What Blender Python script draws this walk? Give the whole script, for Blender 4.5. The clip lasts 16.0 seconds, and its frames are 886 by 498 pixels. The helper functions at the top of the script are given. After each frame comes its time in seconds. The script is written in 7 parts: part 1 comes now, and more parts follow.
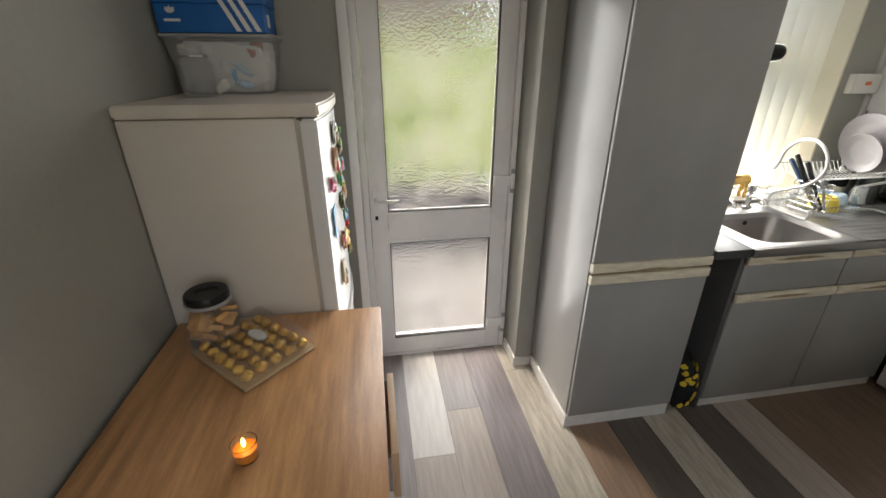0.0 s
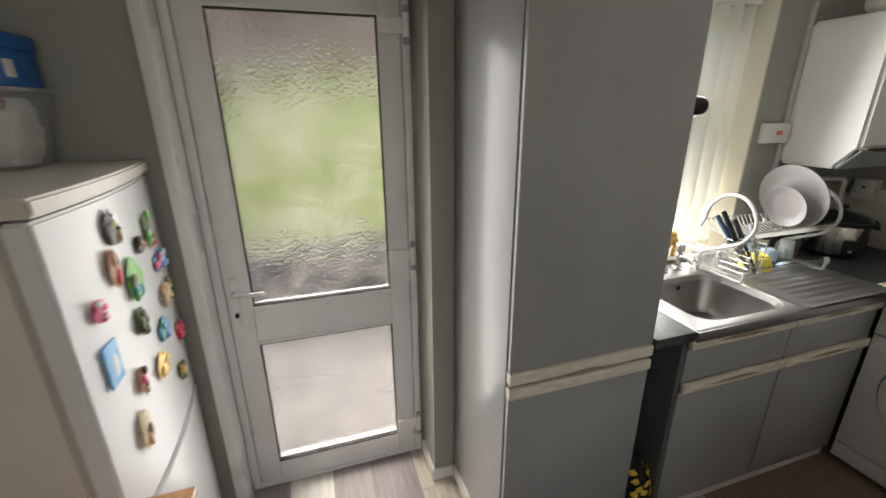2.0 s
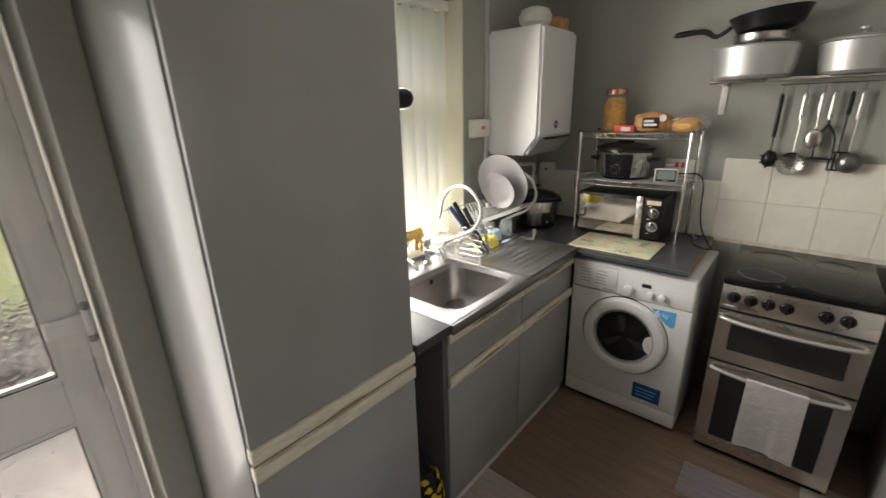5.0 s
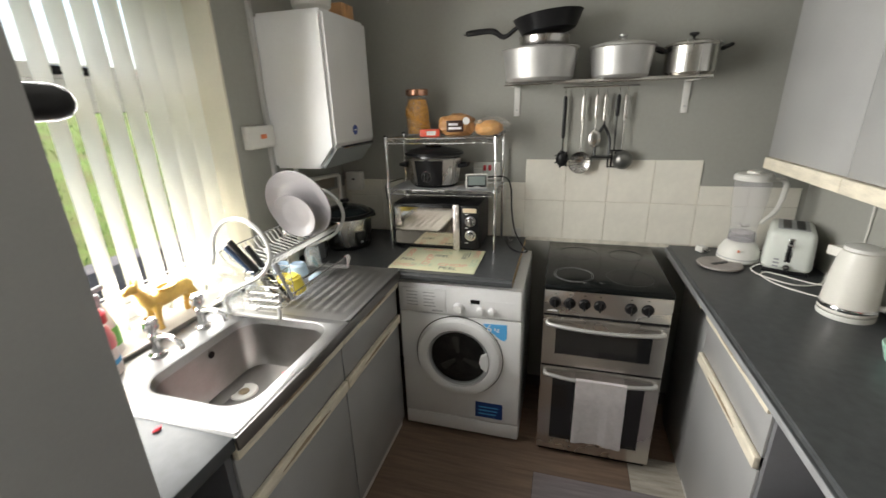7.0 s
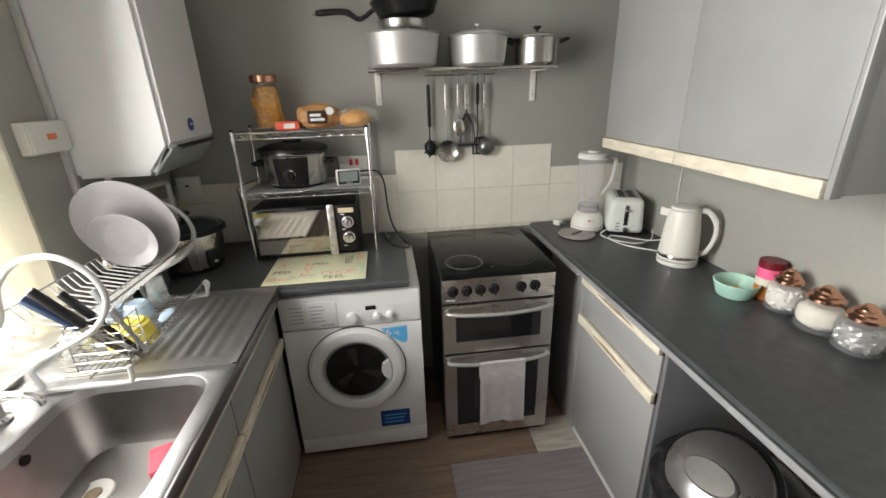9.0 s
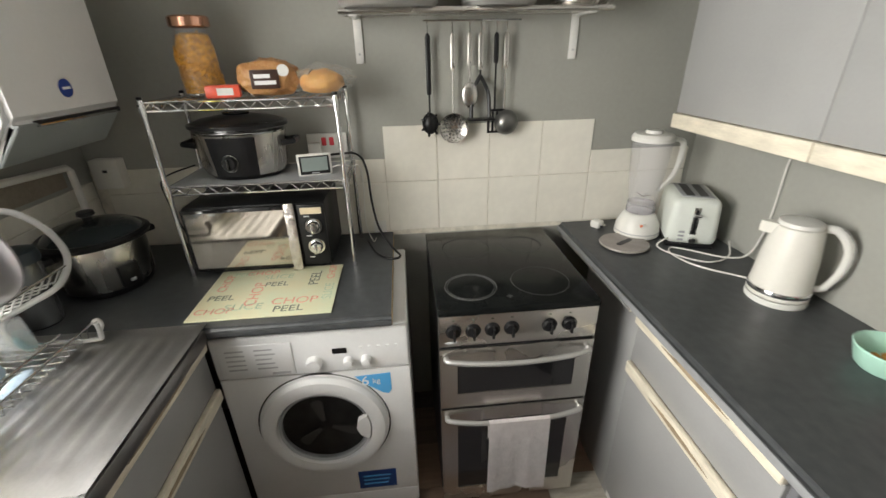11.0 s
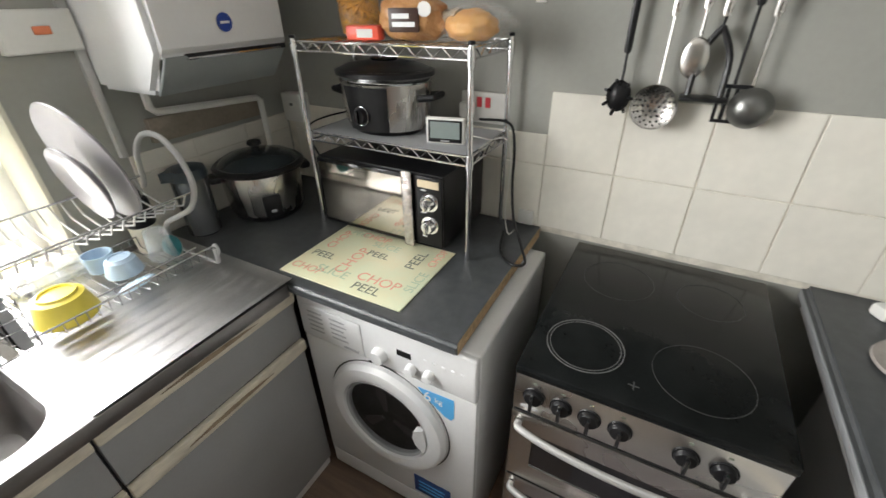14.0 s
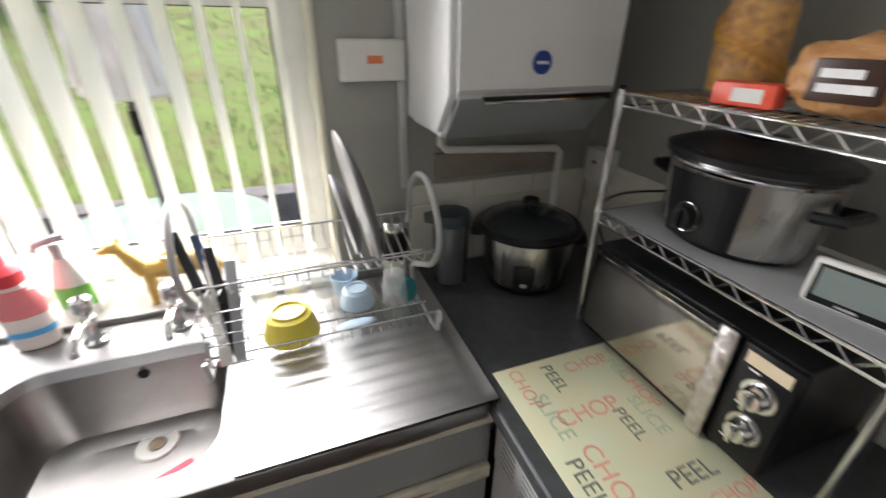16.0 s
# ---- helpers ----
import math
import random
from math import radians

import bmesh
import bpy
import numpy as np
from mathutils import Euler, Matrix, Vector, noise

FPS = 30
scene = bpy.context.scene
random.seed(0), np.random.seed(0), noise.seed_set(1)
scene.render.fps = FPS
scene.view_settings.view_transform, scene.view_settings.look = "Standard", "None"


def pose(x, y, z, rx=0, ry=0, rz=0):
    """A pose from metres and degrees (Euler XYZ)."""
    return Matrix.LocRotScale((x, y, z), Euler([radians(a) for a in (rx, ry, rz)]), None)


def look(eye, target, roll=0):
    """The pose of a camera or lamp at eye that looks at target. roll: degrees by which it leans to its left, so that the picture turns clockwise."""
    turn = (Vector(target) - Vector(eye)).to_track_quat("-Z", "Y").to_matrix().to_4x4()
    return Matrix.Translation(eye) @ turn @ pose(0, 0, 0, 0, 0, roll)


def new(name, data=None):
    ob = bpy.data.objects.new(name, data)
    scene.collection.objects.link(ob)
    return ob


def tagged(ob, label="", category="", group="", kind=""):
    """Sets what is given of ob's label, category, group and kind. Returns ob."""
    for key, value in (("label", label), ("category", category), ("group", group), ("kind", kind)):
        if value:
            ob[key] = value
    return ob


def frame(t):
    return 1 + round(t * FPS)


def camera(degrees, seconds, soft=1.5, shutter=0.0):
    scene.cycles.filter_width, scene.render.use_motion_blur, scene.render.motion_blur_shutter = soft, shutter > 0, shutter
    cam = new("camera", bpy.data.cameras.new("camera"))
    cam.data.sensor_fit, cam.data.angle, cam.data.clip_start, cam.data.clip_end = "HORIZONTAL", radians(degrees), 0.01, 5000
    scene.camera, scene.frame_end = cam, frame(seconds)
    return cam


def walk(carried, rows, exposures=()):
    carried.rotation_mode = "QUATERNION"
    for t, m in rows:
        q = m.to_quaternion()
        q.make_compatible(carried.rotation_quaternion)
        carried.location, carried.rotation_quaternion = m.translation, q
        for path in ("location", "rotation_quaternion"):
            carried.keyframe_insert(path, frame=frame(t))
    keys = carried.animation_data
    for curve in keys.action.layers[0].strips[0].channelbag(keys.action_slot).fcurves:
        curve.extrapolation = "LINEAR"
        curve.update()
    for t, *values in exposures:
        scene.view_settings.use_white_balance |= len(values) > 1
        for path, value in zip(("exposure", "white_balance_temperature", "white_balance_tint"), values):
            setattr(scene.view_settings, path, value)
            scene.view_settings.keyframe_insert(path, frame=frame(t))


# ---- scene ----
cam = camera(93.6, 16.0, soft=1.5, shutter=0.5)
PATH = [
    (0, (0.161, 0.165, 1.604), (0.457, 1.965, 0.784), 0.1),
    (0.5, (0.216, 0.244, 1.605), (0.565, 2.052, 0.824), -0.1),
    (1, (0.326, 0.372, 1.636), (0.739, 2.19, 0.911), -0.1),
    (1.5, (0.388, 0.443, 1.635), (0.86, 2.263, 0.954), -0.2),
    (2, (0.473, 0.573, 1.641), (1.05, 2.374, 0.991), -0.4),
    (2.5, (0.545, 0.654, 1.64), (1.258, 2.411, 1.004), -0.5),
    (3, (0.601, 0.673, 1.632), (1.495, 2.348, 1.002), -0.7),
    (3.5, (0.625, 0.664, 1.624), (1.675, 2.248, 1.0), -0.9),
    (4, (0.653, 0.664, 1.619), (1.858, 2.134, 0.995), -1.1),
    (4.2, (0.659, 0.662, 1.615), (1.915, 2.089, 0.992), -1.2),
    (6.3, (0.949, 0.749, 1.593), (2.649, 1.579, 0.946), -1.5),
    (6.5, (1.007, 0.753, 1.596), (2.745, 1.504, 0.949), -1.5),
    (7, (1.083, 0.809, 1.616), (2.897, 1.337, 0.96), -1.7),
    (7.5, (1.131, 0.927, 1.628), (2.996, 1.218, 0.966), -1.8),
    (8, (1.167, 0.985, 1.619), (3.049, 1.039, 0.946), -1.7),
    (8.5, (1.163, 1.009, 1.625), (3.037, 0.881, 0.939), -1.7),
    (9, (1.182, 1.036, 1.602), (3.038, 0.801, 0.896), -1.7),
    (9.2, (1.2, 1.037, 1.586), (3.049, 0.78, 0.87), -1.7),
    (11.3, (1.829, 0.89, 1.575), (3.612, 0.785, 0.677), -1.5),
    (11.5, (1.901, 0.869, 1.574), (3.685, 0.841, 0.67), -1.9),
    (12, (2.011, 0.811, 1.557), (3.775, 0.948, 0.624), -1.8),
    (12.5, (2.067, 0.707, 1.567), (3.782, 1.034, 0.591), -1.5),
    (13, (2.09, 0.681, 1.554), (3.742, 1.199, 0.554), -1.3),
    (13.5, (2.101, 0.681, 1.562), (3.678, 1.366, 0.541), -1.1),
    (14, (2.112, 0.679, 1.565), (3.61, 1.502, 0.527), -0.9),
    (14.5, (2.157, 0.715, 1.554), (3.562, 1.69, 0.517), -0.8),
    (15, (2.285, 0.864, 1.566), (3.552, 2.025, 0.543), -0.4),
    (15.5, (2.358, 0.982, 1.585), (3.401, 2.358, 0.577), 0.0),
    (16, (2.408, 0.965, 1.566), (3.038, 2.625, 0.646), 0.6),
]
EXPOSURES = [(0.0, 1.42, 7000, 10), (2.0, 1.25, 7000, 10), (4.0, 1.15, 7400, 12), (6.5, 1.50, 6900, 9), (9.0, 1.48, 6900, 10), (11.5, 1.75, 7000, 9), (13.5, 1.9, 6700, 9), (15.5, 1.7, 6600, 13), (16.0, 1.45, 6600, 13)]
walk(cam, [(t, look(eye, target, roll)) for t, eye, target, roll in PATH], EXPOSURES)

# ---- world, sun, exposure ----
world = bpy.data.worlds.new("overcast_sky")
scene.world = world
world.use_nodes = True
wn = world.node_tree
sky = wn.nodes.new("ShaderNodeTexSky")
sky.sky_type = "NISHITA"
sky.sun_disc = False
sky.sun_elevation = radians(60)
sky.sun_rotation = radians(-40)
sky.dust_density = 4.0
wn.links.new(sky.outputs[0], wn.nodes["Background"].inputs[0])
wn.nodes["Background"].inputs[1].default_value = 0.20
sun_data = bpy.data.lights.new("sun", "SUN")
sun_data.energy, sun_data.angle, sun_data.color = 1.15, radians(20), (1.0, 0.96, 0.9)
sun = new("sun", sun_data)
sun.matrix_world = look((-2.6, 6.9, 12), (1.5, 2, 1))
back_data = bpy.data.lights.new("back_room_window_light", "AREA")
back_data.shape, back_data.size, back_data.size_y = "RECTANGLE", 1.35, 1.15
back_data.energy, back_data.color = 2.35, (1.0, 0.96, 0.91)
back_light = new("back_room_window_light", back_data)
back_light.matrix_world = look((0.42, -1.47, 1.45), (0.95, 0.5, 1.1))
# the sky's light through the blind and through the obscured door panes
window_data = bpy.data.lights.new("window_sky_light", "AREA")
window_data.shape, window_data.size, window_data.size_y = "RECTANGLE", 1.00, 1.06
window_data.spread = radians(140)
window_data.energy, window_data.color = 14.5, (0.97, 0.985, 1.0)
window_light = new("window_sky_light", window_data)
window_light.matrix_world = look((1.90, 2.055, 1.54), (1.90, 1.0, 1.37))
door_data = bpy.data.lights.new("door_sky_light", "AREA")
door_data.shape, door_data.size, door_data.size_y = "RECTANGLE", 0.54, 1.75
door_data.spread = radians(130)
door_data.energy, door_data.color = 3.9, (0.96, 0.98, 1.0)
door_light = new("door_sky_light", door_data)
door_light.matrix_world = look((0.484, 2.165, 1.04), (0.484, 1.0, 1.04))


# ---- materials ----
def mat(name, col, rough=0.5, metal=0.0, var=0.12, scale=6.0, fine=90.0, bump=0.03, trans=0.0, ior=1.45,
        spec=0.5, stretch=(1, 1, 1), tint=None, island=False, coat=0.0, alpha=1.0, rvar=0.12, sheen=0.0):
    """Surface with a broad and a fine variation of colour, roughness and relief."""
    m = bpy.data.materials.new(name)
    m.use_nodes = True
    nt = m.node_tree
    b = nt.nodes["Principled BSDF"]
    tc = nt.nodes.new("ShaderNodeTexCoord")
    mp = nt.nodes.new("ShaderNodeMapping")
    mp.inputs["Scale"].default_value = stretch
    nt.links.new(tc.outputs["Object"], mp.inputs[0])
    n1, n2 = nt.nodes.new("ShaderNodeTexNoise"), nt.nodes.new("ShaderNodeTexNoise")
    n1.inputs["Scale"].default_value, n1.inputs["Detail"].default_value = scale, 4
    n2.inputs["Scale"].default_value, n2.inputs["Detail"].default_value = fine, 3
    for n in (n1, n2):
        nt.links.new(mp.outputs[0], n.inputs["Vector"])
    add = nt.nodes.new("ShaderNodeMath")
    add.operation = "MULTIPLY_ADD"
    add.inputs[1].default_value = 0.35
    nt.links.new(n2.outputs[0], add.inputs[0])
    nt.links.new(n1.outputs[0], add.inputs[2])
    ramp = nt.nodes.new("ShaderNodeMapRange")
    ramp.inputs[1].default_value, ramp.inputs[2].default_value = 0.45, 0.9
    nt.links.new(add.outputs[0], ramp.inputs[0])
    mix = nt.nodes.new("ShaderNodeMix")
    mix.data_type = "RGBA"
    lo = tint or tuple(c * (1 - var) for c in col)
    hi = tuple(min(1, c * (1 + var)) for c in col)
    mix.inputs[6].default_value, mix.inputs[7].default_value = (*lo, 1), (*hi, 1)
    nt.links.new(ramp.outputs[0], mix.inputs[0])
    out = mix.outputs[2]
    if island:
        oi = nt.nodes.new("ShaderNodeObjectInfo")
        hs = nt.nodes.new("ShaderNodeHueSaturation")
        rr = nt.nodes.new("ShaderNodeMapRange")
        rr.inputs[3].default_value, rr.inputs[4].default_value = 0.86, 1.12
        nt.links.new(oi.outputs["Random"], rr.inputs[0])
        nt.links.new(rr.outputs[0], hs.inputs["Value"])
        nt.links.new(out, hs.inputs["Color"])
        out = hs.outputs[0]
    nt.links.new(out, b.inputs["Base Color"])
    b.inputs["Metallic"].default_value = metal
    b.inputs["IOR"].default_value = ior
    b.inputs["Specular IOR Level"].default_value = spec
    b.inputs["Transmission Weight"].default_value = trans
    b.inputs["Coat Weight"].default_value = coat
    b.inputs["Alpha"].default_value = alpha
    rm = nt.nodes.new("ShaderNodeMapRange")
    rm.inputs[3].default_value, rm.inputs[4].default_value = max(0.02, rough * (1 - rvar)), min(1, rough * (1 + rvar))
    nt.links.new(n1.outputs[0], rm.inputs[0])
    nt.links.new(rm.outputs[0], b.inputs["Roughness"])
    if bump:
        bp = nt.nodes.new("ShaderNodeBump")
        bp.inputs["Strength"].default_value, bp.inputs["Distance"].default_value = bump, 0.01
        nt.links.new(add.outputs[0], bp.inputs["Height"])
        nt.links.new(bp.outputs[0], b.inputs["Normal"])
    return m


def leafy(name, a, b_, rough=0.7):
    return mat(name, a, rough, tint=b_, scale=1.6, fine=22.0, bump=0.25)


WALL = mat("grey_wall_paint", (0.345, 0.345, 0.312), 0.62, var=0.07, scale=2.2, fine=60, bump=0.12)
CREAM_WALL = mat("cream_reveal_paint", (0.72, 0.69, 0.58), 0.6, var=0.06, scale=3, bump=0.08)
CEIL = mat("white_ceiling_paint", (0.78, 0.77, 0.74), 0.8, var=0.05)
TILE = mat("cream_wall_tile", (0.79, 0.76, 0.68), 0.22, var=0.05, scale=9, fine=40, bump=0.06, coat=0.2)
GROUT = mat("old_grout", (0.68, 0.64, 0.55), 0.85, var=0.2, scale=20)
UPVC = mat("white_upvc", (0.84, 0.84, 0.835), 0.28, var=0.04, scale=5, bump=0.01)
WHITE_PAINT = mat("white_gloss_paint", (0.76, 0.75, 0.72), 0.4, var=0.08, scale=12, bump=0.06)
GASKET = mat("black_rubber_gasket", (0.02, 0.02, 0.02), 0.6)
CAB = mat("grey_cabinet_paint", (0.318, 0.318, 0.314), 0.30, var=0.06, scale=4, fine=120, bump=0.025, coat=0.1)
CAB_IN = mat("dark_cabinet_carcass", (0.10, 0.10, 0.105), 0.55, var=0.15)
STRIP = mat("cream_painted_wood_strip", (0.70, 0.64, 0.52), 0.5, var=0.16, scale=14, fine=80, bump=0.12, stretch=(1, 4, 4))
GROOVE = mat("worn_brown_finger_groove", (0.30, 0.23, 0.15), 0.7, var=0.3, scale=30)
WORKTOP = mat("charcoal_laminate_worktop", (0.058, 0.062, 0.065), 0.36, var=0.22, scale=30, fine=400, bump=0.03)
CHIP = mat("raw_chipboard_edge", (0.44, 0.31, 0.18), 0.85, var=0.35, scale=90, fine=300, bump=0.3)
STEEL = mat("brushed_steel", (0.62, 0.60, 0.57), 0.27, metal=1.0, var=0.06, scale=3, fine=160, bump=0.03, stretch=(1, 12, 1))
# One steel in three tones; drainer's glare and bowl's shade are in the colours.
SINK = mat("shaded_sink_steel", (0.27, 0.258, 0.25), 0.38, metal=1.0, var=0.10, scale=12, fine=200, bump=0.05)
DRAINER = mat("lit_ridged_drainer_steel", (0.56, 0.55, 0.545), 0.40, metal=1.0, var=0.10, scale=10, fine=160, bump=0.05)
RIM = mat("half_lit_rim_steel", (0.35, 0.347, 0.345), 0.42, metal=1.0, var=0.10, scale=10, fine=160, bump=0.05)
CHROME = mat("chrome", (0.75, 0.75, 0.76), 0.10, metal=1.0, var=0.04, bump=0.0)
ALU = mat("dull_aluminium", (0.53, 0.525, 0.51), 0.48, metal=0.75, var=0.07, scale=8, fine=120, bump=0.04)
BLACK = mat("black_plastic", (0.012, 0.012, 0.013), 0.32, spec=0.32, var=0.2, scale=20, bump=0.02)
BLACKGLOSS = mat("black_glass", (0.012, 0.012, 0.013), 0.08, var=0.1, bump=0.0, coat=0.4)
HOB = mat("black_ceramic_hob", (0.007, 0.008, 0.008), 0.14, spec=0.2, var=0.35, scale=9, fine=140, bump=0.012)
APPL = mat("white_enamel", (0.76, 0.76, 0.76), 0.30, var=0.04, scale=4, bump=0.01)
# Fridge body and lid: the unlit side's warm shade is in this cream.
APPL_WARM = mat("shaded_cream_enamel", (0.67, 0.61, 0.54), 0.36, var=0.05, scale=4, bump=0.015)
PLASTIC_W = mat("white_plastic", (0.72, 0.71, 0.67), 0.36, var=0.05, scale=10, bump=0.01)
PLASTIC_G = mat("grey_plastic", (0.36, 0.37, 0.38), 0.4, var=0.08)
GLASS = mat("clear_glass", (0.96, 0.98, 0.97), 0.03, trans=1.0, ior=1.25, var=0.01, bump=0.0)
THIN_PLASTIC = mat("clear_thin_plastic", (0.62, 0.63, 0.65), 0.10, alpha=0.06, spec=1.0, var=0.05, scale=14, bump=0.15)
JAR_GLASS = mat("clear_jar_glass", (0.82, 0.84, 0.84), 0.05, alpha=0.07, spec=1.0, var=0.02, bump=0.0, coat=1.0)
TUMBLER = mat("clear_tumbler_glass", (0.84, 0.87, 0.88), 0.06, alpha=0.22, spec=1.0, var=0.02, bump=0.0, coat=0.6)
PANE = mat("window_glass", (0.96, 0.98, 0.97), 0.01, trans=1.0, ior=1.05, var=0.0, bump=0.0)
WOOD = mat("oak_veneer", (0.68, 0.37, 0.175), 0.34, var=0.10, scale=4, fine=60, bump=0.03, stretch=(11, 1, 6), tint=(0.43, 0.225, 0.10))
WOOD_PALE = mat("pale_raw_wood", (0.62, 0.45, 0.30), 0.6, var=0.12, scale=6, stretch=(10, 1, 1))
GOLD = mat("gold_paint", (0.62, 0.40, 0.12), 0.38, metal=0.55, var=0.15, scale=20, bump=0.06)
GOLDFOIL = mat("gold_foil", (0.74, 0.44, 0.09), 0.26, metal=0.6, var=0.25, scale=60, fine=200, bump=0.6)
COPPER = mat("copper", (0.72, 0.38, 0.26), 0.2, metal=1.0, var=0.1, bump=0.02)
PLATE = mat("grey_stoneware", (0.195, 0.183, 0.19), 0.3, var=0.06, scale=12, bump=0.02)
LID_GREY = mat("stone_grey_disc", (0.30, 0.27, 0.25), 0.35, var=0.2, scale=14, bump=0.05)
YELLOW = mat("yellow_plastic", (0.80, 0.66, 0.10), 0.35, var=0.06, bump=0.01)
RED = mat("red_plastic", (0.70, 0.05, 0.07), 0.45, var=0.1)
PINKRED = mat("coral_sponge", (0.85, 0.10, 0.14), 0.8, var=0.15, scale=60, bump=0.3)
SOAP = mat("pink_soap_bottle", (0.78, 0.22, 0.24), 0.3, var=0.08)
GREENP = mat("green_plastic", (0.20, 0.55, 0.12), 0.4, var=0.1)
TEAL = mat("teal_plastic", (0.05, 0.30, 0.34), 0.35, var=0.1)
BLUE = mat("blue_card", (0.010, 0.13, 0.42), 0.5, var=0.10, scale=10, bump=0.03)
BLUE_L = mat("light_blue_label", (0.10, 0.42, 0.78), 0.35, var=0.05)
BLUE_D = mat("dark_blue_label", (0.015, 0.05, 0.20), 0.35, var=0.06)
BABYBLUE = mat("pale_blue_cup", (0.52, 0.66, 0.80), 0.4, var=0.06)
MINT = mat("mint_ceramic", (0.44, 0.72, 0.60), 0.3, var=0.05)
BREADM = mat("bread_crust", (0.46, 0.19, 0.045), 0.5, var=0.3, scale=14, fine=120, bump=0.35, tint=(0.64, 0.37, 0.13))
BREADBAG = mat("brown_bread_bag", (0.30, 0.13, 0.05), 0.28, var=0.35, scale=45, fine=150, bump=0.5, tint=(0.56, 0.32, 0.14))
DARKBROWN = mat("dark_brown_label", (0.05, 0.025, 0.018), 0.4, var=0.2)
PASTA = mat("dry_pasta", (0.80, 0.37, 0.03), 0.5, var=0.35, scale=80, fine=200, bump=0.5, tint=(0.40, 0.17, 0.02))
COOKIE = mat("biscuits", (0.64, 0.34, 0.10), 0.7, var=0.3, scale=25, fine=150, bump=0.4)
WAX = mat("orange_wax", (0.95, 0.30, 0.04), 0.45, var=0.1)
CLOTH = mat("white_waffle_towel", (0.88, 0.84, 0.84), 0.95, var=0.06, scale=40, fine=250, bump=0.5)
PAPER = mat("white_paper", (0.74, 0.73, 0.70), 0.8, var=0.06, scale=14, bump=0.1)
MAT_BASE = mat("pale_green_glass_board", (0.60, 0.64, 0.46), 0.32, var=0.10, scale=7, bump=0.0, tint=(0.72, 0.66, 0.44))
INK_D = mat("dark_ink", (0.17, 0.19, 0.15), 0.5)
INK_R = mat("coral_ink", (0.76, 0.38, 0.28), 0.5)
INK_G = mat("sage_ink", (0.47, 0.57, 0.42), 0.5)
INK_W = mat("white_ink", (0.8, 0.8, 0.8), 0.5)
GREY_INK = mat("grey_print", (0.45, 0.45, 0.46), 0.5)
DISPLAY = mat("grey_lcd", (0.22, 0.26, 0.25), 0.25, var=0.05)
CLOCK_LED = mat("beige_label", (0.72, 0.60, 0.42), 0.5, var=0.04)
SLATW = bpy.data.materials.new("cream_blind_fabric")
SLATW.use_nodes = True
_n = SLATW.node_tree
_b = _n.nodes["Principled BSDF"]
_b.inputs["Base Color"].default_value = (0.88, 0.89, 0.85, 1)
_b.inputs["Roughness"].default_value = 0.9
_t = _n.nodes.new("ShaderNodeBsdfTranslucent")
_t.inputs[0].default_value = (0.93, 0.94, 0.88, 1)
_w = _n.nodes.new("ShaderNodeTexWave")
_w.inputs["Scale"].default_value, _w.inputs["Distortion"].default_value = 160, 1.0
_w.bands_direction = "Z"
_bp = _n.nodes.new("ShaderNodeBump")
_bp.inputs["Strength"].default_value = 0.15
_n.links.new(_w.outputs[1], _bp.inputs["Height"])
_n.links.new(_bp.outputs[0], _b.inputs["Normal"])
_mx = _n.nodes.new("ShaderNodeMixShader")
_mx.inputs[0].default_value = 0.65
_n.links.new(_b.outputs[0], _mx.inputs[1])
_n.links.new(_t.outputs[0], _mx.inputs[2])
_n.links.new(_mx.outputs[0], _n.nodes["Material Output"].inputs[0])

# obscured, wet door glass: pressed pebbles with finer runs of condensation
FROST = bpy.data.materials.new("obscured_wet_glass")
FROST.use_nodes = True
_n = FROST.node_tree
_b = _n.nodes["Principled BSDF"]
_b.inputs["Base Color"].default_value = (0.88, 0.88, 0.85, 1)
_b.inputs["Transmission Weight"].default_value = 1.0
_b.inputs["IOR"].default_value = 1.18
_b.inputs["Roughness"].default_value = 0.17
_tc = _n.nodes.new("ShaderNodeTexCoord")
_v = _n.nodes.new("ShaderNodeTexVoronoi")
_v.feature = "SMOOTH_F1"
_v.inputs["Scale"].default_value = 85
_ns = _n.nodes.new("ShaderNodeTexNoise")
_ns.inputs["Scale"].default_value, _ns.inputs["Detail"].default_value = 70, 5
_ad = _n.nodes.new("ShaderNodeMath")
_n.links.new(_tc.outputs["Object"], _v.inputs["Vector"])
_n.links.new(_tc.outputs["Object"], _ns.inputs["Vector"])
_n.links.new(_v.outputs["Distance"], _ad.inputs[0])
_n.links.new(_ns.outputs[0], _ad.inputs[1])
_bp = _n.nodes.new("ShaderNodeBump")
_bp.inputs["Strength"].default_value, _bp.inputs["Distance"].default_value = 0.6, 0.008
_drop = _n.nodes.new("ShaderNodeTexVoronoi")
_drop.inputs["Scale"].default_value = 75
_n.links.new(_tc.outputs["Object"], _drop.inputs["Vector"])
_patch = _n.nodes.new("ShaderNodeTexNoise")
_patch.inputs["Scale"].default_value, _patch.inputs["Detail"].default_value = 5, 3
_n.links.new(_tc.outputs["Object"], _patch.inputs["Vector"])
_pm = _n.nodes.new("ShaderNodeMapRange")
_pm.inputs[1].default_value, _pm.inputs[2].default_value, _pm.inputs[4].default_value = 0.42, 0.62, 1.6
_n.links.new(_patch.outputs[0], _pm.inputs[0])
_dm = _n.nodes.new("ShaderNodeMath")
_dm.operation = "MULTIPLY_ADD"
_n.links.new(_drop.outputs["Distance"], _dm.inputs[0])
_n.links.new(_pm.outputs[0], _dm.inputs[1])
_n.links.new(_ad.outputs[0], _dm.inputs[2])
_n.links.new(_dm.outputs[0], _bp.inputs["Height"])
_n.links.new(_bp.outputs[0], _b.inputs["Normal"])
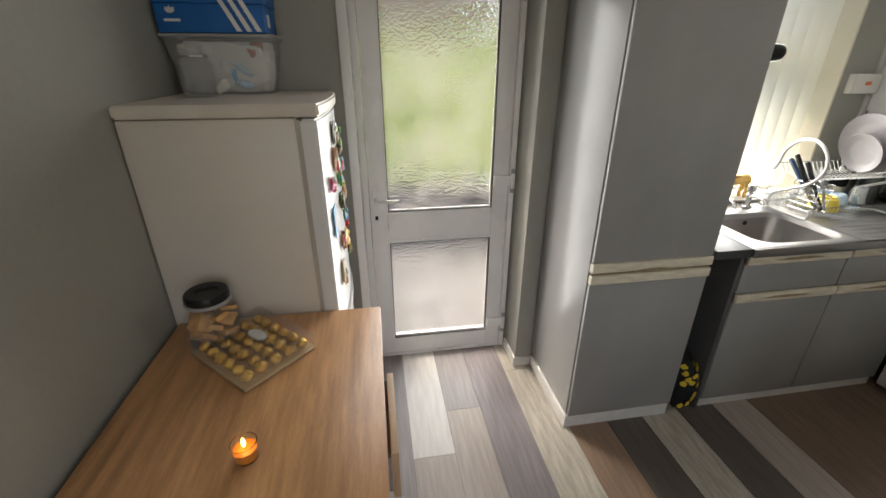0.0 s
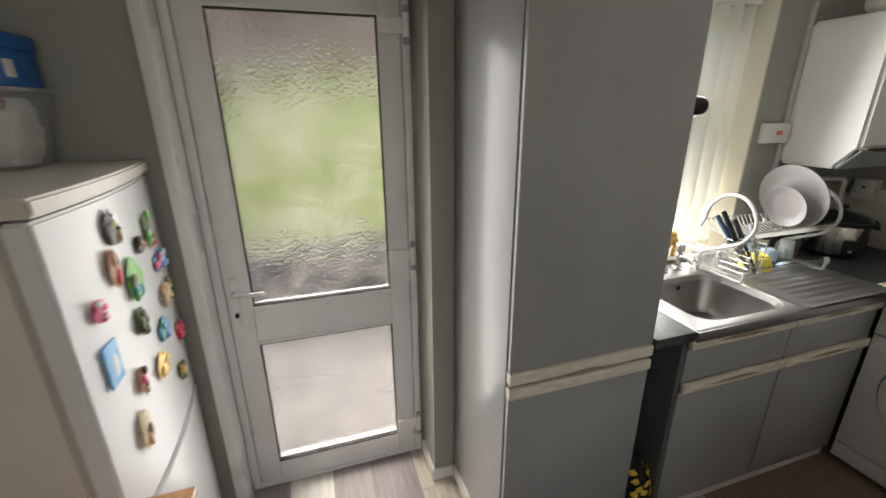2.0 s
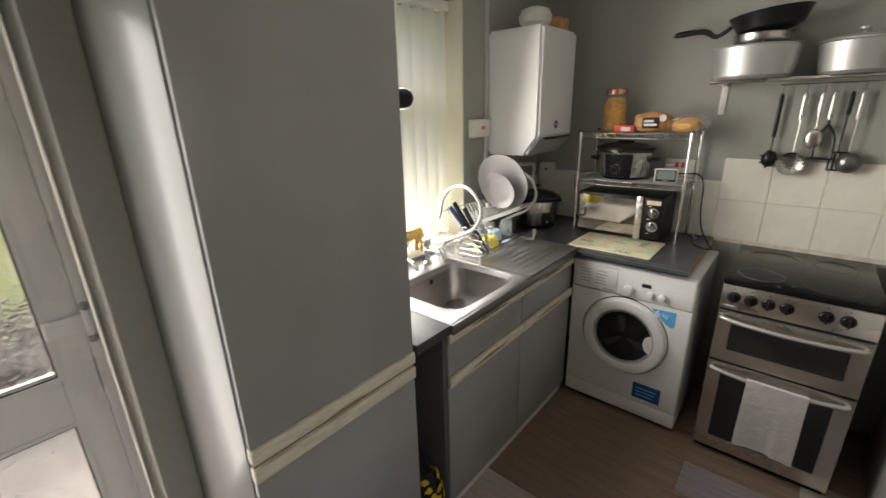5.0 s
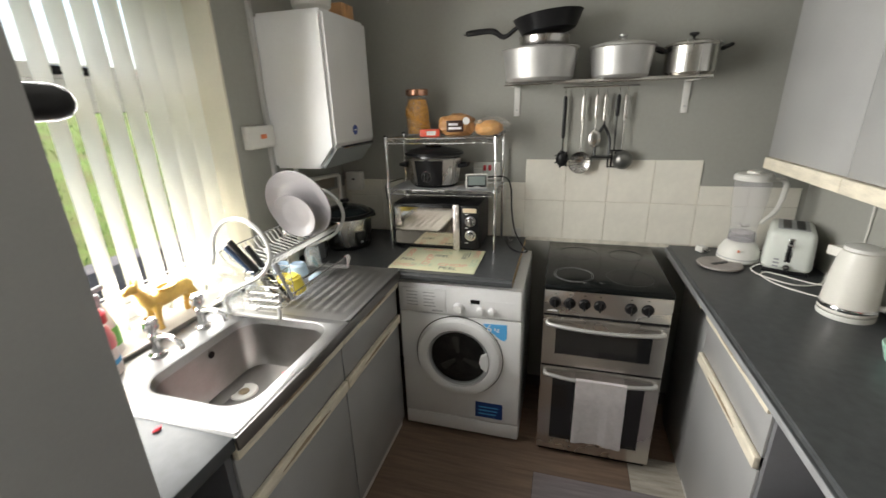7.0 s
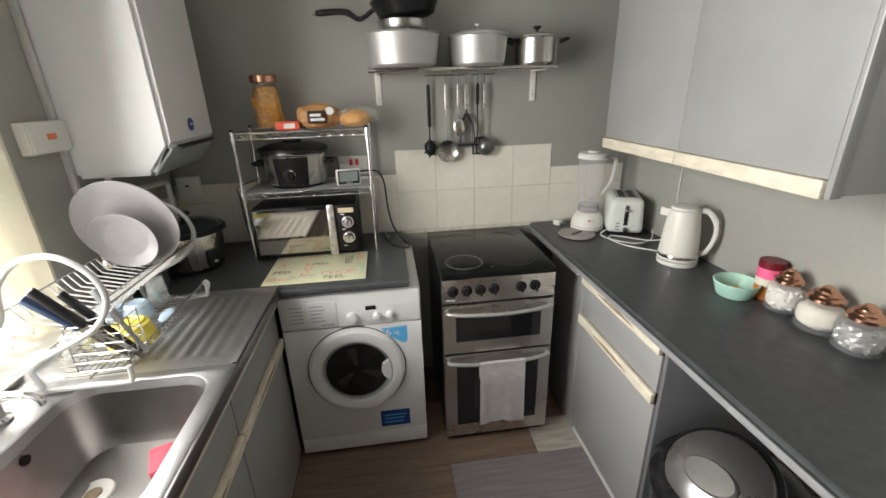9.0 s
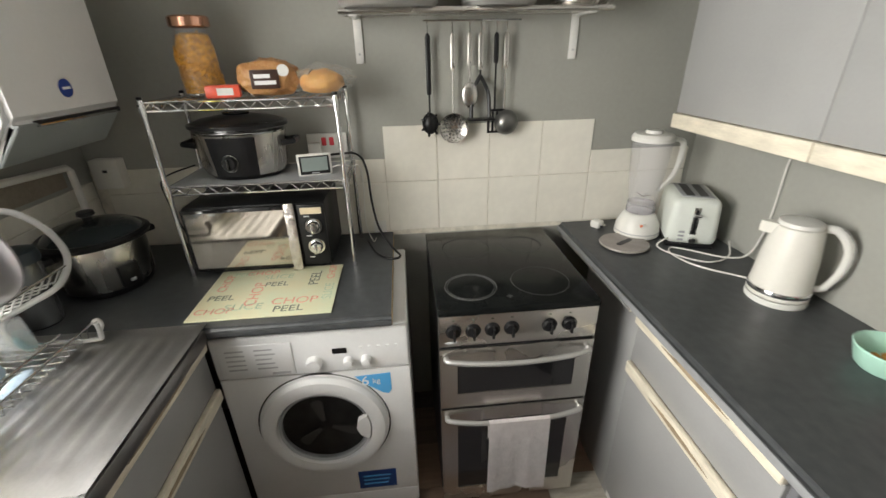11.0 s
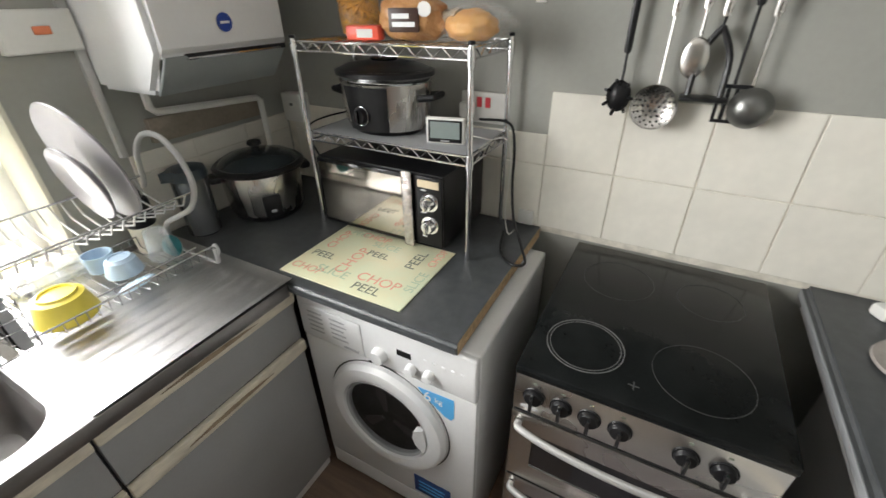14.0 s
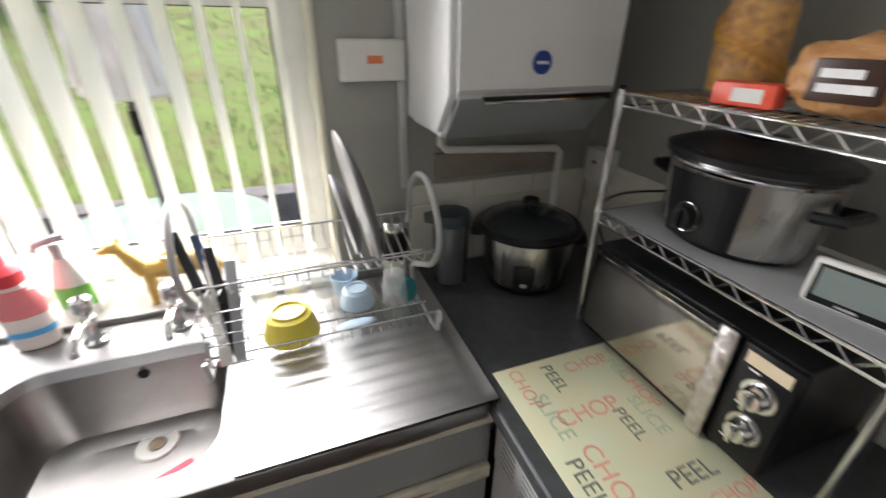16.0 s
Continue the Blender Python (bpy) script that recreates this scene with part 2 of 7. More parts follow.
# mist between the droplets scatters the daylight
_mist = _n.nodes.new("ShaderNodeBsdfTranslucent")
_mist.inputs[0].default_value = (0.94, 0.90, 0.87, 1)
_n.links.new(_bp.outputs[0], _mist.inputs["Normal"])
_big = _n.nodes.new("ShaderNodeTexNoise")
_big.inputs["Scale"].default_value, _big.inputs["Detail"].default_value = 7, 6
_n.links.new(_tc.outputs["Object"], _big.inputs["Vector"])
_mm = _n.nodes.new("ShaderNodeMath")
_mm.operation = "MULTIPLY"
_n.links.new(_ad.outputs[0], _mm.inputs[0])
_n.links.new(_big.outputs[0], _mm.inputs[1])
_mr = _n.nodes.new("ShaderNodeMapRange")
_mr.inputs[1].default_value, _mr.inputs[2].default_value = 0.25, 0.60
_mr.inputs[3].default_value, _mr.inputs[4].default_value = 0.0, 0.12
_n.links.new(_mm.outputs[0], _mr.inputs[0])
_mx = _n.nodes.new("ShaderNodeMixShader")
_n.links.new(_mr.outputs[0], _mx.inputs[0])
_n.links.new(_b.outputs[0], _mx.inputs[1])
_n.links.new(_mist.outputs[0], _mx.inputs[2])
_n.links.new(_mx.outputs[0], _n.nodes["Material Output"].inputs[0])

FLAME = bpy.data.materials.new("candle_flame")
FLAME.use_nodes = True
FLAME.node_tree.nodes["Principled BSDF"].inputs["Emission Color"].default_value = (1.0, 0.62, 0.2, 1)
FLAME.node_tree.nodes["Principled BSDF"].inputs["Emission Strength"].default_value = 14

GRASS = mat("lawn_grass", (0.12, 0.195, 0.04), 0.9, tint=(0.13, 0.118, 0.045), scale=2.6, fine=38.0, bump=0.4)
PAVING = mat("wet_patio_paving", (0.165, 0.16, 0.155), 0.5, var=0.3, scale=3, bump=0.1, island=True)
SLEEPER = mat("dark_grey_retaining_wall", (0.13, 0.12, 0.12), 0.7, var=0.3, scale=8, bump=0.2)
BRICK = mat("red_brown_brick", (0.58, 0.40, 0.34), 0.85, var=0.25, scale=6, bump=0.25, island=True)
FENCE = mat("weathered_fence", (0.40, 0.24, 0.17), 0.85, var=0.3, scale=4, stretch=(6, 6, 1), bump=0.2, island=True)
PARASOL = mat("beige_parasol_fabric", (0.74, 0.68, 0.62), 0.9, var=0.12, scale=8)

PLANKS = {
    "grey": mat("grey_plank", (0.27, 0.245, 0.245), 0.36, var=0.18, scale=4, fine=50, bump=0.05, stretch=(14, 1, 1)),
    "white": mat("whitewashed_plank", (0.60, 0.585, 0.56), 0.36, var=0.12, scale=5, fine=60, bump=0.05, stretch=(8, 1, 1)),
    "beige": mat("beige_plank", (0.36, 0.31, 0.28), 0.36, var=0.18, scale=4, fine=50, bump=0.05, stretch=(14, 1, 1)),
    "mauve": mat("mauve_grey_plank", (0.215, 0.19, 0.20), 0.36, var=0.2, scale=4, fine=50, bump=0.05, stretch=(14, 1, 1)),
    "cream": mat("cream_plank", (0.44, 0.41, 0.36), 0.38, var=0.2, scale=6, fine=60, bump=0.06, stretch=(8, 1, 1), tint=(0.30, 0.27, 0.22)),
    "brown": mat("brown_plank", (0.18, 0.125, 0.092), 0.36, var=0.25, scale=4, fine=50, bump=0.05, stretch=(14, 1, 1)),
    "dark": mat("charcoal_plank", (0.105, 0.088, 0.078), 0.36, var=0.25, scale=4, fine=50, bump=0.05, stretch=(14, 1, 1)),
    "tan": mat("tan_plank", (0.25, 0.17, 0.12), 0.36, var=0.2, scale=4, fine=50, bump=0.05, stretch=(14, 1, 1)),
}


# ---- mesh helpers ----
def link(bm, name, material, smooth=False, angle=35):
    me = bpy.data.meshes.new(name)
    bmesh.ops.recalc_face_normals(bm, faces=bm.faces)
    if smooth:
        for f in bm.faces:
            f.smooth = True
        for e in bm.edges:
            if len(e.link_faces) == 2 and e.calc_face_angle(0) > radians(angle):
                e.smooth = False
    bm.to_mesh(me)
    bm.free()
    me.materials.append(material)
    return new(name, me)


def part(name, bm, material, parent, label="", smooth=True):
    ob = link(bm, name, material, smooth)
    ob.parent = parent
    if label:
        tagged(ob, label)
    return ob


def thing(name, label, category, m=None, group=""):
    ob = new(name)
    ob.empty_display_size = 0.1
    ob.matrix_basis = m or Matrix()
    return tagged(ob, label, category, group)


def solo(name, bm, material, label, category, m=None, group="", kind=""):
    ob = link(bm, name, material, True)
    ob.matrix_basis = m or Matrix()
    return tagged(ob, label, category, group, kind)


def box(x0, x1, y0, y1, z0, z1, bev=0.0, seg=2, bm=None):
    bm = bm or bmesh.new()
    r = bmesh.ops.create_cube(bm, size=1, matrix=Matrix.Translation(((x0 + x1) / 2, (y0 + y1) / 2, (z0 + z1) / 2)) @ Matrix.Diagonal((abs(x1 - x0), abs(y1 - y0), abs(z1 - z0), 1)))
    if bev:
        vs = set(r["verts"])
        es = [e for e in bm.edges if e.verts[0] in vs and e.verts[1] in vs]
        bmesh.ops.bevel(bm, geom=es, offset=bev, segments=seg, affect="EDGES", profile=0.5)
    return bm


def lathe(profile, seg=32, bm=None, at=(0, 0, 0), axis="z", sx=1.0, sy=1.0):
    """Turned shape from (radius, height) pairs."""
    bm = bm or bmesh.new()
    rings = []
    for r, h in profile:
        if r < 1e-5:
            rings.append([bm.verts.new((0, 0, h))])
        else:
            rings.append([bm.verts.new((r * sx * math.cos(a), r * sy * math.sin(a), h)) for a in (2 * math.pi * k / seg for k in range(seg))])
    made = [v for ring in rings for v in ring]
    for a, b in zip(rings, rings[1:]):
        if len(a) == 1 and len(b) == 1:
            continue
        for k in range(seg):
            q = [a[k % len(a)], a[(k + 1) % len(a)], b[(k + 1) % len(b)], b[k % len(b)]]
            u = []
            for v in q:
                if v not in u:
                    u.append(v)
            if len(u) > 2:
                bm.faces.new(u)
    turn = Matrix()
    if axis == "x":
        turn = Matrix.Rotation(radians(90), 4, "Y")
    if axis == "y":
        turn = Matrix.Rotation(radians(-90), 4, "X")
    bmesh.ops.transform(bm, matrix=Matrix.Translation(at) @ turn, verts=made)
    return bm


def rod(r, h0, h1, seg=16, bm=None, at=(0, 0, 0), axis="z", bev=0.0):
    if bev:
        return lathe([(0, h0), (r - bev, h0), (r, h0 + bev), (r, h1 - bev), (r - bev, h1), (0, h1)], seg, bm, at, axis)
    return lathe([(0, h0), (r, h0), (r, h1), (0, h1)], seg, bm, at, axis)


def smooth_path(points, n=4):
    """Catmull-Rom points through the given ones."""
    p = [Vector(q) for q in points]
    p = [2 * p[0] - p[1]] + p + [2 * p[-1] - p[-2]]
    out = []
    for i in range(1, len(p) - 2):
        for k in range(n):
            t = k / n
            a, b, c, d = p[i - 1], p[i], p[i + 1], p[i + 2]
            out.append(0.5 * (2 * b + (c - a) * t + (2 * a - 5 * b + 4 * c - d) * t * t + (3 * b - a - 3 * c + d) * t ** 3))
    out.append(p[-2])
    return out


def tube(points, r=0.003, seg=6, bm=None, curve=0, closed=False):
    """A round wire along points; r may be a list."""
    bm = bm or bmesh.new()
    pts = smooth_path(points, curve) if curve else [Vector(q) for q in points]
    n, rings, side = len(pts), [], None
    for i, q in enumerate(pts):
        if closed:
            way = (pts[(i + 1) % n] - pts[i - 1]).normalized()
        else:
            way = (pts[min(i + 1, n - 1)] - pts[max(i - 1, 0)]).normalized()
        if side is None:
            side = way.orthogonal().normalized()
        side = (side - way * side.dot(way))
        side = side.normalized() if side.length > 1e-6 else way.orthogonal().normalized()
        up = way.cross(side)
        rr = r[min(int(i * len(r) / n), len(r) - 1)] if isinstance(r, (list, tuple)) else r
        rings.append([bm.verts.new(q + rr * (math.cos(a) * side + math.sin(a) * up)) for a in (2 * math.pi * k / seg for k in range(seg))])
    pairs = list(zip(rings, rings[1:])) + ([(rings[-1], rings[0])] if closed else [])
    for a, b in pairs:
        for k in range(seg):
            bm.faces.new((a[k], a[(k + 1) % seg], b[(k + 1) % seg], b[k]))
    if not closed:
        bm.faces.new(rings[0][::-1])
        bm.faces.new(rings[-1])
    return bm


def prism(outline, h, bm=None, m=None, bev=0.0):
    """A flat outline in x, y raised by h."""
    own = bmesh.new()
    f = own.faces.new([own.verts.new((x, y, 0)) for x, y in outline])
    r = bmesh.ops.extrude_face_region(own, geom=[f])
    bmesh.ops.translate(own, vec=(0, 0, h), verts=[v for v in r["geom"] if isinstance(v, bmesh.types.BMVert)])
    if bev:
        bmesh.ops.bevel(own, geom=list(own.edges), offset=bev, segments=2, affect="EDGES")
    if m:
        bmesh.ops.transform(own, matrix=m, verts=own.verts)
    if bm is None:
        return own
    tmp = bpy.data.meshes.new("tmp")
    own.to_mesh(tmp)
    own.free()
    bm.from_mesh(tmp)
    bpy.data.meshes.remove(tmp)
    return bm


def blob(rx, ry, rz, at=(0, 0, 0), rough=0.1, freq=3.0, sub=3, seed=0, bm=None):
    own = bmesh.new()
    bmesh.ops.create_icosphere(own, subdivisions=sub, radius=1)
    for v in own.verts:
        k = 1 + rough * noise.noise(v.co * freq + Vector((seed * 7.3, seed * 3.1, seed)))
        v.co = Vector((v.co.x * rx * k + at[0], v.co.y * ry * k + at[1], v.co.z * rz * k + at[2]))
    if bm is None:
        return own
    tmp = bpy.data.meshes.new("tmp")
    own.to_mesh(tmp)
    own.free()
    bm.from_mesh(tmp)
    bpy.data.meshes.remove(tmp)
    return bm


def lettering(name, text, size, material, parent, m, squash=1.0):
    """Built-in letters as a thin raised mesh."""
    cu = bpy.data.curves.new(name, "FONT")
    cu.body, cu.size, cu.extrude, cu.align_x, cu.align_y = text, size, 0.0003, "CENTER", "CENTER"
    tmp = bpy.data.objects.new(name, cu)
    scene.collection.objects.link(tmp)
    me = bpy.data.meshes.new_from_object(tmp.evaluated_get(bpy.context.evaluated_depsgraph_get()))
    bpy.data.objects.remove(tmp)
    me.transform(Matrix.Diagonal((squash, 1, 1, 1)))
    me.materials.clear()
    me.materials.append(material)
    ob = new(name, me)
    ob.parent, ob.matrix_basis = parent, m
    return ob


# ---- setting: shell of the room ----
XW, XE, YN, YS, YB, HC = -0.535, 3.35, 2.08, -0.28, -1.5, 2.4


def structure(name, bm, material, label):
    return solo(name, bm, material, label, name.rsplit("_", 1)[0] if name[-1].isdigit() else name.split("_")[0], kind="structure")


# north wall: door opening x 0.075..0.885, window opening x 1.35..2.51
DX0, DX1, DZ = 0.075, 0.885, 2.06
WX0, WX1, WZ0, WZ1 = 1.35, 2.51, 0.92, 2.12
bm = box(XW - 0.2, DX0, YN, 2.42, 0, HC)
box(DX0, DX1, YN, 2.42, DZ, HC, bm=bm)
box(DX1, 0.977, 2.005, 2.42, 0, HC, bm=bm)
box(0.977, WX0, YN, 2.42, 0, HC, bm=bm)
box(WX0, WX1, YN, 2.42, 0, WZ0 - 0.03, bm=bm)
box(WX0, WX1, YN, 2.42, WZ1, HC, bm=bm)
box(WX1, XE + 0.2, YN, 2.42, 0, HC, bm=bm)
wall_north = structure("wall_north", bm, WALL, "grey painted plaster wall with door and window openings")
wall_east = structure("wall_east", box(XE, XE + 0.2, YS - 0.2, YN, 0, HC), WALL, "grey painted plaster wall behind the cooker")
wall_south = structure("wall_south", box(1.2, XE, YS - 0.2, YS, 0, HC), WALL, "grey painted plaster wall above the long worktop")
structure("wall_west", box(XW - 0.2, XW, YB, YN, 0, HC), WALL, "grey painted plaster wall beside the oak desk")
bm = box(XW - 0.2, -0.25, YB - 0.2, YB, 0, HC)
box(1.15, 1.4, YB - 0.2, YB, 0, HC, bm=bm)
box(-0.25, 1.15, YB - 0.2, YB, 0, 0.85, bm=bm)
box(-0.25, 1.15, YB - 0.2, YB, 2.05, HC, bm=bm)
structure("wall_back", bm, WALL, "plain grey wall with a window opening")
structure("wall_return", box(1.2, 1.4, YB, YS - 0.2, 0, HC), WALL, "plain grey return wall")
structure("ceiling", box(XW - 0.2, XE + 0.2, YB - 0.2, 2.42, HC, HC + 0.1), CEIL, "flat white painted ceiling")
floor = structure("floor", box(XW - 0.2, XE + 0.2, YB - 0.2, 2.42, -0.1, -0.004), GASKET, "wood-effect plank floor in mixed grey, cream and brown")

# cream window reveal, sill
bm = box(WX1 - 0.012, WX1 - 0.001, YN - 0.004, 2.26, WZ0, WZ1)
box(WX0 + 0.001, WX0 + 0.012, YN - 0.004, 2.26, WZ0, WZ1, bm=bm)
box(WX0 + 0.012, WX1 - 0.012, YN - 0.004, 2.26, WZ1 - 0.012, WZ1 - 0.001, bm=bm)
structure("trim_reveal", bm, CREAM_WALL, "cream painted window reveal lining")
structure("trim_sill", box(WX0, WX1 + 0.02, 2.052, 2.27, WZ0 - 0.03, WZ0, 0.004), WHITE_PAINT, "white painted window sill board")

# baseboards
bm = box(DX1 - 0.012, DX1 - 0.0005, 1.995, 2.19, 0, 0.055)
box(DX1 - 0.012, 0.970, 1.992, 2.004, 0, 0.055, bm=bm)
structure("baseboard", bm, WHITE_PAINT, "short white skirting at the door pier")
structure("trim_door_edge", box(DX0 - 0.026, DX0 + 0.012, 2.062, 2.079, 0, DZ + 0.03, 0.003), UPVC, "white vertical trim beside the door")
structure("trim_door_lining", box(DX0 + 0.0005, DX0 + 0.012, 2.0795, 2.19, 0, DZ), UPVC, "white plastic door lining")

# ---- door ----
door = thing("door_1", "white plastic back door with two obscured glass panels", "door", pose(DX0, 2.205, 0))
tagged(door, kind="structure")
W = DX1 - DX0
for nm, b in (("frame_jamb", box(0.013, 0.045, -0.012, 0.07, 0, DZ, 0.004)), ("frame_jamb", box(W - 0.04, W - 0.014, -0.012, 0.07, 0, DZ, 0.004)),
              ("frame_head", box(0.046, W - 0.041, -0.012, 0.07, DZ - 0.04, DZ - 0.001, 0.004)), ("threshold", box(0.046, W - 0.041, -0.01, 0.12, 0, 0.014, 0.003))):
    part(nm, b, UPVC, door)
GX0, GX1 = 0.133, 0.685
for x0, x1, z0, z1, nm in ((0.048, GX0, 0.016, 2.018, "stile"), (GX1, W - 0.044, 0.016, 2.018, "stile"), (GX0 + 0.0005, GX1 - 0.0005, 0.016, 0.118, "bottom_rail"),
                           (GX0 + 0.0005, GX1 - 0.0005, 0.735, 0.897, "middle_rail"), (GX0 + 0.0005, GX1 - 0.0005, 1.946, 2.018, "top_rail")):
    part(nm, box(x0, x1, 0.0, 0.06, z0, z1, 0.003), UPVC, door)


def ring(x0, x1, z0, z1, y0, y1, w):
    """A rectangular frame in one piece, w wide."""
    bm = bmesh.new()
    loops = []
    for y, d in ((y0, 0), (y0, w), (y1, w), (y1, 0)):
        loops.append([bm.verts.new(q) for q in ((x0 + d, y, z0 + d), (x1 - d, y, z0 + d), (x1 - d, y, z1 - d), (x0 + d, y, z1 - d))])
    for a, c in zip(loops, loops[1:] + loops[:1]):
        for k in range(4):
            bm.faces.new((a[k], a[(k + 1) % 4], c[(k + 1) % 4], c[k]))
    return bm


for z0, z1 in ((0.118, 0.735), (0.897, 1.946)):
    part("glazing_bead", ring(GX0 - 0.008, GX1 + 0.008, z0 - 0.008, z1 + 0.008, -0.006, -0.0005, 0.012), UPVC, door)
    part("gasket", ring(GX0 + 0.004, GX1 - 0.004, z0 + 0.004, z1 - 0.004, -0.004, 0.02, 0.004), GASKET, door, "black rubber gasket")
    pane = part("pane", box(GX0 + 0.002, GX1 - 0.002, 0.022, 0.028, z0 + 0.002, z1 - 0.002), FROST, door, "obscured glass pane with condensation", smooth=False)
    pane.visible_shadow = False
handle = part("handle_plate", box(0.062, 0.092, -0.012, -0.0005, 0.83, 1.03, 0.006), UPVC, door)
part("lever", tube([(0.077, -0.01, 0.974), (0.077, -0.05, 0.974), (0.105, -0.056, 0.974), (0.19, -0.052, 0.972)], 0.008, 10), PLASTIC_W, handle, "white lever handle")
part("keyhole", prism([(0.008 * math.cos(a), 0.012 * math.sin(a)) for a in np.linspace(0, 6.0, 14)], 0.004, m=pose(0.077, -0.0115, 0.877, 90)), BLACK, handle, "dark lock barrel")
for z in (1.912, 1.046, 0.18):
    h = part("hinge", rod(0.012, -0.040, 0.040, 14, at=(W - 0.03, -0.026, z), bev=0.003), UPVC, door)
    part("hinge_leaf", box(W - 0.125, W - 0.036, -0.020, -0.0005, z - 0.026, z + 0.026, 0.005), UPVC, h)
    for c0, c1 in ((0.041, 0.062), (-0.062, -0.041)):
        part("hinge_cap", rod(0.0115, c0, c1, 14, at=(W - 0.03, -0.026, z), bev=0.003), PLASTIC_G, h, "grey hinge cap")

# ---- window ----
win = thing("window_1", "white plastic window with a top-hung fanlight", "window", pose(WX0, 2.27, WZ0))
tagged(win, kind="structure")
WW, WH = WX1 - WX0, WZ1 - WZ0
part("window_frame", ring(0.001, WW - 0.001, 0.001, WH - 0.001, 0, 0.06, 0.055), UPVC, win)
part("transom", box(0.056, WW - 0.056, 0, 0.06, 0.74, 0.80, 0.003), UPVC, win)
part("sash", ring(0.057, WW - 0.057, 0.057, 0.738, 0.008, 0.05, 0.036), UPVC, win)
part("sash", ring(0.057, WW - 0.057, 0.802, WH - 0.057, -0.004, 0.05, 0.04), UPVC, win)
for z0, z1 in ((0.093, 0.702), (0.842, WH - 0.097)):
    part("gasket", ring(0.091, WW - 0.091, z0 - 0.004, z1 + 0.004, 0.012, 0.03, 0.006), GASKET, win, "black rubber gasket")
    pane = part("pane", box(0.094, WW - 0.094, 0.024, 0.030, z0, z1), PANE, win, smooth=False)
    pane.visible_shadow = False
for x in (0.66, 0.76):
    part("fanlight_handle", box(x, x + 0.05, -0.03, -0.005, 0.81, 0.835, 0.005), BLACK, win)

# vertical blind: louvres turned open
blind = thing("vertical_blind", "cream fabric vertical blind with louvres turned open", "blind", pose(WX0, 2.165, WZ0))
part("headrail", box(0.02, WW - 0.02, -0.02, 0.02, WH - 0.06, WH - 0.014, 0.004), UPVC, blind)
sl = bmesh.new()
NS = 6
cols = []
for k in range(NS + 1):
    u = k / NS - 0.5
    cols.append([(0.006 * (1 - 4 * u * u), u * 0.102, z) for z in (0.055, 0.30, 0.62, 0.90, WH - 0.065)])
vs = [[sl.verts.new(q) for q in c] for c in cols]
for a, b in zip(vs, vs[1:]):
    for k in range(4):
        sl.faces.new((a[k], b[k], b[k + 1], a[k + 1]))
first = part("louvre", sl, SLATW, blind)
XS = [0.05 + 0.079 * k for k in range(14)]
for k, x in enumerate(XS):
    ob = first if k == 0 else new("louvre", first.data)
    ob.parent = blind
    ob.matrix_basis = pose(x, 0, 0, 0, 0, -7 + 3 * math.sin(k * 2.3))
    wt = part("louvre_weight", box(-0.002, 0.006, -0.040, 0.040, 0.030, 0.056, 0.001), SLATW, blind)
    wt.matrix_basis = pose(x, 0, 0, 0, 0, -7 + 3 * math.sin(k * 2.3))
part("bottom_chain", tube([(x, -0.042, 0.045 - (0.01 if i % 2 else 0)) for i, x in enumerate(np.linspace(0.05, XS[-1], 27))], 0.0014, 5), PLASTIC_W, blind)

# ---- wall tiles ----
def tiles(parent, spots, along, face):
    """Each tile a proud piece with rounded rim on a grout bed."""
    shared = {}
    for a0, a1, z0, z1 in spots:
        key = (round(a1 - a0, 3), round(z1 - z0, 3))
        w, h = a1 - a0 - 0.003, z1 - z0 - 0.003
        if key not in shared:
            b = box(-w / 2, w / 2, -0.004, 0.0, -h / 2, h / 2)
            bmesh.ops.bevel(b, geom=[e for e in b.edges if all(v.co.y < -0.003 for v in e.verts)], offset=0.0015, segments=1, affect="EDGES")
            ob = link(b, "tile", TILE)
            shared[key] = ob.data
        else:
            ob = new("tile", shared[key])
        ob.parent = parent
        ob.matrix_basis = pose(face, (a0 + a1) / 2, (z0 + z1) / 2, 0, 0, -90) if along == "y" else pose((a0 + a1) / 2, face, (z0 + z1) / 2)


# ---- outside ----
structure("ground", box(-60, 60, 2.42, 120, -0.5, -0.16), GRASS, "green lawn reaching the horizon")
pv = thing("pavement", "wet beige concrete slab patio", "patio", pose(0, 2.43, -0.16))
tagged(pv, kind="structure")
slab = None
for i in range(9):
    for j in range(4):
        if slab is None:
            slab = part("slab", box(0, 0.59, 0, 0.43, 0, 0.03, 0.006, 1), PAVING, pv)
            slab.matrix_basis = pose(-1.5, 0, 0)
        else:
            ob = new("slab", slab.data)
            ob.parent, ob.matrix_basis = pv, pose(-1.5 + 0.6 * i, 0.44 * j, 0)
rw = thing("retaining_wall", "low dark grey retaining wall at the foot of the lawn", "wall", pose(0, 4.25, -0.16))
for k in range(8):
    part("block", box(-3.4 + 1.2 * k, -2.215 + 1.2 * k, 0.01 * (k % 2), 0.25, 0, 0.62, 0.012), SLEEPER, rw)
bank = bmesh.new()
N, Mr = 40, 26
g = [[bank.verts.new((-9 + 20 * i / N, 4.5 + 11 * j / Mr, 0.38 + 2.6 * (j / Mr) ** 0.9 + 0.09 * noise.noise(Vector((i * 0.4, j * 0.5, 1))))) for j in range(Mr + 1)] for i in range(N + 1)]
for i in range(N):
    for j in range(Mr):
        bank.faces.new((g[i][j], g[i + 1][j], g[i + 1][j + 1], g[i][j + 1]))
solo("ground_bank", bank, GRASS, "sloping green lawn with bare patches", "lawn", kind="structure")
tf = bmesh.new()
rs = random.Random(4)
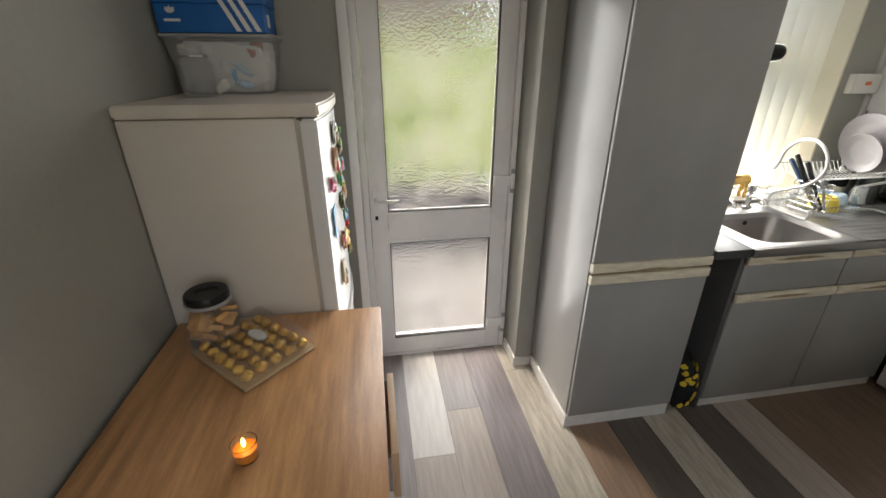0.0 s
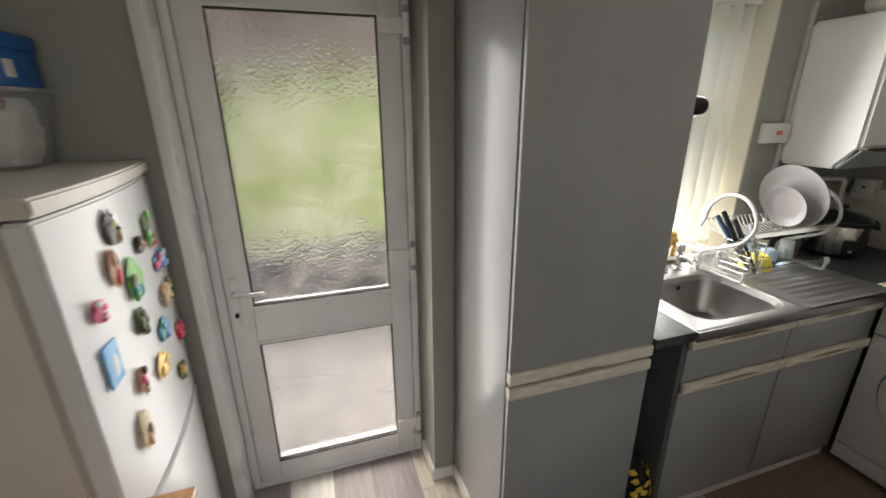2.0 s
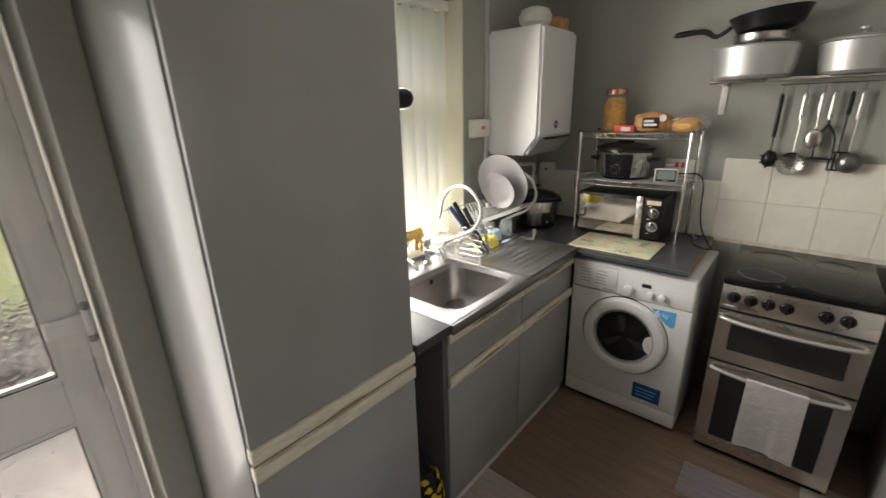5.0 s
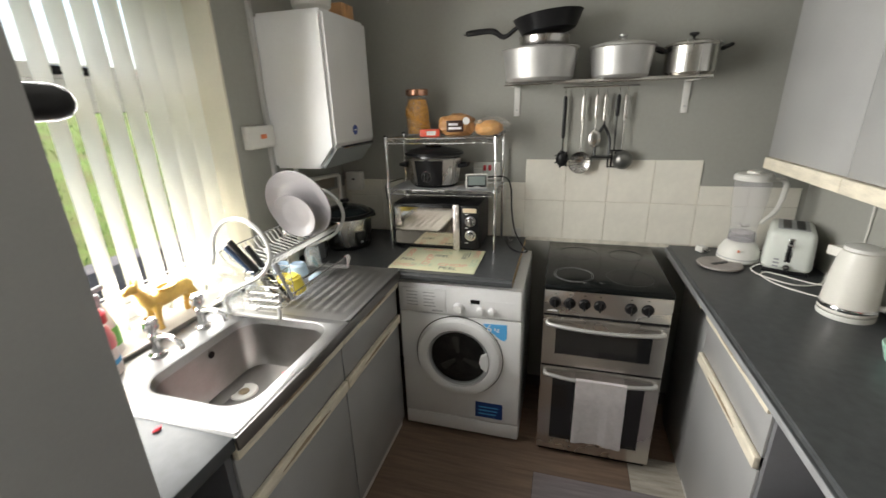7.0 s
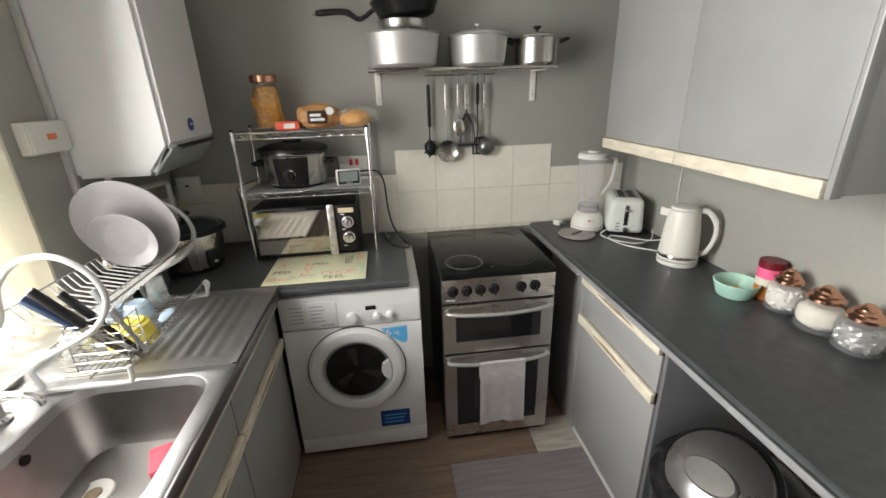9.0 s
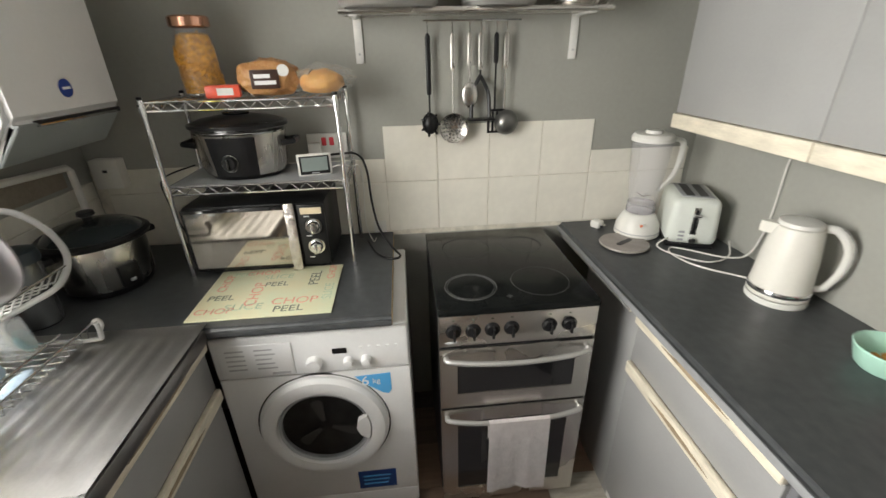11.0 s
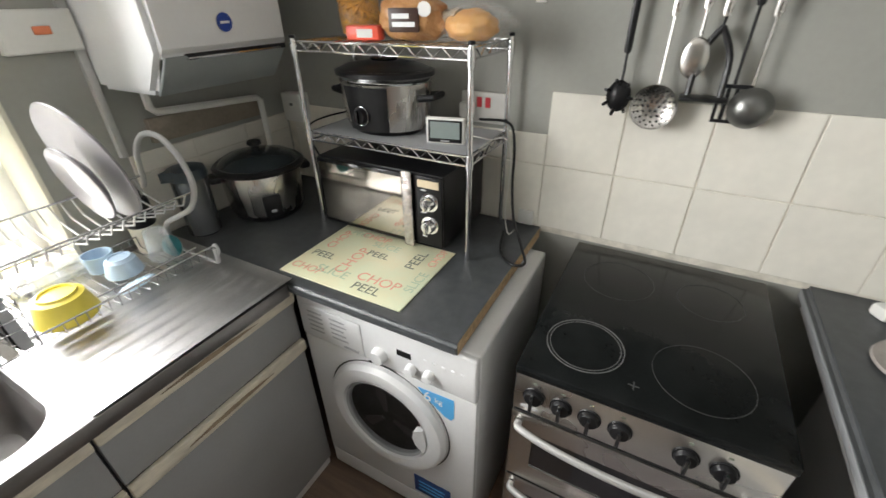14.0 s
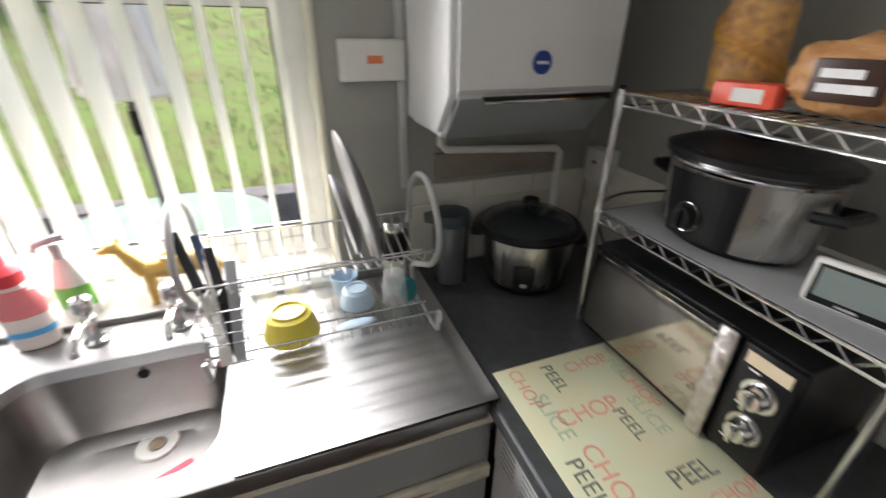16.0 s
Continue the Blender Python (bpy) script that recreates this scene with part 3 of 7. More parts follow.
for _ in range(9000):
    x, v = rs.uniform(-2.5, 6.5), rs.random() ** 1.5
    y = 4.5 + 6 * v
    z = 0.38 + 2.6 * ((y - 4.5) / 11) ** 0.9
    a, h = rs.uniform(0, 6.28), rs.uniform(0.02, 0.09)
    c, s = math.cos(a), math.sin(a)
    p = [tf.verts.new((x + dx * c * 0.010 + lean * s * 0.03, y + dx * s * 0.010 + lean * c * 0.03, z + dz)) for dx, dz, lean in ((-1, -0.04, 0), (1, -0.04, 0), (0.3, h, 1))]
    tf.faces.new(p)
solo("grass", tf, leafy("grass_blades", (0.12, 0.19, 0.045), (0.08, 0.12, 0.03)), "tufts of longer grass on the bank", "grass", kind="stuff")
fence = thing("garden_fence", "weathered brown board fence at the top of the garden", "fence", pose(0, 13.5, 2.2))
fb = None
for k in range(60):
    if fb is None:
        fb = part("board", box(0, 0.14, 0, 0.02, 0, 2.3, 0.004, 1), FENCE, fence)
        fb.matrix_basis = pose(-5, 0, 0)
    else:
        ob = new("board", fb.data)
        ob.parent, ob.matrix_basis = fence, pose(-5 + 0.15 * k, 0, 0.02 * (k % 3))
side = thing("side_fence", "reddish brown board fence along the side of the lawn", "fence", pose(0, 0, 0))
for k in range(56):
    y = 4.9 + 0.152 * k
    ob = new("board", fb.data)
    ob.parent, ob.matrix_basis = side, pose(-2.35 + 0.13 * (y - 4.9), y, 0.30 + 2.6 * ((y - 4.5) / 11) ** 0.9 + 0.015 * (k % 3), 0, 0, 82)
house = thing("neighbour_house", "red brick house beyond the garden", "house", pose(-6, 19, -0.16))
part("wall", box(0, 12, 0, 6, 0, 8.2), BRICK, house)
part("roof", prism([(-0.4, 0), (6.4, 0), (3, 2.6)], 12.6, m=pose(-0.3, 0, 8.2) @ Matrix(((0, 0, 1, 0), (1, 0, 0, 0), (0, 1, 0, 0), (0, 0, 0, 1)))), SLEEPER, house)
for x in (1.5, 5, 9):
    for z in (3.6, 6.0):
        wd = part("window", box(x, x + 1.3, -0.04, -0.005, z, z + 1.2), UPVC, house)
        part("pane", box(x + 0.08, x + 1.22, -0.05, -0.041, z + 0.08, z + 1.12), BLACKGLOSS, wd)

pt = thing("patio_table", "round glass-topped patio table with dark frame", "table", pose(1.72, 3.55, -0.13))
part("tabletop", lathe([(0, 0.70), (0.55, 0.70), (0.56, 0.705), (0.55, 0.712), (0, 0.712)], 40), mat("green_frosted_glass", (0.30, 0.40, 0.32), 0.2, var=0.08), pt)
part("rim", tube([(0.565 * math.cos(a), 0.565 * math.sin(a), 0.705) for a in np.linspace(0, 6.283, 40)[:-1]], 0.012, 8, closed=True), SLEEPER, pt)
for a in (0.6, 2.2, 3.7, 5.3):
    part("leg", tube([(0.48 * math.cos(a), 0.48 * math.sin(a), 0.70), (0.36 * math.cos(a), 0.36 * math.sin(a), 0.35), (0.5 * math.cos(a), 0.5 * math.sin(a), 0.0)], 0.013, 8, curve=4), SLEEPER, pt)
ps = thing("folded_parasol", "folded beige garden parasol standing in the table", "parasol", pose(1.72, 3.55, -0.13))
part("pole", rod(0.018, 0.0, 2.5, 12), SLEEPER, ps)
part("folded_canopy", lathe([(0.02, 2.45), (0.06, 2.3), (0.12, 2.0), (0.16, 1.7), (0.19, 1.42), (0.17, 1.40), (0.02, 1.5)], 24), PARASOL, ps)
for k in range(9):
    a = 0.7 * k
    part("canopy_fold", tube([(0.03 * math.cos(a), 0.03 * math.sin(a), 2.44), (0.11 * math.cos(a), 0.11 * math.sin(a), 2.0), (0.19 * math.cos(a + .2), 0.19 * math.sin(a + .2), 1.36 + 0.05 * (k % 3))], [0.02, 0.035, 0.045, 0.03], 8, curve=4), PARASOL, ps)
part("runner", rod(0.03, 1.22, 1.34, 12), BLACK, ps)


# ---- fitted units ----
def strip(parent, x0, x1, z0, z1, y=-0.014, groove=True):
    s = part("handle_strip", box(x0, x1, y, 0.004, z0, z1, 0.004), STRIP, parent, "cream painted wooden handle strip")
    if groove:
        c, n, half = (x0 + x1) / 2, 15, min(0.13, (x1 - x0) * 0.28)
        up = [(c + half * (2 * k / n - 1), 0.009 * math.sin(math.pi * k / n) + 0.001 * math.sin(k * 2.1)) for k in range(n + 1)]
        dn = [(x, -0.004 * math.sin(math.pi * k / n)) for k, (x, _) in enumerate(up)][::-1][1:-1]
        part("finger_groove", prism(up + dn, 0.003, m=pose(0, y + 0.0015, (z0 + z1) / 2 - 0.002, 90)), GROOVE, s, "worn brown finger groove")


def base_unit(label, w, depth, m, group, top=0.858):
    u = thing("base_cabinet", label, "cabinet", m, group)
    part("body", box(0.001, w - 0.001, 0.0215, depth, 0.06, top), CAB_IN, u)
    part("plinth", box(0.001, w - 0.001, 0.018, 0.03, 0.0, 0.058), WHITE_PAINT, u, "white painted plinth")
    part("door", box(0.003, w - 0.003, 0, 0.02, 0.062, 0.624, 0.003), CAB, u)
    part("drawer_front", box(0.003, w - 0.003, 0, 0.02, 0.670, 0.812, 0.003), CAB, u)
    strip(u, 0.003, w - 0.003, 0.8145, 0.857)
    strip(u, 0.003, w - 0.003, 0.6265, 0.668)
    return u


FY = 1.53
tall = thing("tall_cupboard", "tall grey painted larder cupboard with cream handle strips", "cupboard", pose(0.979, 1.525, 0))
TW = 0.536
part("side_panel", box(0, 0.018, 0.012, 0.478, 0.075, 2.25, 0.001), CAB, tall)
part("side_panel", box(TW - 0.018, TW, 0.012, 0.55, 0.075, 2.25, 0.001), CAB, tall)
part("carcass", box(0.0185, TW - 0.0185, 0.0215, 0.478, 0.075, 2.249), CAB_IN, tall)
part("upper_door", box(0.004, TW - 0.003, -0.008, 0.011, 0.880, 2.248, 0.003), CAB, tall)
part("lower_door", box(0.004, TW - 0.003, -0.008, 0.011, 0.078, 0.783, 0.003), CAB, tall)
part("plinth", box(0.001, TW - 0.003, 0.004, 0.4, 0.0, 0.072), WHITE_PAINT, tall, "white painted plinth")
part("plinth_return", box(-0.008, 0.0005, -0.002, 0.465, 0.0, 0.072, 0.002), WHITE_PAINT, tall, "white painted plinth")
s = part("handle_strip", box(0.002, TW - 0.002, -0.016, 0.0115, 0.839, 0.878, 0.004), STRIP, tall, "cream painted wooden handle strip")
part("finger_groove", prism([(0.27 + 0.08 * u, 0.008 * math.cos(u * 1.57)) for u in np.linspace(-1, 1, 12)], 0.003, m=pose(0, -0.0145, 0.840, 90)), GROOVE, s, "worn brown finger groove")
part("handle_strip", box(0.002, TW - 0.002, -0.016, 0.0115, 0.786, 0.825, 0.004), STRIP, tall, "cream painted wooden handle strip")
part("strip_gap", box(0.006, TW - 0.006, -0.004, 0.0105, 0.825, 0.839), GROOVE, tall)
knob = thing("coat_hook", "black rounded hook on the side of the cupboard", "hook", pose(1.5140, 1.56, 1.636))
part("stem", lathe([(0, 0), (0.026, 0), (0.028, 0.004), (0.028, 0.052), (0.0245, 0.067), (0.015, 0.078), (0, 0.082)], 20, axis="x"), BLACK, knob)

g = "grey base cabinets"
base_unit("grey base cabinet under the sink with cream handle strips", 0.527, 0.52, pose(1.693, FY, 0), g, 0.69)
base_unit("grey base cabinet under the drainer with cream handle strips", 0.525, 0.52, pose(2.2205, FY, 0), g)
# Carcass colour puts the larder gap's shade into this end panel.
solo("cabinet_end_panel", box(1.672, 1.692, FY + 0.004, 2.05, 0.0, 0.858, 0.001), CAB_IN, "end panel of the sink cabinet, darkened for the shaded gap", "panel")
base_unit("grey base cabinet beside the cooker with cream handle strips", 0.545, 0.48, pose(2.718, 0.232, 0, 0, 0, 180), g)
solo("cabinet_filler_panel", box(2.7195, 3.12, 0.196, 0.214, 0.0, 0.858, 0.001), CAB, "grey filler panel between the base cabinet and the wall", "panel")
# Darker than the fronts: shade of the bin recess is put into its colour.
solo("cabinet_side_panel", box(2.155, 2.172, -0.27, 0.226, 0.0, 0.858, 0.001), mat("shaded_grey_end_panel", (0.15, 0.15, 0.16), 0.4, var=0.08), "grey side panel of the base cabinet", "panel")

solo("worktop_by_larder", box(1.517, 1.688, 1.505, 2.048, 0.862, 0.9, 0.003), WORKTOP, "charcoal laminate worktop piece beside the sink", "worktop")
wt = thing("corner_worktop", "charcoal laminate worktop over the washing machine with raw end", "worktop", pose(0, 0, 0))
bmw = box(2.715, XE - 0.003, 0.984, YN - 0.003, 0.862, 0.9)
bmesh.ops.bevel(bmw, geom=[e for e in bmw.edges if all(v.co.x < 2.72 for v in e.verts) and abs(e.verts[0].co.z - e.verts[1].co.z) < 1e-4], offset=0.012, segments=3, affect="EDGES")
part("worktop", bmw, WORKTOP, wt)
part("raw_edge", box(2.728, XE - 0.01, 0.9825, 0.9838, 0.864, 0.898), CHIP, wt, "unfinished brown chipboard edge")
part("support_batten", box(2.90, XE - 0.003, 1.530, 1.56, 0.0, 0.861), CAB_IN, wt)
bmw = box(1.25, XE - 0.003, YS + 0.003, 0.268, 0.862, 0.9)
bmesh.ops.bevel(bmw, geom=[e for e in bmw.edges if all(v.co.y > 0.26 for v in e.verts) and abs(e.verts[0].co.z - e.verts[1].co.z) < 1e-4], offset=0.012, segments=3, affect="EDGES")
long_top = thing("long_worktop", "long charcoal laminate worktop on grey units", "worktop")
part("worktop", bmw, WORKTOP, long_top)
solo("worktop_upright", box(1.25, 1.27, YS + 0.003, 0.22, 0.0, 0.861, 0.002), CAB, "grey panel holding up the worktop end", "panel")
part("front_edging", box(1.255, XE - 0.005, 0.2682, 0.2702, 0.866, 0.886, 0.0005), mat("mid_grey_edging", (0.27, 0.275, 0.28), 0.35, var=0.12, scale=20), long_top, "paler grey front edging")
part("metal_edge_strip", tube([(2.72, 0.262, 0.855), (3.3, 0.262, 0.855)], 0.006, 6), ALU, long_top, "pale metal edging")

wc = thing("wall_cupboard", "grey wall cupboard with cream bottom handle strip", "cupboard", pose(3.062, 0.02, 1.338, 0, 0, 180))
part("body", box(0.0, 1.06, 0.02, 0.297, 0.008, 0.85, 0.002), CAB, wc)
part("door", box(0.002, 0.5125, 0, 0.019, 0.047, 0.85, 0.0015), CAB, wc)
part("door", box(0.5140, 1.045, 0, 0.019, 0.047, 0.85, 0.0015), CAB, wc)
part("corner_post", box(1.046, 1.062, -0.002, 0.03, 0.002, 0.85, 0.004), CAB, wc)
part("handle_strip", box(0.0, 0.512, -0.012, 0.0195, 0.0, 0.045, 0.004), STRIP, wc, "cream painted wooden handle strip")
part("handle_strip", box(0.5145, 1.045, -0.012, 0.0195, 0.0, 0.045, 0.004), STRIP, wc, "cream painted wooden handle strip")

# ---- sink ----
sink = thing("kitchen_sink", "stainless steel inset sink with ridged drainer", "sink", pose(1.684, 1.497, 0.905))
SX, SY, BX = 1.052, 0.565, 0.555


def rrect(cx, cy, hx, hy, r, n=12):
    out = []
    for qx, qy, a0 in ((1, 1, 0), (-1, 1, 90), (-1, -1, 180), (1, -1, 270)):
        for k in range(n):
            a = radians(a0 + 90 * k / (n - 1))
            out.append((cx + qx * (hx - r) + r * math.cos(a), cy + qy * (hy - r) + r * math.sin(a)))
    return out


cx, cy = 0.305, 0.227
rings = [(rrect(BX / 2, SY / 2, BX / 2, SY / 2, 0.004), -0.004), (rrect(BX / 2, SY / 2, BX / 2 - 0.006, SY / 2 - 0.006, 0.01), 0.002),
         (rrect(BX / 2, SY / 2, BX / 2 - 0.02, SY / 2 - 0.02, 0.012), -0.002),
         (rrect(cx, cy, 0.226, 0.185, 0.085), -0.002), (rrect(cx, cy, 0.220, 0.179, 0.08), -0.006), (rrect(cx, cy, 0.213, 0.172, 0.075), -0.03),
         (rrect(cx, cy, 0.198, 0.157, 0.07), -0.150), (rrect(cx, cy, 0.180, 0.140, 0.06), -0.178), (rrect(cx, cy, 0.14, 0.095, 0.05), -0.186), (rrect(cx + 0.035, cy + 0.075, 0.045, 0.045, 0.0449), -0.191)]
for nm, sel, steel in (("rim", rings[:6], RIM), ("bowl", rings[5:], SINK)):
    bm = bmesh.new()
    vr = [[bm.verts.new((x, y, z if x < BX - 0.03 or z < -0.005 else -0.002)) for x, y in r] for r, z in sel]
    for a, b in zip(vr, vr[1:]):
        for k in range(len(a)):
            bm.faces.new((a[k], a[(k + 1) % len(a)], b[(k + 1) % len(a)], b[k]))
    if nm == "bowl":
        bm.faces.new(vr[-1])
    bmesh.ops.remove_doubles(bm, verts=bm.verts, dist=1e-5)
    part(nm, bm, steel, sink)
bm = bmesh.new()
NX, NY = 30, 72


def drain_z(x, y):
    u = SX - x
    v = min(y, SY - y)
    edge = 0.002 if u < 0.012 or v < 0.012 else -0.002
    if 0.05 < x - BX and x < SX - 0.05 and 0.05 < y < SY - 0.10:
        edge = -0.004 + 0.0019 * math.cos((y - 0.05) / 0.041 * 2 * math.pi)
    return edge


gv = [[bm.verts.new((BX + 0.0002 + (SX - BX) * i / NX, SY * j / NY, drain_z(BX + (SX - BX) * i / NX, SY * j / NY))) for j in range(NY + 1)] for i in range(NX + 1)]
for i in range(NX):
    for j in range(NY):
        bm.faces.new((gv[i][j], gv[i + 1][j], gv[i + 1][j + 1], gv[i][j + 1]))
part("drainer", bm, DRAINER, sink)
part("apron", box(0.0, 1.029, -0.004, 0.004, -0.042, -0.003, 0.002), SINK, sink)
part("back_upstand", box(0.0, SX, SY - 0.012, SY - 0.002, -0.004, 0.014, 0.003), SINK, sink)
waste = part("waste", lathe([(0, -0.001), (0.018, -0.001), (0.02, 0.003), (0.042, 0.005), (0.045, 0.001), (0.045, 0)], 28, at=(cx + 0.035, cy + 0.075, -0.190)), PLASTIC_W, sink, "white plastic sink strainer")
part("waste_hole", rod(0.017, 0.001, 0.004, 16, at=(cx + 0.035, cy + 0.075, -0.190)), GROOVE, waste, "brown stained plughole")
part("overflow", lathe([(0, 0.0), (0.016, 0), (0.017, 0.004), (0.013, 0.005), (0.011, 0.002), (0, 0.002)], 20, at=(cx + 0.025, cy + 0.171, -0.052), axis="y"), CHROME, sink)
part("overflow_hole", rod(0.012, -0.006, -0.004, 16, at=(cx + 0.025, cy + 0.171, -0.052), axis="y"), BLACK, sink, "dark overflow hole")


def tap(x, y, label):
    t = thing("tap", label, "tap", pose(x, y, 0.905), "pillar taps")
    part("body", lathe([(0, 0), (0.026, 0), (0.026, 0.006), (0.016, 0.012), (0.014, 0.05), (0.016, 0.07), (0.011, 0.075), (0.010, 0.088), (0, 0.088)], 20), CHROME, t)
    part("spout", tube([(0, 0, 0.055), (0, -0.03, 0.068), (0, -0.075, 0.066), (0, -0.10, 0.052), (0, -0.103, 0.036)], [0.011, 0.010, 0.0095, 0.009], 12, curve=4), CHROME, t)
    bm = lathe([(0, 0.086), (0.018, 0.086), (0.022, 0.092), (0.021, 0.118), (0.016, 0.124), (0, 0.125)], 9)
    part("head", bm, CHROME, t, "fluted chrome tap head")


tap(1.915, 1.985, "chrome pillar tap with fluted head on the sink")
tap(2.092, 1.985, "chrome pillar tap with fluted head beside the drainer")

# ---- boiler and pipes ----
bo = thing("boiler", "white wall-hung gas boiler with grey lower band", "boiler", pose(2.722, 1.755, 1.36))
UP = Matrix(((0, 0, 1, 0), (1, 0, 0, 0), (0, 1, 0, 0), (0, 0, 0, 1)))
part("casing", prism([(0, 0.094), (0.078, 0.0), (0.322, 0.0), (0.322, 0.63), (0, 0.63)], 0.40, m=UP, bev=0.014), APPL, bo)
part("lower_band", prism([(-0.002, 0.090), (0.004, 0.080), (0.069, 0.001), (0.080, -0.003), (0.020, 0.090)], 0.372, m=pose(0.014, 0, 0) @ UP, bev=0.002), mat("silver_grey_plastic", (0.32, 0.345, 0.345), 0.35, var=0.05), bo, "silver grey control band")
part("slot", box(0.07, 0.385, -0.001, 0.02, 0.080, 0.0935, 0.002), BLACK, bo, "dark slot")
part("slot_trim", tube([(0.07, -0.002, 0.083), (0.36, -0.002, 0.083)], 0.004, 8), CHROME, bo)
part("badge", lathe([(0, 0), (0.022, 0), (0.022, 0.002), (0, 0.003)], 24, at=(0.195, -0.0034, 0.156), axis="y"), mat("badge_blue", (0.02, 0.06, 0.30), 0.35), bo, "round dark blue badge")
part("badge_mark", box(0.182, 0.208, -0.0048, -0.0036, 0.153, 0.159), INK_W, bo)
bt = thing("white_pot", "white round pot standing on the boiler", "pot", pose(2.87, 1.88, 1.992))
part("pot_body", lathe([(0, 0), (0.05, 0), (0.08, 0.03), (0.085, 0.06), (0.07, 0.09), (0.03, 0.105), (0, 0.107)], 24), PLASTIC_W, bt)
part("pot_spout", tube([(0.07, 0, 0.05), (0.11, 0, 0.07), (0.125, 0, 0.10)], 0.012, 10), PLASTIC_W, bt)
solo("wooden_box", box(2.99, 3.1, 1.80, 1.98, 1.992, 2.06, 0.004), WOOD, "small brown wooden box on the boiler", "box")
sw = thing("fused_spur_switch", "white surface-mounted spur switch with red rocker", "switch", pose(2.554, YN - 0.0005, 1.46))
part("back_box", box(0, 0.162, -0.032, 0, 0, 0.093, 0.004), PLASTIC_W, sw)
part("face_plate", box(0.003, 0.159, -0.038, -0.0325, 0.003, 0.090, 0.003), PLASTIC_W, sw)
part("rocker", box(0.066, 0.102, -0.041, -0.0385, 0.040, 0.058, 0.002), mat("orange_red_rocker", (0.75, 0.22, 0.10), 0.4), sw, "orange red rocker")
solo("cable_trunking", box(2.699, 2.719, YN - 0.018, YN - 0.0005, 1.173, HC - 0.002, 0.002), mat("grey_painted_trunking", (0.50, 0.50, 0.48), 0.5), "painted vertical cable trunking by the boiler", "trunking")
solo("copper_pipe_run", tube([(2.80, 2.02, 1.36), (2.80, 2.02, 1.30), (2.815, 2.02, 1.285), (3.17, 2.02, 1.262), (3.185, 2.02, 1.25), (3.185, 2.02, 0.98), (3.185, 2.06, 0.97)], 0.011, 10), PLASTIC_W, "white painted pipe under the boiler", "pipe")
bm = box(2.80, 3.20, 2.058, YN - 0.002, 1.19, 1.262, 0.002)
solo("pipe_boxing", bm, mat("brown_stained_board", (0.28, 0.24, 0.19), 0.7, var=0.25, scale=7), "brown stained board behind the pipes", "board")
sp = thing("socket", "white surface-mounted socket box in the corner", "socket", pose(3.349, 2.03, 1.15, 0, 0, -90), "wall sockets")
part("back_box", box(-0.01, 0.085, -0.05, 0, 0, 0.105, 0.004), PLASTIC_W, sp)
part("socket_hole", box(0.03, 0.045, -0.0515, -0.0495, 0.06, 0.07), BLACK, sp)
sk = thing("socket", "white double switched socket with red rockers", "socket", pose(3.349, 1.278, 1.222, 0, 0, -90), "wall sockets")
part("face_plate", box(0, 0.147, -0.011, 0, 0, 0.092, 0.004), PLASTIC_W, sk)
for x in (0.054, 0.082):
    part("rocker", box(x, x + 0.017, -0.015, -0.0105, 0.048, 0.078, 0.002), RED, sk, "red rocker switch")

# ---- washing machine ----
wm = thing("washing_machine", "white front-loading washing machine with dark porthole", "washing machine", pose(2.752, 1.522, 0.012, 0, 0, -90) @ Matrix.Diagonal((0.98, 1, 0.99, 1)))
part("cabinet", box(0, 0.595, 0.012, 0.54, 0.012, 0.84, 0.008, 3), APPL, wm)
part("front_panel", box(0.002, 0.593, 0, 0.02, 0.10, 0.681, 0.006, 2), APPL, wm)
part("kick_panel", box(0.002, 0.593, 0.002, 0.02, 0.014, 0.097, 0.006, 2), APPL, wm)
bm = box(0.002, 0.593, -0.004, 0.02, 0.684, 0.836, 0.008, 3)
part("control_panel", bm, APPL, wm)
part("detergent_drawer", box(0.02, 0.24, -0.008, 0.0, 0.690, 0.812, 0.005), APPL, wm)
for k in range(5):
    part("print", box(0.045 + 0.0, 0.10, -0.0088, -0.0078, 0.722 + 0.017 * k, 0.727 + 0.017 * k), GREY_INK, wm)
    part("print", box(0.13, 0.19 - 0.006 * (k % 3), -0.0088, -0.0078, 0.722 + 0.017 * k, 0.727 + 0.017 * k), GREY_INK, wm)
part("logo_bar", box(0.17, 0.225, -0.0088, -0.0078, 0.699, 0.707), GREY_INK, wm)
for x, r, dz in ((0.299, 0.025, 0.728), (0.403, 0.016, 0.726), (0.458, 0.016, 0.728)):
    d = part("dial", lathe([(0, 0), (r, 0), (r, 0.008), (r * 0.8, 0.022), (0, 0.024)], 24, at=(x, -0.004, dz), axis="y"), APPL, wm)
    d.data.transform(Matrix.Translation((0, -0.004, 0)) @ Matrix.Diagonal((1, -1, 1, 1)) @ Matrix.Translation((0, 0.004, 0)))
    d.data.flip_normals()
part("display", box(0.358, 0.402, -0.006, -0.0035, 0.756, 0.775), BLACKGLOSS, wm, "small black display")
for k in range(5):
    part("button", box(0.44 + 0.027 * k, 0.452 + 0.027 * k, -0.007, -0.0035, 0.770, 0.777, 0.002), APPL, wm)
DCX, DCZ = 0.297, 0.462


def face_ring(prof, seg=56):
    b = lathe(prof, seg, axis="y")
    bmesh.ops.transform(b, matrix=Matrix.Translation((DCX, 0, DCZ)) @ Matrix.Diagonal((1, -1, 1, 1)), verts=b.verts)
    return b


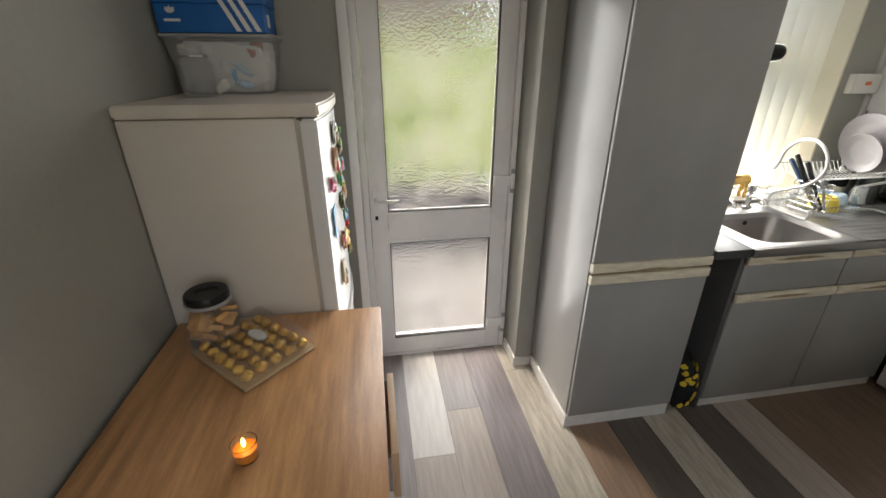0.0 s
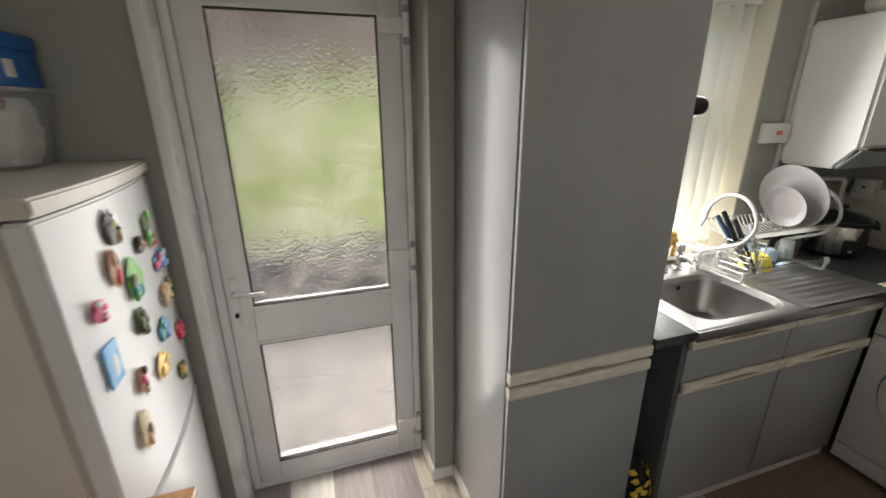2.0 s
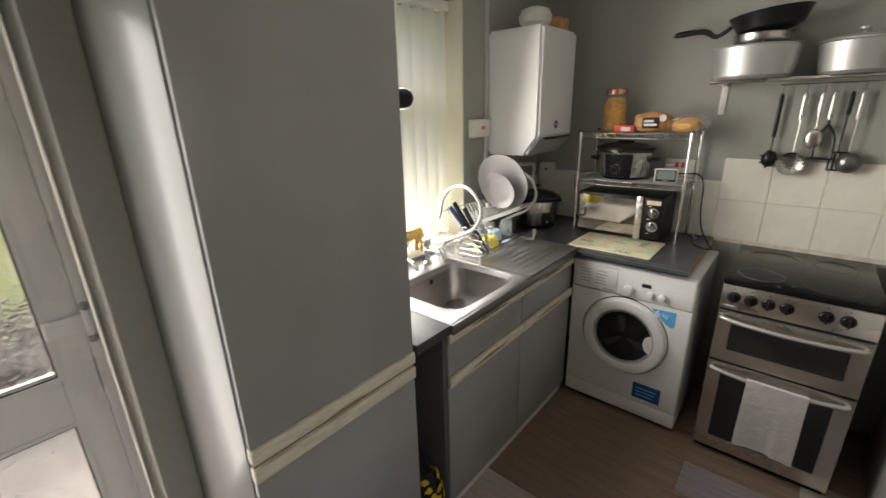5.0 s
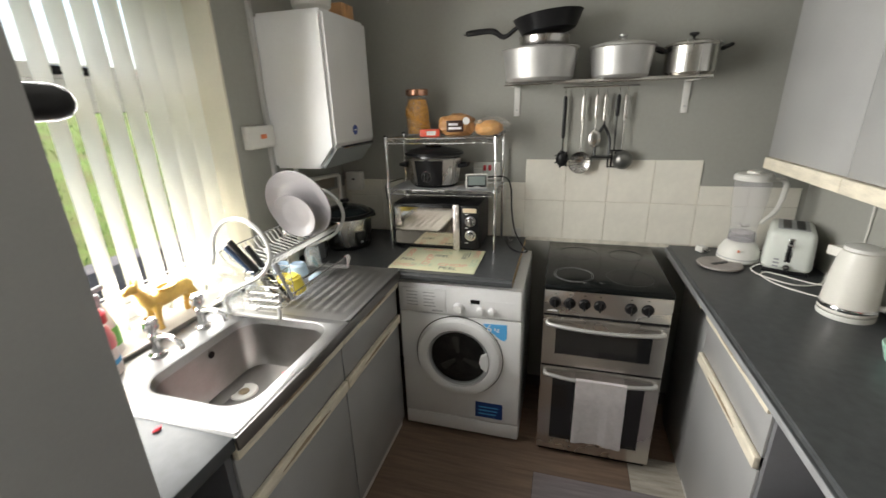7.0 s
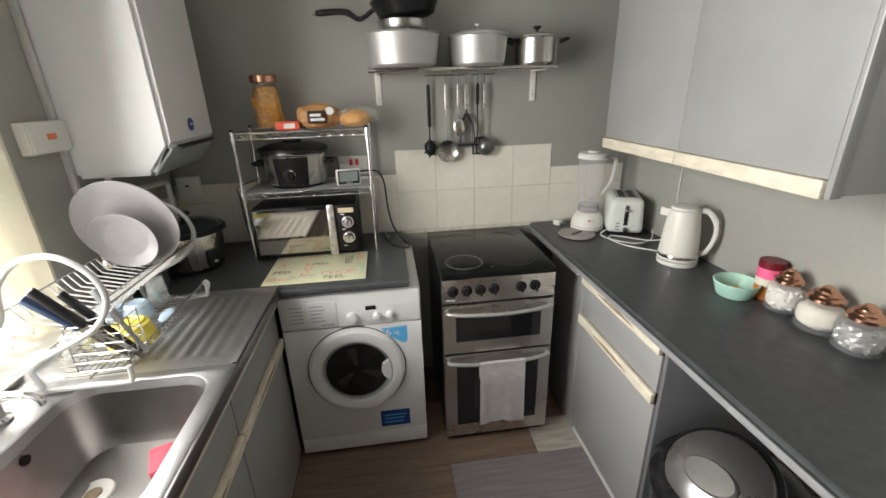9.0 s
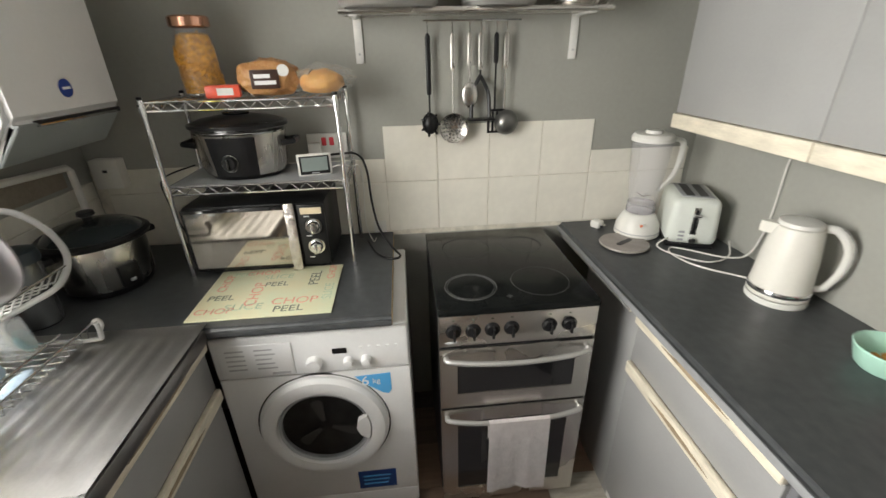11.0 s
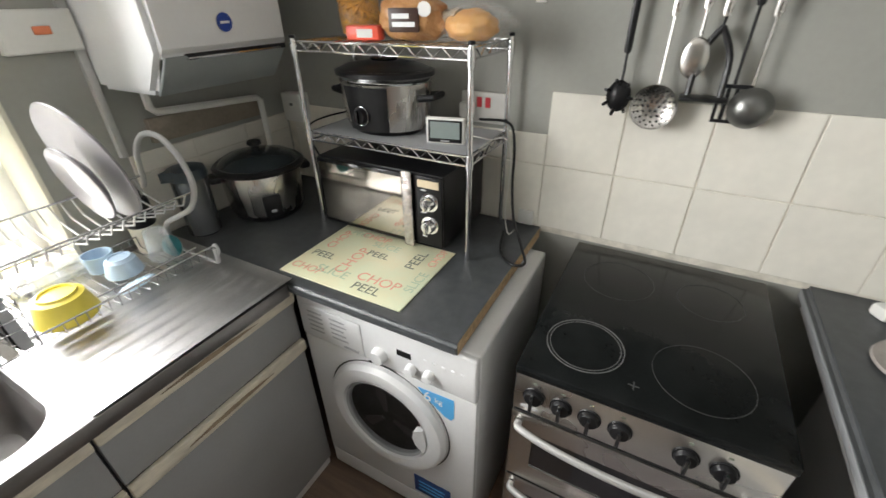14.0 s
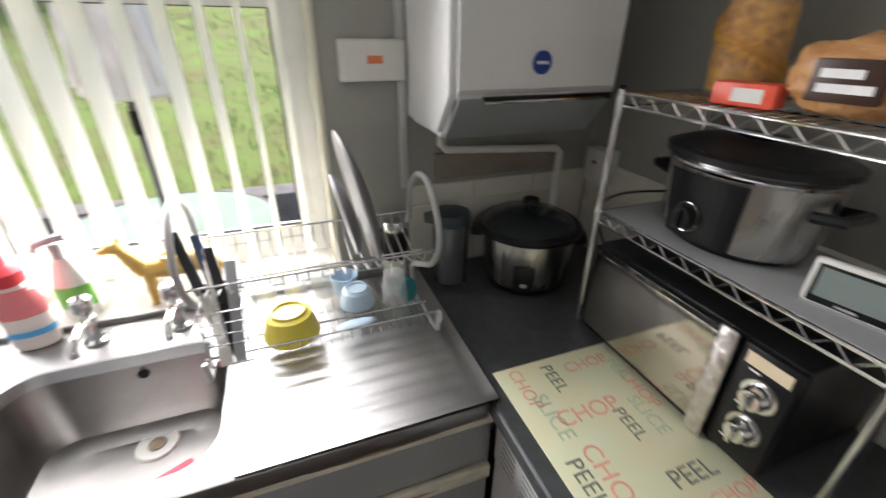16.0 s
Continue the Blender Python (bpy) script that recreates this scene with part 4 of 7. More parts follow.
part("door_gap", face_ring([(0.211, -0.001), (0.216, 0.0008), (0.221, -0.001)]), GASKET, wm)
dr = part("porthole_door", face_ring([(0.210, 0.0), (0.210, 0.012), (0.200, 0.026), (0.178, 0.032), (0.156, 0.026), (0.150, 0.010)]), APPL, wm)
part("porthole_rim", face_ring([(0.151, 0.012), (0.147, 0.022), (0.140, 0.014), (0.139, 0.002)]), PLASTIC_G, dr, "grey inner rim")
part("drum", face_ring([(0.139, 0.004), (0.115, 0.001), (0.07, 0.0008), (0, 0.0006)]), mat("dark_drum_steel", (0.035, 0.034, 0.033), 0.3, metal=0.4, var=0.6, scale=14, bump=0.25), dr, "dark perforated drum")
for a in (100, 220, 340):
    lf = part("drum_lifter", prism([(0.022, -0.007), (0.098, -0.020), (0.112, -0.012), (0.112, 0.012), (0.098, 0.020), (0.022, 0.007)], 0.004, bev=0.0015), mat("drum_lifter_plastic", (0.085, 0.08, 0.078), 0.3, var=0.3) if a == 100 else lf.data.materials[0], dr, "grey drum lifter")
    lf.matrix_basis = pose(DCX, -0.0015, DCZ, 90) @ pose(0, 0, 0, 0, 0, a)
part("porthole_glass", face_ring([(0.140, 0.017), (0.115, 0.011), (0.07, 0.0085), (0, 0.008)]), mat("smoked_door_glass", (0.02, 0.02, 0.02), 0.06, alpha=0.3, var=0.1, bump=0.0), dr, "curved smoked door glass")
part("door_grip", prism([(0.152 * math.cos(a), 0.152 * math.sin(a)) for a in np.linspace(-0.35, 0.35, 8)] + [(0.112, 0.03), (0.106, 0.0), (0.116, -0.03)], 0.020, m=pose(DCX, -0.010, DCZ, 90)), APPL, dr)
part("energy_sticker", prism([(-0.055, 0.035), (0.058, 0.04), (0.058, -0.03), (0.048, -0.045), (0.03, -0.04), (-0.03, 0.005)], 0.0012, m=pose(0.470, -0.0005, 0.622, 90)), BLUE_L, wm, "blue capacity sticker")
lettering("capacity_number", "6", 0.052, INK_W, wm, pose(0.446, -0.0026, 0.635, 90))
lettering("capacity_unit", "kg", 0.028, INK_W, wm, pose(0.481, -0.0026, 0.634, 90))
part("energy_label", box(0.378, 0.515, -0.0015, -0.0002, 0.125, 0.215), BLUE_D, wm, "dark blue rating label")
for z in (0.185, 0.165, 0.145):
    part("label_line", box(0.395, 0.485 + 0.3 * (z - 0.15), -0.0024, -0.0014, z, z + 0.006), BLUE_L, wm)
for x, y in ((0.06, 0.08), (0.535, 0.08), (0.06, 0.48), (0.535, 0.48)):
    part("foot", rod(0.02, -0.012, 0.0125, 12, at=(x, y, 0)), BLACK, wm)

# ---- cooker ----
HOBPRINT = mat("faint_hob_print", (0.06, 0.06, 0.06), 0.4)
ck = thing("electric_cooker", "stainless and black freestanding electric cooker with double oven", "cooker", pose(2.745, 0.85, 0, 0, 0, -90))
part("cabinet", box(0.003, 0.497, 0.03, 0.575, 0.03, 0.867), BLACK, ck)
part("hob", box(0, 0.5, -0.010, 0.578, 0.868, 0.893, 0.006, 2), HOB, ck, "black ceramic hob")
for x, y, r, w in ((0.118, 0.118, 0.083, 0.0012), (0.118, 0.118, 0.076, 0.0008), (0.350, 0.13, 0.094, 0.0007), (0.145, 0.41, 0.090, 0.0005), (0.365, 0.415, 0.075, 0.0005)):
    part("hob_ring", tube([(x + r * math.cos(a), y + r * math.sin(a), 0.8932) for a in np.linspace(0, 6.283, 48)[:-1]], w, 4, closed=True), mat("grey_hob_print", (0.15, 0.15, 0.15), 0.4) if w > 0.0007 else HOBPRINT, ck, "printed hotplate ring")
part("hob_mark", box(0.218, 0.240, 0.044, 0.0465, 0.8931, 0.8937), HOBPRINT, ck)
part("hob_mark", box(0.2278, 0.2303, 0.034, 0.0565, 0.8931, 0.8936), HOBPRINT, ck)
part("fascia", box(0.002, 0.498, -0.004, 0.03, 0.755, 0.866, 0.003), STEEL, ck, "brushed steel fascia")
part("brand_bar", box(0.02, 0.06, -0.0048, -0.0038, 0.767, 0.774), GREY_INK, ck)
for x in (0.047, 0.107, 0.166, 0.226, 0.345, 0.408):
    kb = part("control_knob", lathe([(0, -0.009), (0.018, -0.009), (0.0205, -0.005), (0.021, 0.0), (0.024, 0.0), (0.024, 0.004)], 24, at=(x, -0.008, 0.812), axis="y"), BLACK, ck, "black control knob")
    part("pointer", box(x - 0.004, x + 0.004, -0.033, -0.0168, 0.793, 0.831, 0.002), BLACKGLOSS, kb)
    part("dial_mark", box(x - 0.004, x + 0.004, -0.0048, -0.0038, 0.848, 0.853), INK_D, ck)


def oven_door(z0, z1, wz0, wz1):
    d = part("oven_door", ring(0.003, 0.497, z0, z1, -0.006, 0.028, 0.055), STEEL, ck, "brushed steel oven door")
    part("door_glass", box(0.05, 0.45, -0.003, 0.02, wz0 - 0.01, wz1 + 0.01), BLACKGLOSS, d, "dark oven glass")
    part("door_rail", box(0.0585, 0.4415, -0.0055, 0.0, z0 + 0.0555, max(wz0, z0 + 0.058)), STEEL, d)
    part("door_rail", box(0.0585, 0.4415, -0.0055, 0.0, min(wz1, z1 - 0.058), z1 - 0.0555), STEEL, d)
    zc = z1 - 0.030
    part("door_handle", tube([(0.022, -0.008, zc), (0.03, -0.026, zc), (0.12, -0.041, zc - 0.004), (0.25, -0.047, zc - 0.006), (0.38, -0.041, zc - 0.004), (0.47, -0.026, zc), (0.478, -0.008, zc)], 0.0085, 10, curve=4), ALU, d, "curved silver bar handle")


oven_door(0.505, 0.745, 0.561, 0.690)
oven_door(0.035, 0.495, 0.10, 0.439)
part("black_gap", box(0.006, 0.494, 0.0, 0.028, 0.746, 0.754), BLACK, ck)
part("black_gap", box(0.006, 0.494, 0.0, 0.028, 0.496, 0.504), BLACK, ck)
part("base_plinth", box(0.01, 0.49, 0.02, 0.5, 0.0, 0.034), BLACK, ck)
tw = bmesh.new()
cols = []
for i in range(19):
    u = i / 18
    x = 0.156 + 0.205 * u
    row = []
    for j in range(22):
        z = 0.474 - 0.335 * j / 21
        y = -0.060 - 0.004 * math.sin(u * 9 + 0.6) * (j / 21) - 0.003 * math.sin(u * 21) * (j / 21)
        row.append((x + 0.006 * (j / 21) * (u - 0.3), y, z + 0.006 * math.sin(u * 4) * (j / 21)))
    cols.append([(x, -0.036, 0.38), (x, -0.034, 0.45), (x, -0.046, 0.476)] + row)
vs = [[tw.verts.new(q) for q in c] for c in cols]
for a, b in zip(vs, vs[1:]):
    for k in range(len(a) - 1):
        tw.faces.new((a[k], b[k], b[k + 1], a[k + 1]))
bmesh.ops.solidify(tw, geom=list(tw.faces), thickness=0.003)
solo("tea_towel", tw, CLOTH, "white waffle tea towel hung over the oven handle", "towel", pose(2.745, 0.85, 0, 0, 0, -90))

# ---- wire rack and microwave ----
RX0, RX1, RY0, RY1 = 3.05, 3.308, 1.113, 1.662
rk = thing("wire_shelf_rack", "chrome two-tier wire shelf rack on the worktop", "rack", pose(RX0, RY0, 0.9))
DX, DY = RX1 - RX0, RY1 - RY0
for x in (0, DX):
    for y in (0, DY):
        lg = part("post", rod(0.0075, 0.0, 0.575, 12, at=(x, y, 0), bev=0.002), CHROME, rk)
        part("post_cap", rod(0.0082, 0.570, 0.580, 12, at=(x, y, 0), bev=0.002), BLACK, lg)
        for z in (0.30, 0.545):
            part("collar", rod(0.0105, z - 0.02, z + 0.016, 12, at=(x, y, 0)), CHROME, lg)
for z in (0.30, 0.553):
    for (xa, ya), (xb, yb), n in (((0, 0), (0, DY), 11), ((DX, 0), (DX, DY), 11), ((0, 0), (DX, 0), 5), ((0, DY), (DX, DY), 5)):
        t = part("truss_rail", tube([(xa, ya, z + 0.011), (xb, yb, z + 0.011)], 0.0028, 6), CHROME, rk)
        part("truss_rail", tube([(xa, ya, z - 0.013), (xb, yb, z - 0.013)], 0.0028, 6), CHROME, rk)
        zz = []
        for k in range(2 * n + 1):
            u = k / (2 * n)
            zz.append((xa + (xb - xa) * u, ya + (yb - ya) * u, z + (0.010 if k % 2 else -0.012)))
        part("truss_zigzag", tube(zz, 0.0020, 5), CHROME, t)
    for k in range(1, 22):
        y = DY * k / 22
        part("deck_wire", tube([(0, y, z + 0.013), (DX, y, z + 0.013)], 0.0016, 5), CHROME, rk)

part("shelf_liner", box(0.004, DX - 0.004, 0.006, DY - 0.006, 0.3138, 0.3146), PLASTIC_G, rk, "grey plastic shelf liner")

mw = thing("microwave_oven", "black microwave with mirrored door and two dials", "microwave", pose(3.048, 1.648, 0.9, 0, 0, -90))
part("casing", box(0, 0.455, 0.012, 0.285, 0.012, 0.240, 0.006), BLACK, mw)
part("control_panel", box(0.361, 0.453, 0, 0.0115, 0.016, 0.236, 0.003), BLACK, mw)
dd = part("door", box(0.002, 0.358, -0.004, 0.0115, 0.016, 0.236, 0.004), BLACKGLOSS, mw)
part("mirror_window", box(0.012, 0.326, -0.0055, -0.0042, 0.028, 0.224), mat("mirrored_door_glass", (0.50, 0.46, 0.40), 0.07, metal=1.0, var=0.06, scale=6, bump=0.02), dd, "mirrored door window")
part("door_handle", box(0.326, 0.360, -0.014, -0.0045, 0.006, 0.246, 0.006), mat("wrapped_silver_tape", (0.66, 0.62, 0.60), 0.22, metal=0.8, var=0.25, scale=50, bump=0.5), dd, "silver handle in crinkled film")
part("label_plate", box(0.376, 0.444, -0.0025, 0.001, 0.204, 0.226), CLOCK_LED, mw, "beige label")
for z in (0.160, 0.087):
    kb = part("dial", lathe([(0, -0.022), (0.017, -0.022), (0.019, -0.016), (0.022, 0), (0.028, 0.0), (0.029, 0.003)], 28, at=(0.413, -0.003, z), axis="y"), CHROME, mw, "silver dial")
    part("dial_grip", box(0.409, 0.417, -0.036, -0.024, z - 0.016, z + 0.016, 0.002), CHROME, kb)
for z in (0.194, 0.124, 0.045):
    part("print", box(0.385, 0.402, -0.001, 0.0004, z, z + 0.003), INK_W, mw)
for x, y in ((0.03, 0.04), (0.42, 0.04), (0.03, 0.25), (0.42, 0.25)):
    part("foot", rod(0.012, 0, 0.0125, 10, at=(x, y, 0)), BLACK, mw)

# ---- fridge freezer ----
fr = thing("fridge_freezer", "cream white upright fridge freezer with bowed doors", "fridge", pose(-0.53, 1.46, 0))


def bowed(x0, x1, z0, z1, y0, y1, bow, bev=0.006):
    n = 10
    out = [(x0, y0), (x0, y1)] + [(x1 + bow * (1 - (2 * k / n - 1) ** 2), y1 - (y1 - y0) * k / n) for k in range(n + 1)]
    return prism(out[::-1], z1 - z0, m=pose(0, 0, z0), bev=bev)


part("body", box(0, 0.47, 0, 0.602, 0.02, 1.456, 0.004), APPL_WARM, fr)
part("lid", bowed(-0.004, 0.540, 1.459, 1.495, -0.004, 0.606, 0.022), APPL_WARM, fr)
part("fridge_door", bowed(0.483, 0.530, 0.705, 1.452, 0.002, 0.600, 0.022), APPL, fr)
part("freezer_door", bowed(0.483, 0.530, 0.06, 0.668, 0.002, 0.600, 0.022), APPL, fr)
part("door_seal", box(0.4705, 0.4825, 0.01, 0.592, 0.06, 1.450), mat("beige_door_seal", (0.48, 0.44, 0.38), 0.6), fr, "beige door seal")
part("handle_recess", bowed(0.485, 0.535, 0.672, 0.701, 0.006, 0.596, 0.026, 0.003), APPL, fr, "white recessed handle band")
for x, y in ((0.05, 0.06), (0.42, 0.06), (0.05, 0.54), (0.42, 0.54)):
    part("foot", rod(0.02, 0, 0.021, 12, at=(x, y, 0)), BLACK, fr)

# ---- desk ----
dk = thing("oak_desk", "oak veneer desk with an open drawer", "desk", pose(-0.515, -0.3, 0))
part("desktop", box(0, 0.662, 0, 1.752, 0.786, 0.81, 0.003), WOOD, dk)
part("side_panel", box(0.02, 0.635, 1.715, 1.738, 0, 0.7855, 0.002), WOOD, dk)
part("side_panel", box(0.02, 0.635, 0.01, 0.033, 0, 0.7855, 0.002), WOOD, dk)
part("modesty_panel", box(0.02, 0.036, 0.034, 1.714, 0.2, 0.7855, 0.001), WOOD, dk)
part("divider", box(0.04, 0.635, 1.08, 1.098, 0, 0.7855, 0.001), WOOD, dk)
dw = part("drawer_front", box(0.668, 0.690, 1.29, 1.62, 0.44, 0.62, 0.002), WOOD_PALE, dk, "pale wooden drawer front")
part("drawer_runner", box(0.16, 0.667, 1.295, 1.307, 0.46, 0.60), PLASTIC_G, dw, "grey metal drawer runner")
part("drawer_runner", box(0.16, 0.667, 1.603, 1.615, 0.46, 0.60), PLASTIC_G, dw, "grey metal drawer runner")
part("drawer_base", box(0.16, 0.667, 1.308, 1.602, 0.455, 0.46), WOOD_PALE, dw)


# ---- on the fridge and desk ----
FT = 1.495
bx = thing("plastic_storage_box", "clear plastic storage box full of white packets on the fridge", "storage box", pose(-0.345, 1.955, FT))


def tray(hx0, hy0, hx1, hy1, h, wall, r=0.02):
    bm = bmesh.new()
    levels = [(rrect(0, 0, hx0 - wall, hy0 - wall, r, 5), wall), (rrect(0, 0, hx1 - wall, hy1 - wall, r, 5), h), (rrect(0, 0, hx1 + 0.006, hy1 + 0.006, r, 5), h), (rrect(0, 0, hx1 + 0.006, hy1 + 0.006, r, 5), h - 0.008), (rrect(0, 0, hx1, hy1, r, 5), h - 0.009), (rrect(0, 0, hx0, hy0, r, 5), 0)]
    vr = [[bm.verts.new((x, y, z)) for x, y in ring_] for ring_, z in levels]
    for a, b in zip(vr, vr[1:]):
        for k in range(len(a)):
            bm.faces.new((a[k], a[(k + 1) % len(a)], b[(k + 1) % len(a)], b[k]))
    bm.faces.new(vr[0][::-1])
    bm.faces.new(vr[-1])
    return bm


part("tub", tray(0.150, 0.075, 0.178, 0.09, 0.185, 0.002), mat("cloudy_tub_plastic", (0.78, 0.79, 0.80), 0.14, alpha=0.17, spec=1.0, var=0.06, bump=0.1), bx)
part("lid", box(-0.186, 0.186, -0.098, 0.098, 0.186, 0.197, 0.005), mat("smoky_plastic_lid", (0.62, 0.62, 0.62), 0.35, alpha=0.6), bx, "smoky plastic lid")
rs = random.Random(11)
for k in range(15):
    a = rs.uniform(-40, 40)
    q = part("packet", blob(rs.uniform(0.025, 0.055), 0.018, rs.uniform(0.015, 0.03), (0, 0, 0), 0.35, 2.5, 2, k), (PAPER, PAPER, PAPER, BABYBLUE, mat("terracotta_packet", (0.40, 0.16, 0.11), 0.5))[k % 5] if k % 5 != 4 or k > 9 else PAPER, bx)
    q.matrix_basis = pose(-0.11 + 0.055 * (k % 5), rs.uniform(-0.062, -0.04), 0.035 + 0.055 * (k // 5), rs.uniform(-20, 20), a, rs.uniform(-30, 30))
heap = blob(0.19, 0.10, 0.11, (0, 0.0, 0.092), 0.28, 6.0, 4, 33)
for v in heap.verts:
    k = 1 + 0.16 * (v.co.z / 0.18)
    v.co.x, v.co.y, v.co.z = max(-0.138 * k, min(0.138 * k, v.co.x)), max(-0.060 * k, min(0.063 * k, v.co.y)), max(0.006, min(0.172, v.co.z))
    v.co += 0.007 * noise.noise_vector(v.co * 38)
    v.co.z = max(v.co.z, 0.005)
part("packet_heap", heap, PAPER, bx, "white crumpled packets")
part("blue_card", box(0.02, 0.036, -0.066, -0.063, 0.03, 0.085), BLUE_L, bx)
sb = thing("shoe_box", "blue cardboard shoe box with three white stripes", "box", pose(-0.345, 1.955, FT + 0.1985))
part("box_body", box(-0.175, 0.165, -0.10, 0.095, 0, 0.085, 0.002), BLUE, sb)
part("box_lid", box(-0.179, 0.169, -0.104, 0.099, 0.086, 0.122, 0.003), BLUE, sb)
for k in range(3):
    x = 0.015 + 0.032 * k
    part("stripe", prism([(x, 0.118), (x + 0.015, 0.118), (x + 0.075, 0.004), (x + 0.058, 0.004)], 0.0008, m=pose(0, -0.1045, 0, 90)), INK_W, sb, "white diagonal stripe")
for a in (-28, 0, 28):
    part("emblem", prism([(0.006 * math.sin(u) , 0.006 + 0.022 * (u / 3.14)) for u in np.linspace(0, 3.14, 7)] + [(-0.006 * math.sin(u), 0.006 + 0.022 * (u / 3.14)) for u in np.linspace(3.0, 0.14, 6)], 0.0008, m=pose(-0.125, -0.1045, 0.050, 90, a)), INK_W, sb, "white leaf-like emblem")
part("emblem_bar", box(-0.15, -0.10, -0.1012, -0.1002, 0.032, 0.040), INK_W, sb)
part("paper_tag", box(0.167, 0.1665, -0.06, -0.02, 0.02, 0.06), PAPER, sb)
gj = thing("glass_jar", "empty ribbed glass jar on the fridge", "jar", pose(-0.405, 1.775, FT))
part("jar_glass", lathe([(0, 0), (0.052, 0), (0.056, 0.006), (0.056, 0.10), (0.044, 0.118), (0.046, 0.135), (0.043, 0.135), (0.041, 0.118), (0.052, 0.098), (0.052, 0.008), (0, 0.006)], 24), JAR_GLASS, gj)
part("jar_neck_band", lathe([(0.047, 0.119), (0.050, 0.122), (0.047, 0.128)], 24), CHROME, gj)


def magnet(y, z, cols, w=0.03, h=0.03, kind="figure", seed=0, label=""):
    d = (z - 1.08) * 0
    x = 0.0 + 0.022 * (1 - (2 * (y - 1.76) / 0.6) ** 2) + d
    t = thing("fridge_magnet", label, "magnet", pose(x + 0.0006, y, z, 0, 0, 90), "fridge magnets")
    rr = random.Random(seed)
    if kind == "flat":
        part("picture", box(-w / 2, w / 2, -0.004, 0, -h / 2, h / 2, 0.001), cols[0], t)
        part("picture_patch", blob(w * 0.22, 0.0015, h * 0.28, (w * 0.12, -0.004, -h * 0.1), 0.3, 3, 2, seed), cols[-1], t)
        return
    part("backing", blob(w * 0.5, 0.007, h * 0.5, (0, -0.006, 0), 0.45, 2.2, 2, seed), cols[0], t)
    for k in range(3 + seed % 3):
        part("detail", blob(w * rr.uniform(0.12, 0.26), 0.007, h * rr.uniform(0.12, 0.28), (rr.uniform(-0.3, 0.3) * w, -0.011, rr.uniform(-0.38, 0.38) * h), 0.35, 3, 2, seed + k), cols[(k + 1) % len(cols)], t)


PEACH = mat("peach_resin", (0.68, 0.40, 0.26), 0.5, var=0.25, scale=40)
OLIVE = mat("olive_resin", (0.14, 0.19, 0.06), 0.5, var=0.3, scale=40)
PINKR = mat("pink_resin", (0.85, 0.14, 0.30), 0.4, var=0.15, scale=40)
DKBR = mat("dark_brown_resin", (0.07, 0.045, 0.03), 0.4, var=0.3, scale=40)
SKY = mat("sky_blue_resin", (0.16, 0.38, 0.75), 0.45, var=0.2, scale=40)
SAND = mat("sand_resin", (0.72, 0.58, 0.36), 0.5, var=0.25, scale=40)
for i, (y, z, cols, w, h, kind, lab) in enumerate((
        (1.69, 1.377, (DKBR, SAND, ALU), 0.075, 0.085, "figure", "dark shell-shaped souvenir magnet on the fridge door"),
        (1.90, 1.325, (OLIVE, GREENP, PLASTIC_G), 0.05, 0.085, "figure", "green palm tree magnet on the fridge door"),
        (1.816, 1.30, (DKBR, PEACH), 0.05, 0.05, "figure", "dark round souvenir magnet on the fridge door"),
        (1.917, 1.285, (PEACH, RED), 0.05, 0.045, "figure", "peach souvenir magnet on the fridge door"),
        (1.95, 1.208, (SKY, BABYBLUE, PINKR), 0.11, 0.055, "figure", "blue lettered souvenir magnet on the fridge door"),
        (1.653, 1.293, (PEACH, RED, OLIVE), 0.055, 0.10, "figure", "red and peach doll magnet on the fridge door"),
        (1.735, 1.235, (GREENP, TEAL, OLIVE), 0.085, 0.11, "figure", "green and teal bay scene magnet on the fridge door"),
        (1.922, 1.108, (SAND, PEACH, GOLD), 0.09, 0.07, "figure", "sandy village scene magnet on the fridge door"),
        (1.985, 1.12, (OLIVE, SAND), 0.04, 0.05, "figure", "small olive magnet on the fridge door"),
        (1.556, 1.232, (PINKR, PLASTIC_W), 0.05, 0.055, "figure", "bright pink magnet on the fridge door"),
        (1.711, 1.128, (OLIVE, DKBR), 0.055, 0.075, "figure", "dark olive turtle magnet on the fridge door"),
        (1.836, 1.035, (TEAL, SKY), 0.09, 0.065, "figure", "turquoise lettered magnet on the fridge door"),
        (1.985, 0.952, (RED, PINKR), 0.06, 0.07, "figure", "red round magnet on the fridge door"),
        (1.556, 1.103, (BLUE_L, PLASTIC_W), 0.065, 0.10, "flat", "blue sea photo magnet on the fridge door"),
        (1.77, 0.958, (GOLD, SAND, YELLOW), 0.085, 0.075, "figure", "gold picture magnet on the fridge door"),
        (1.64, 0.995, (PEACH, DKBR, PINKR), 0.045, 0.075, "figure", "small pink and brown magnet on the fridge door"),
        (1.902, 0.852, (OLIVE, GOLD), 0.05, 0.06, "figure", "small bronze magnet on the fridge door"),
        (1.60, 0.885, (SAND, PEACH, DKBR), 0.065, 0.11, "figure", "shell and starfish magnet on the fridge door"))):
    magnet(y, z, cols, w, h, kind, i + 1, lab)

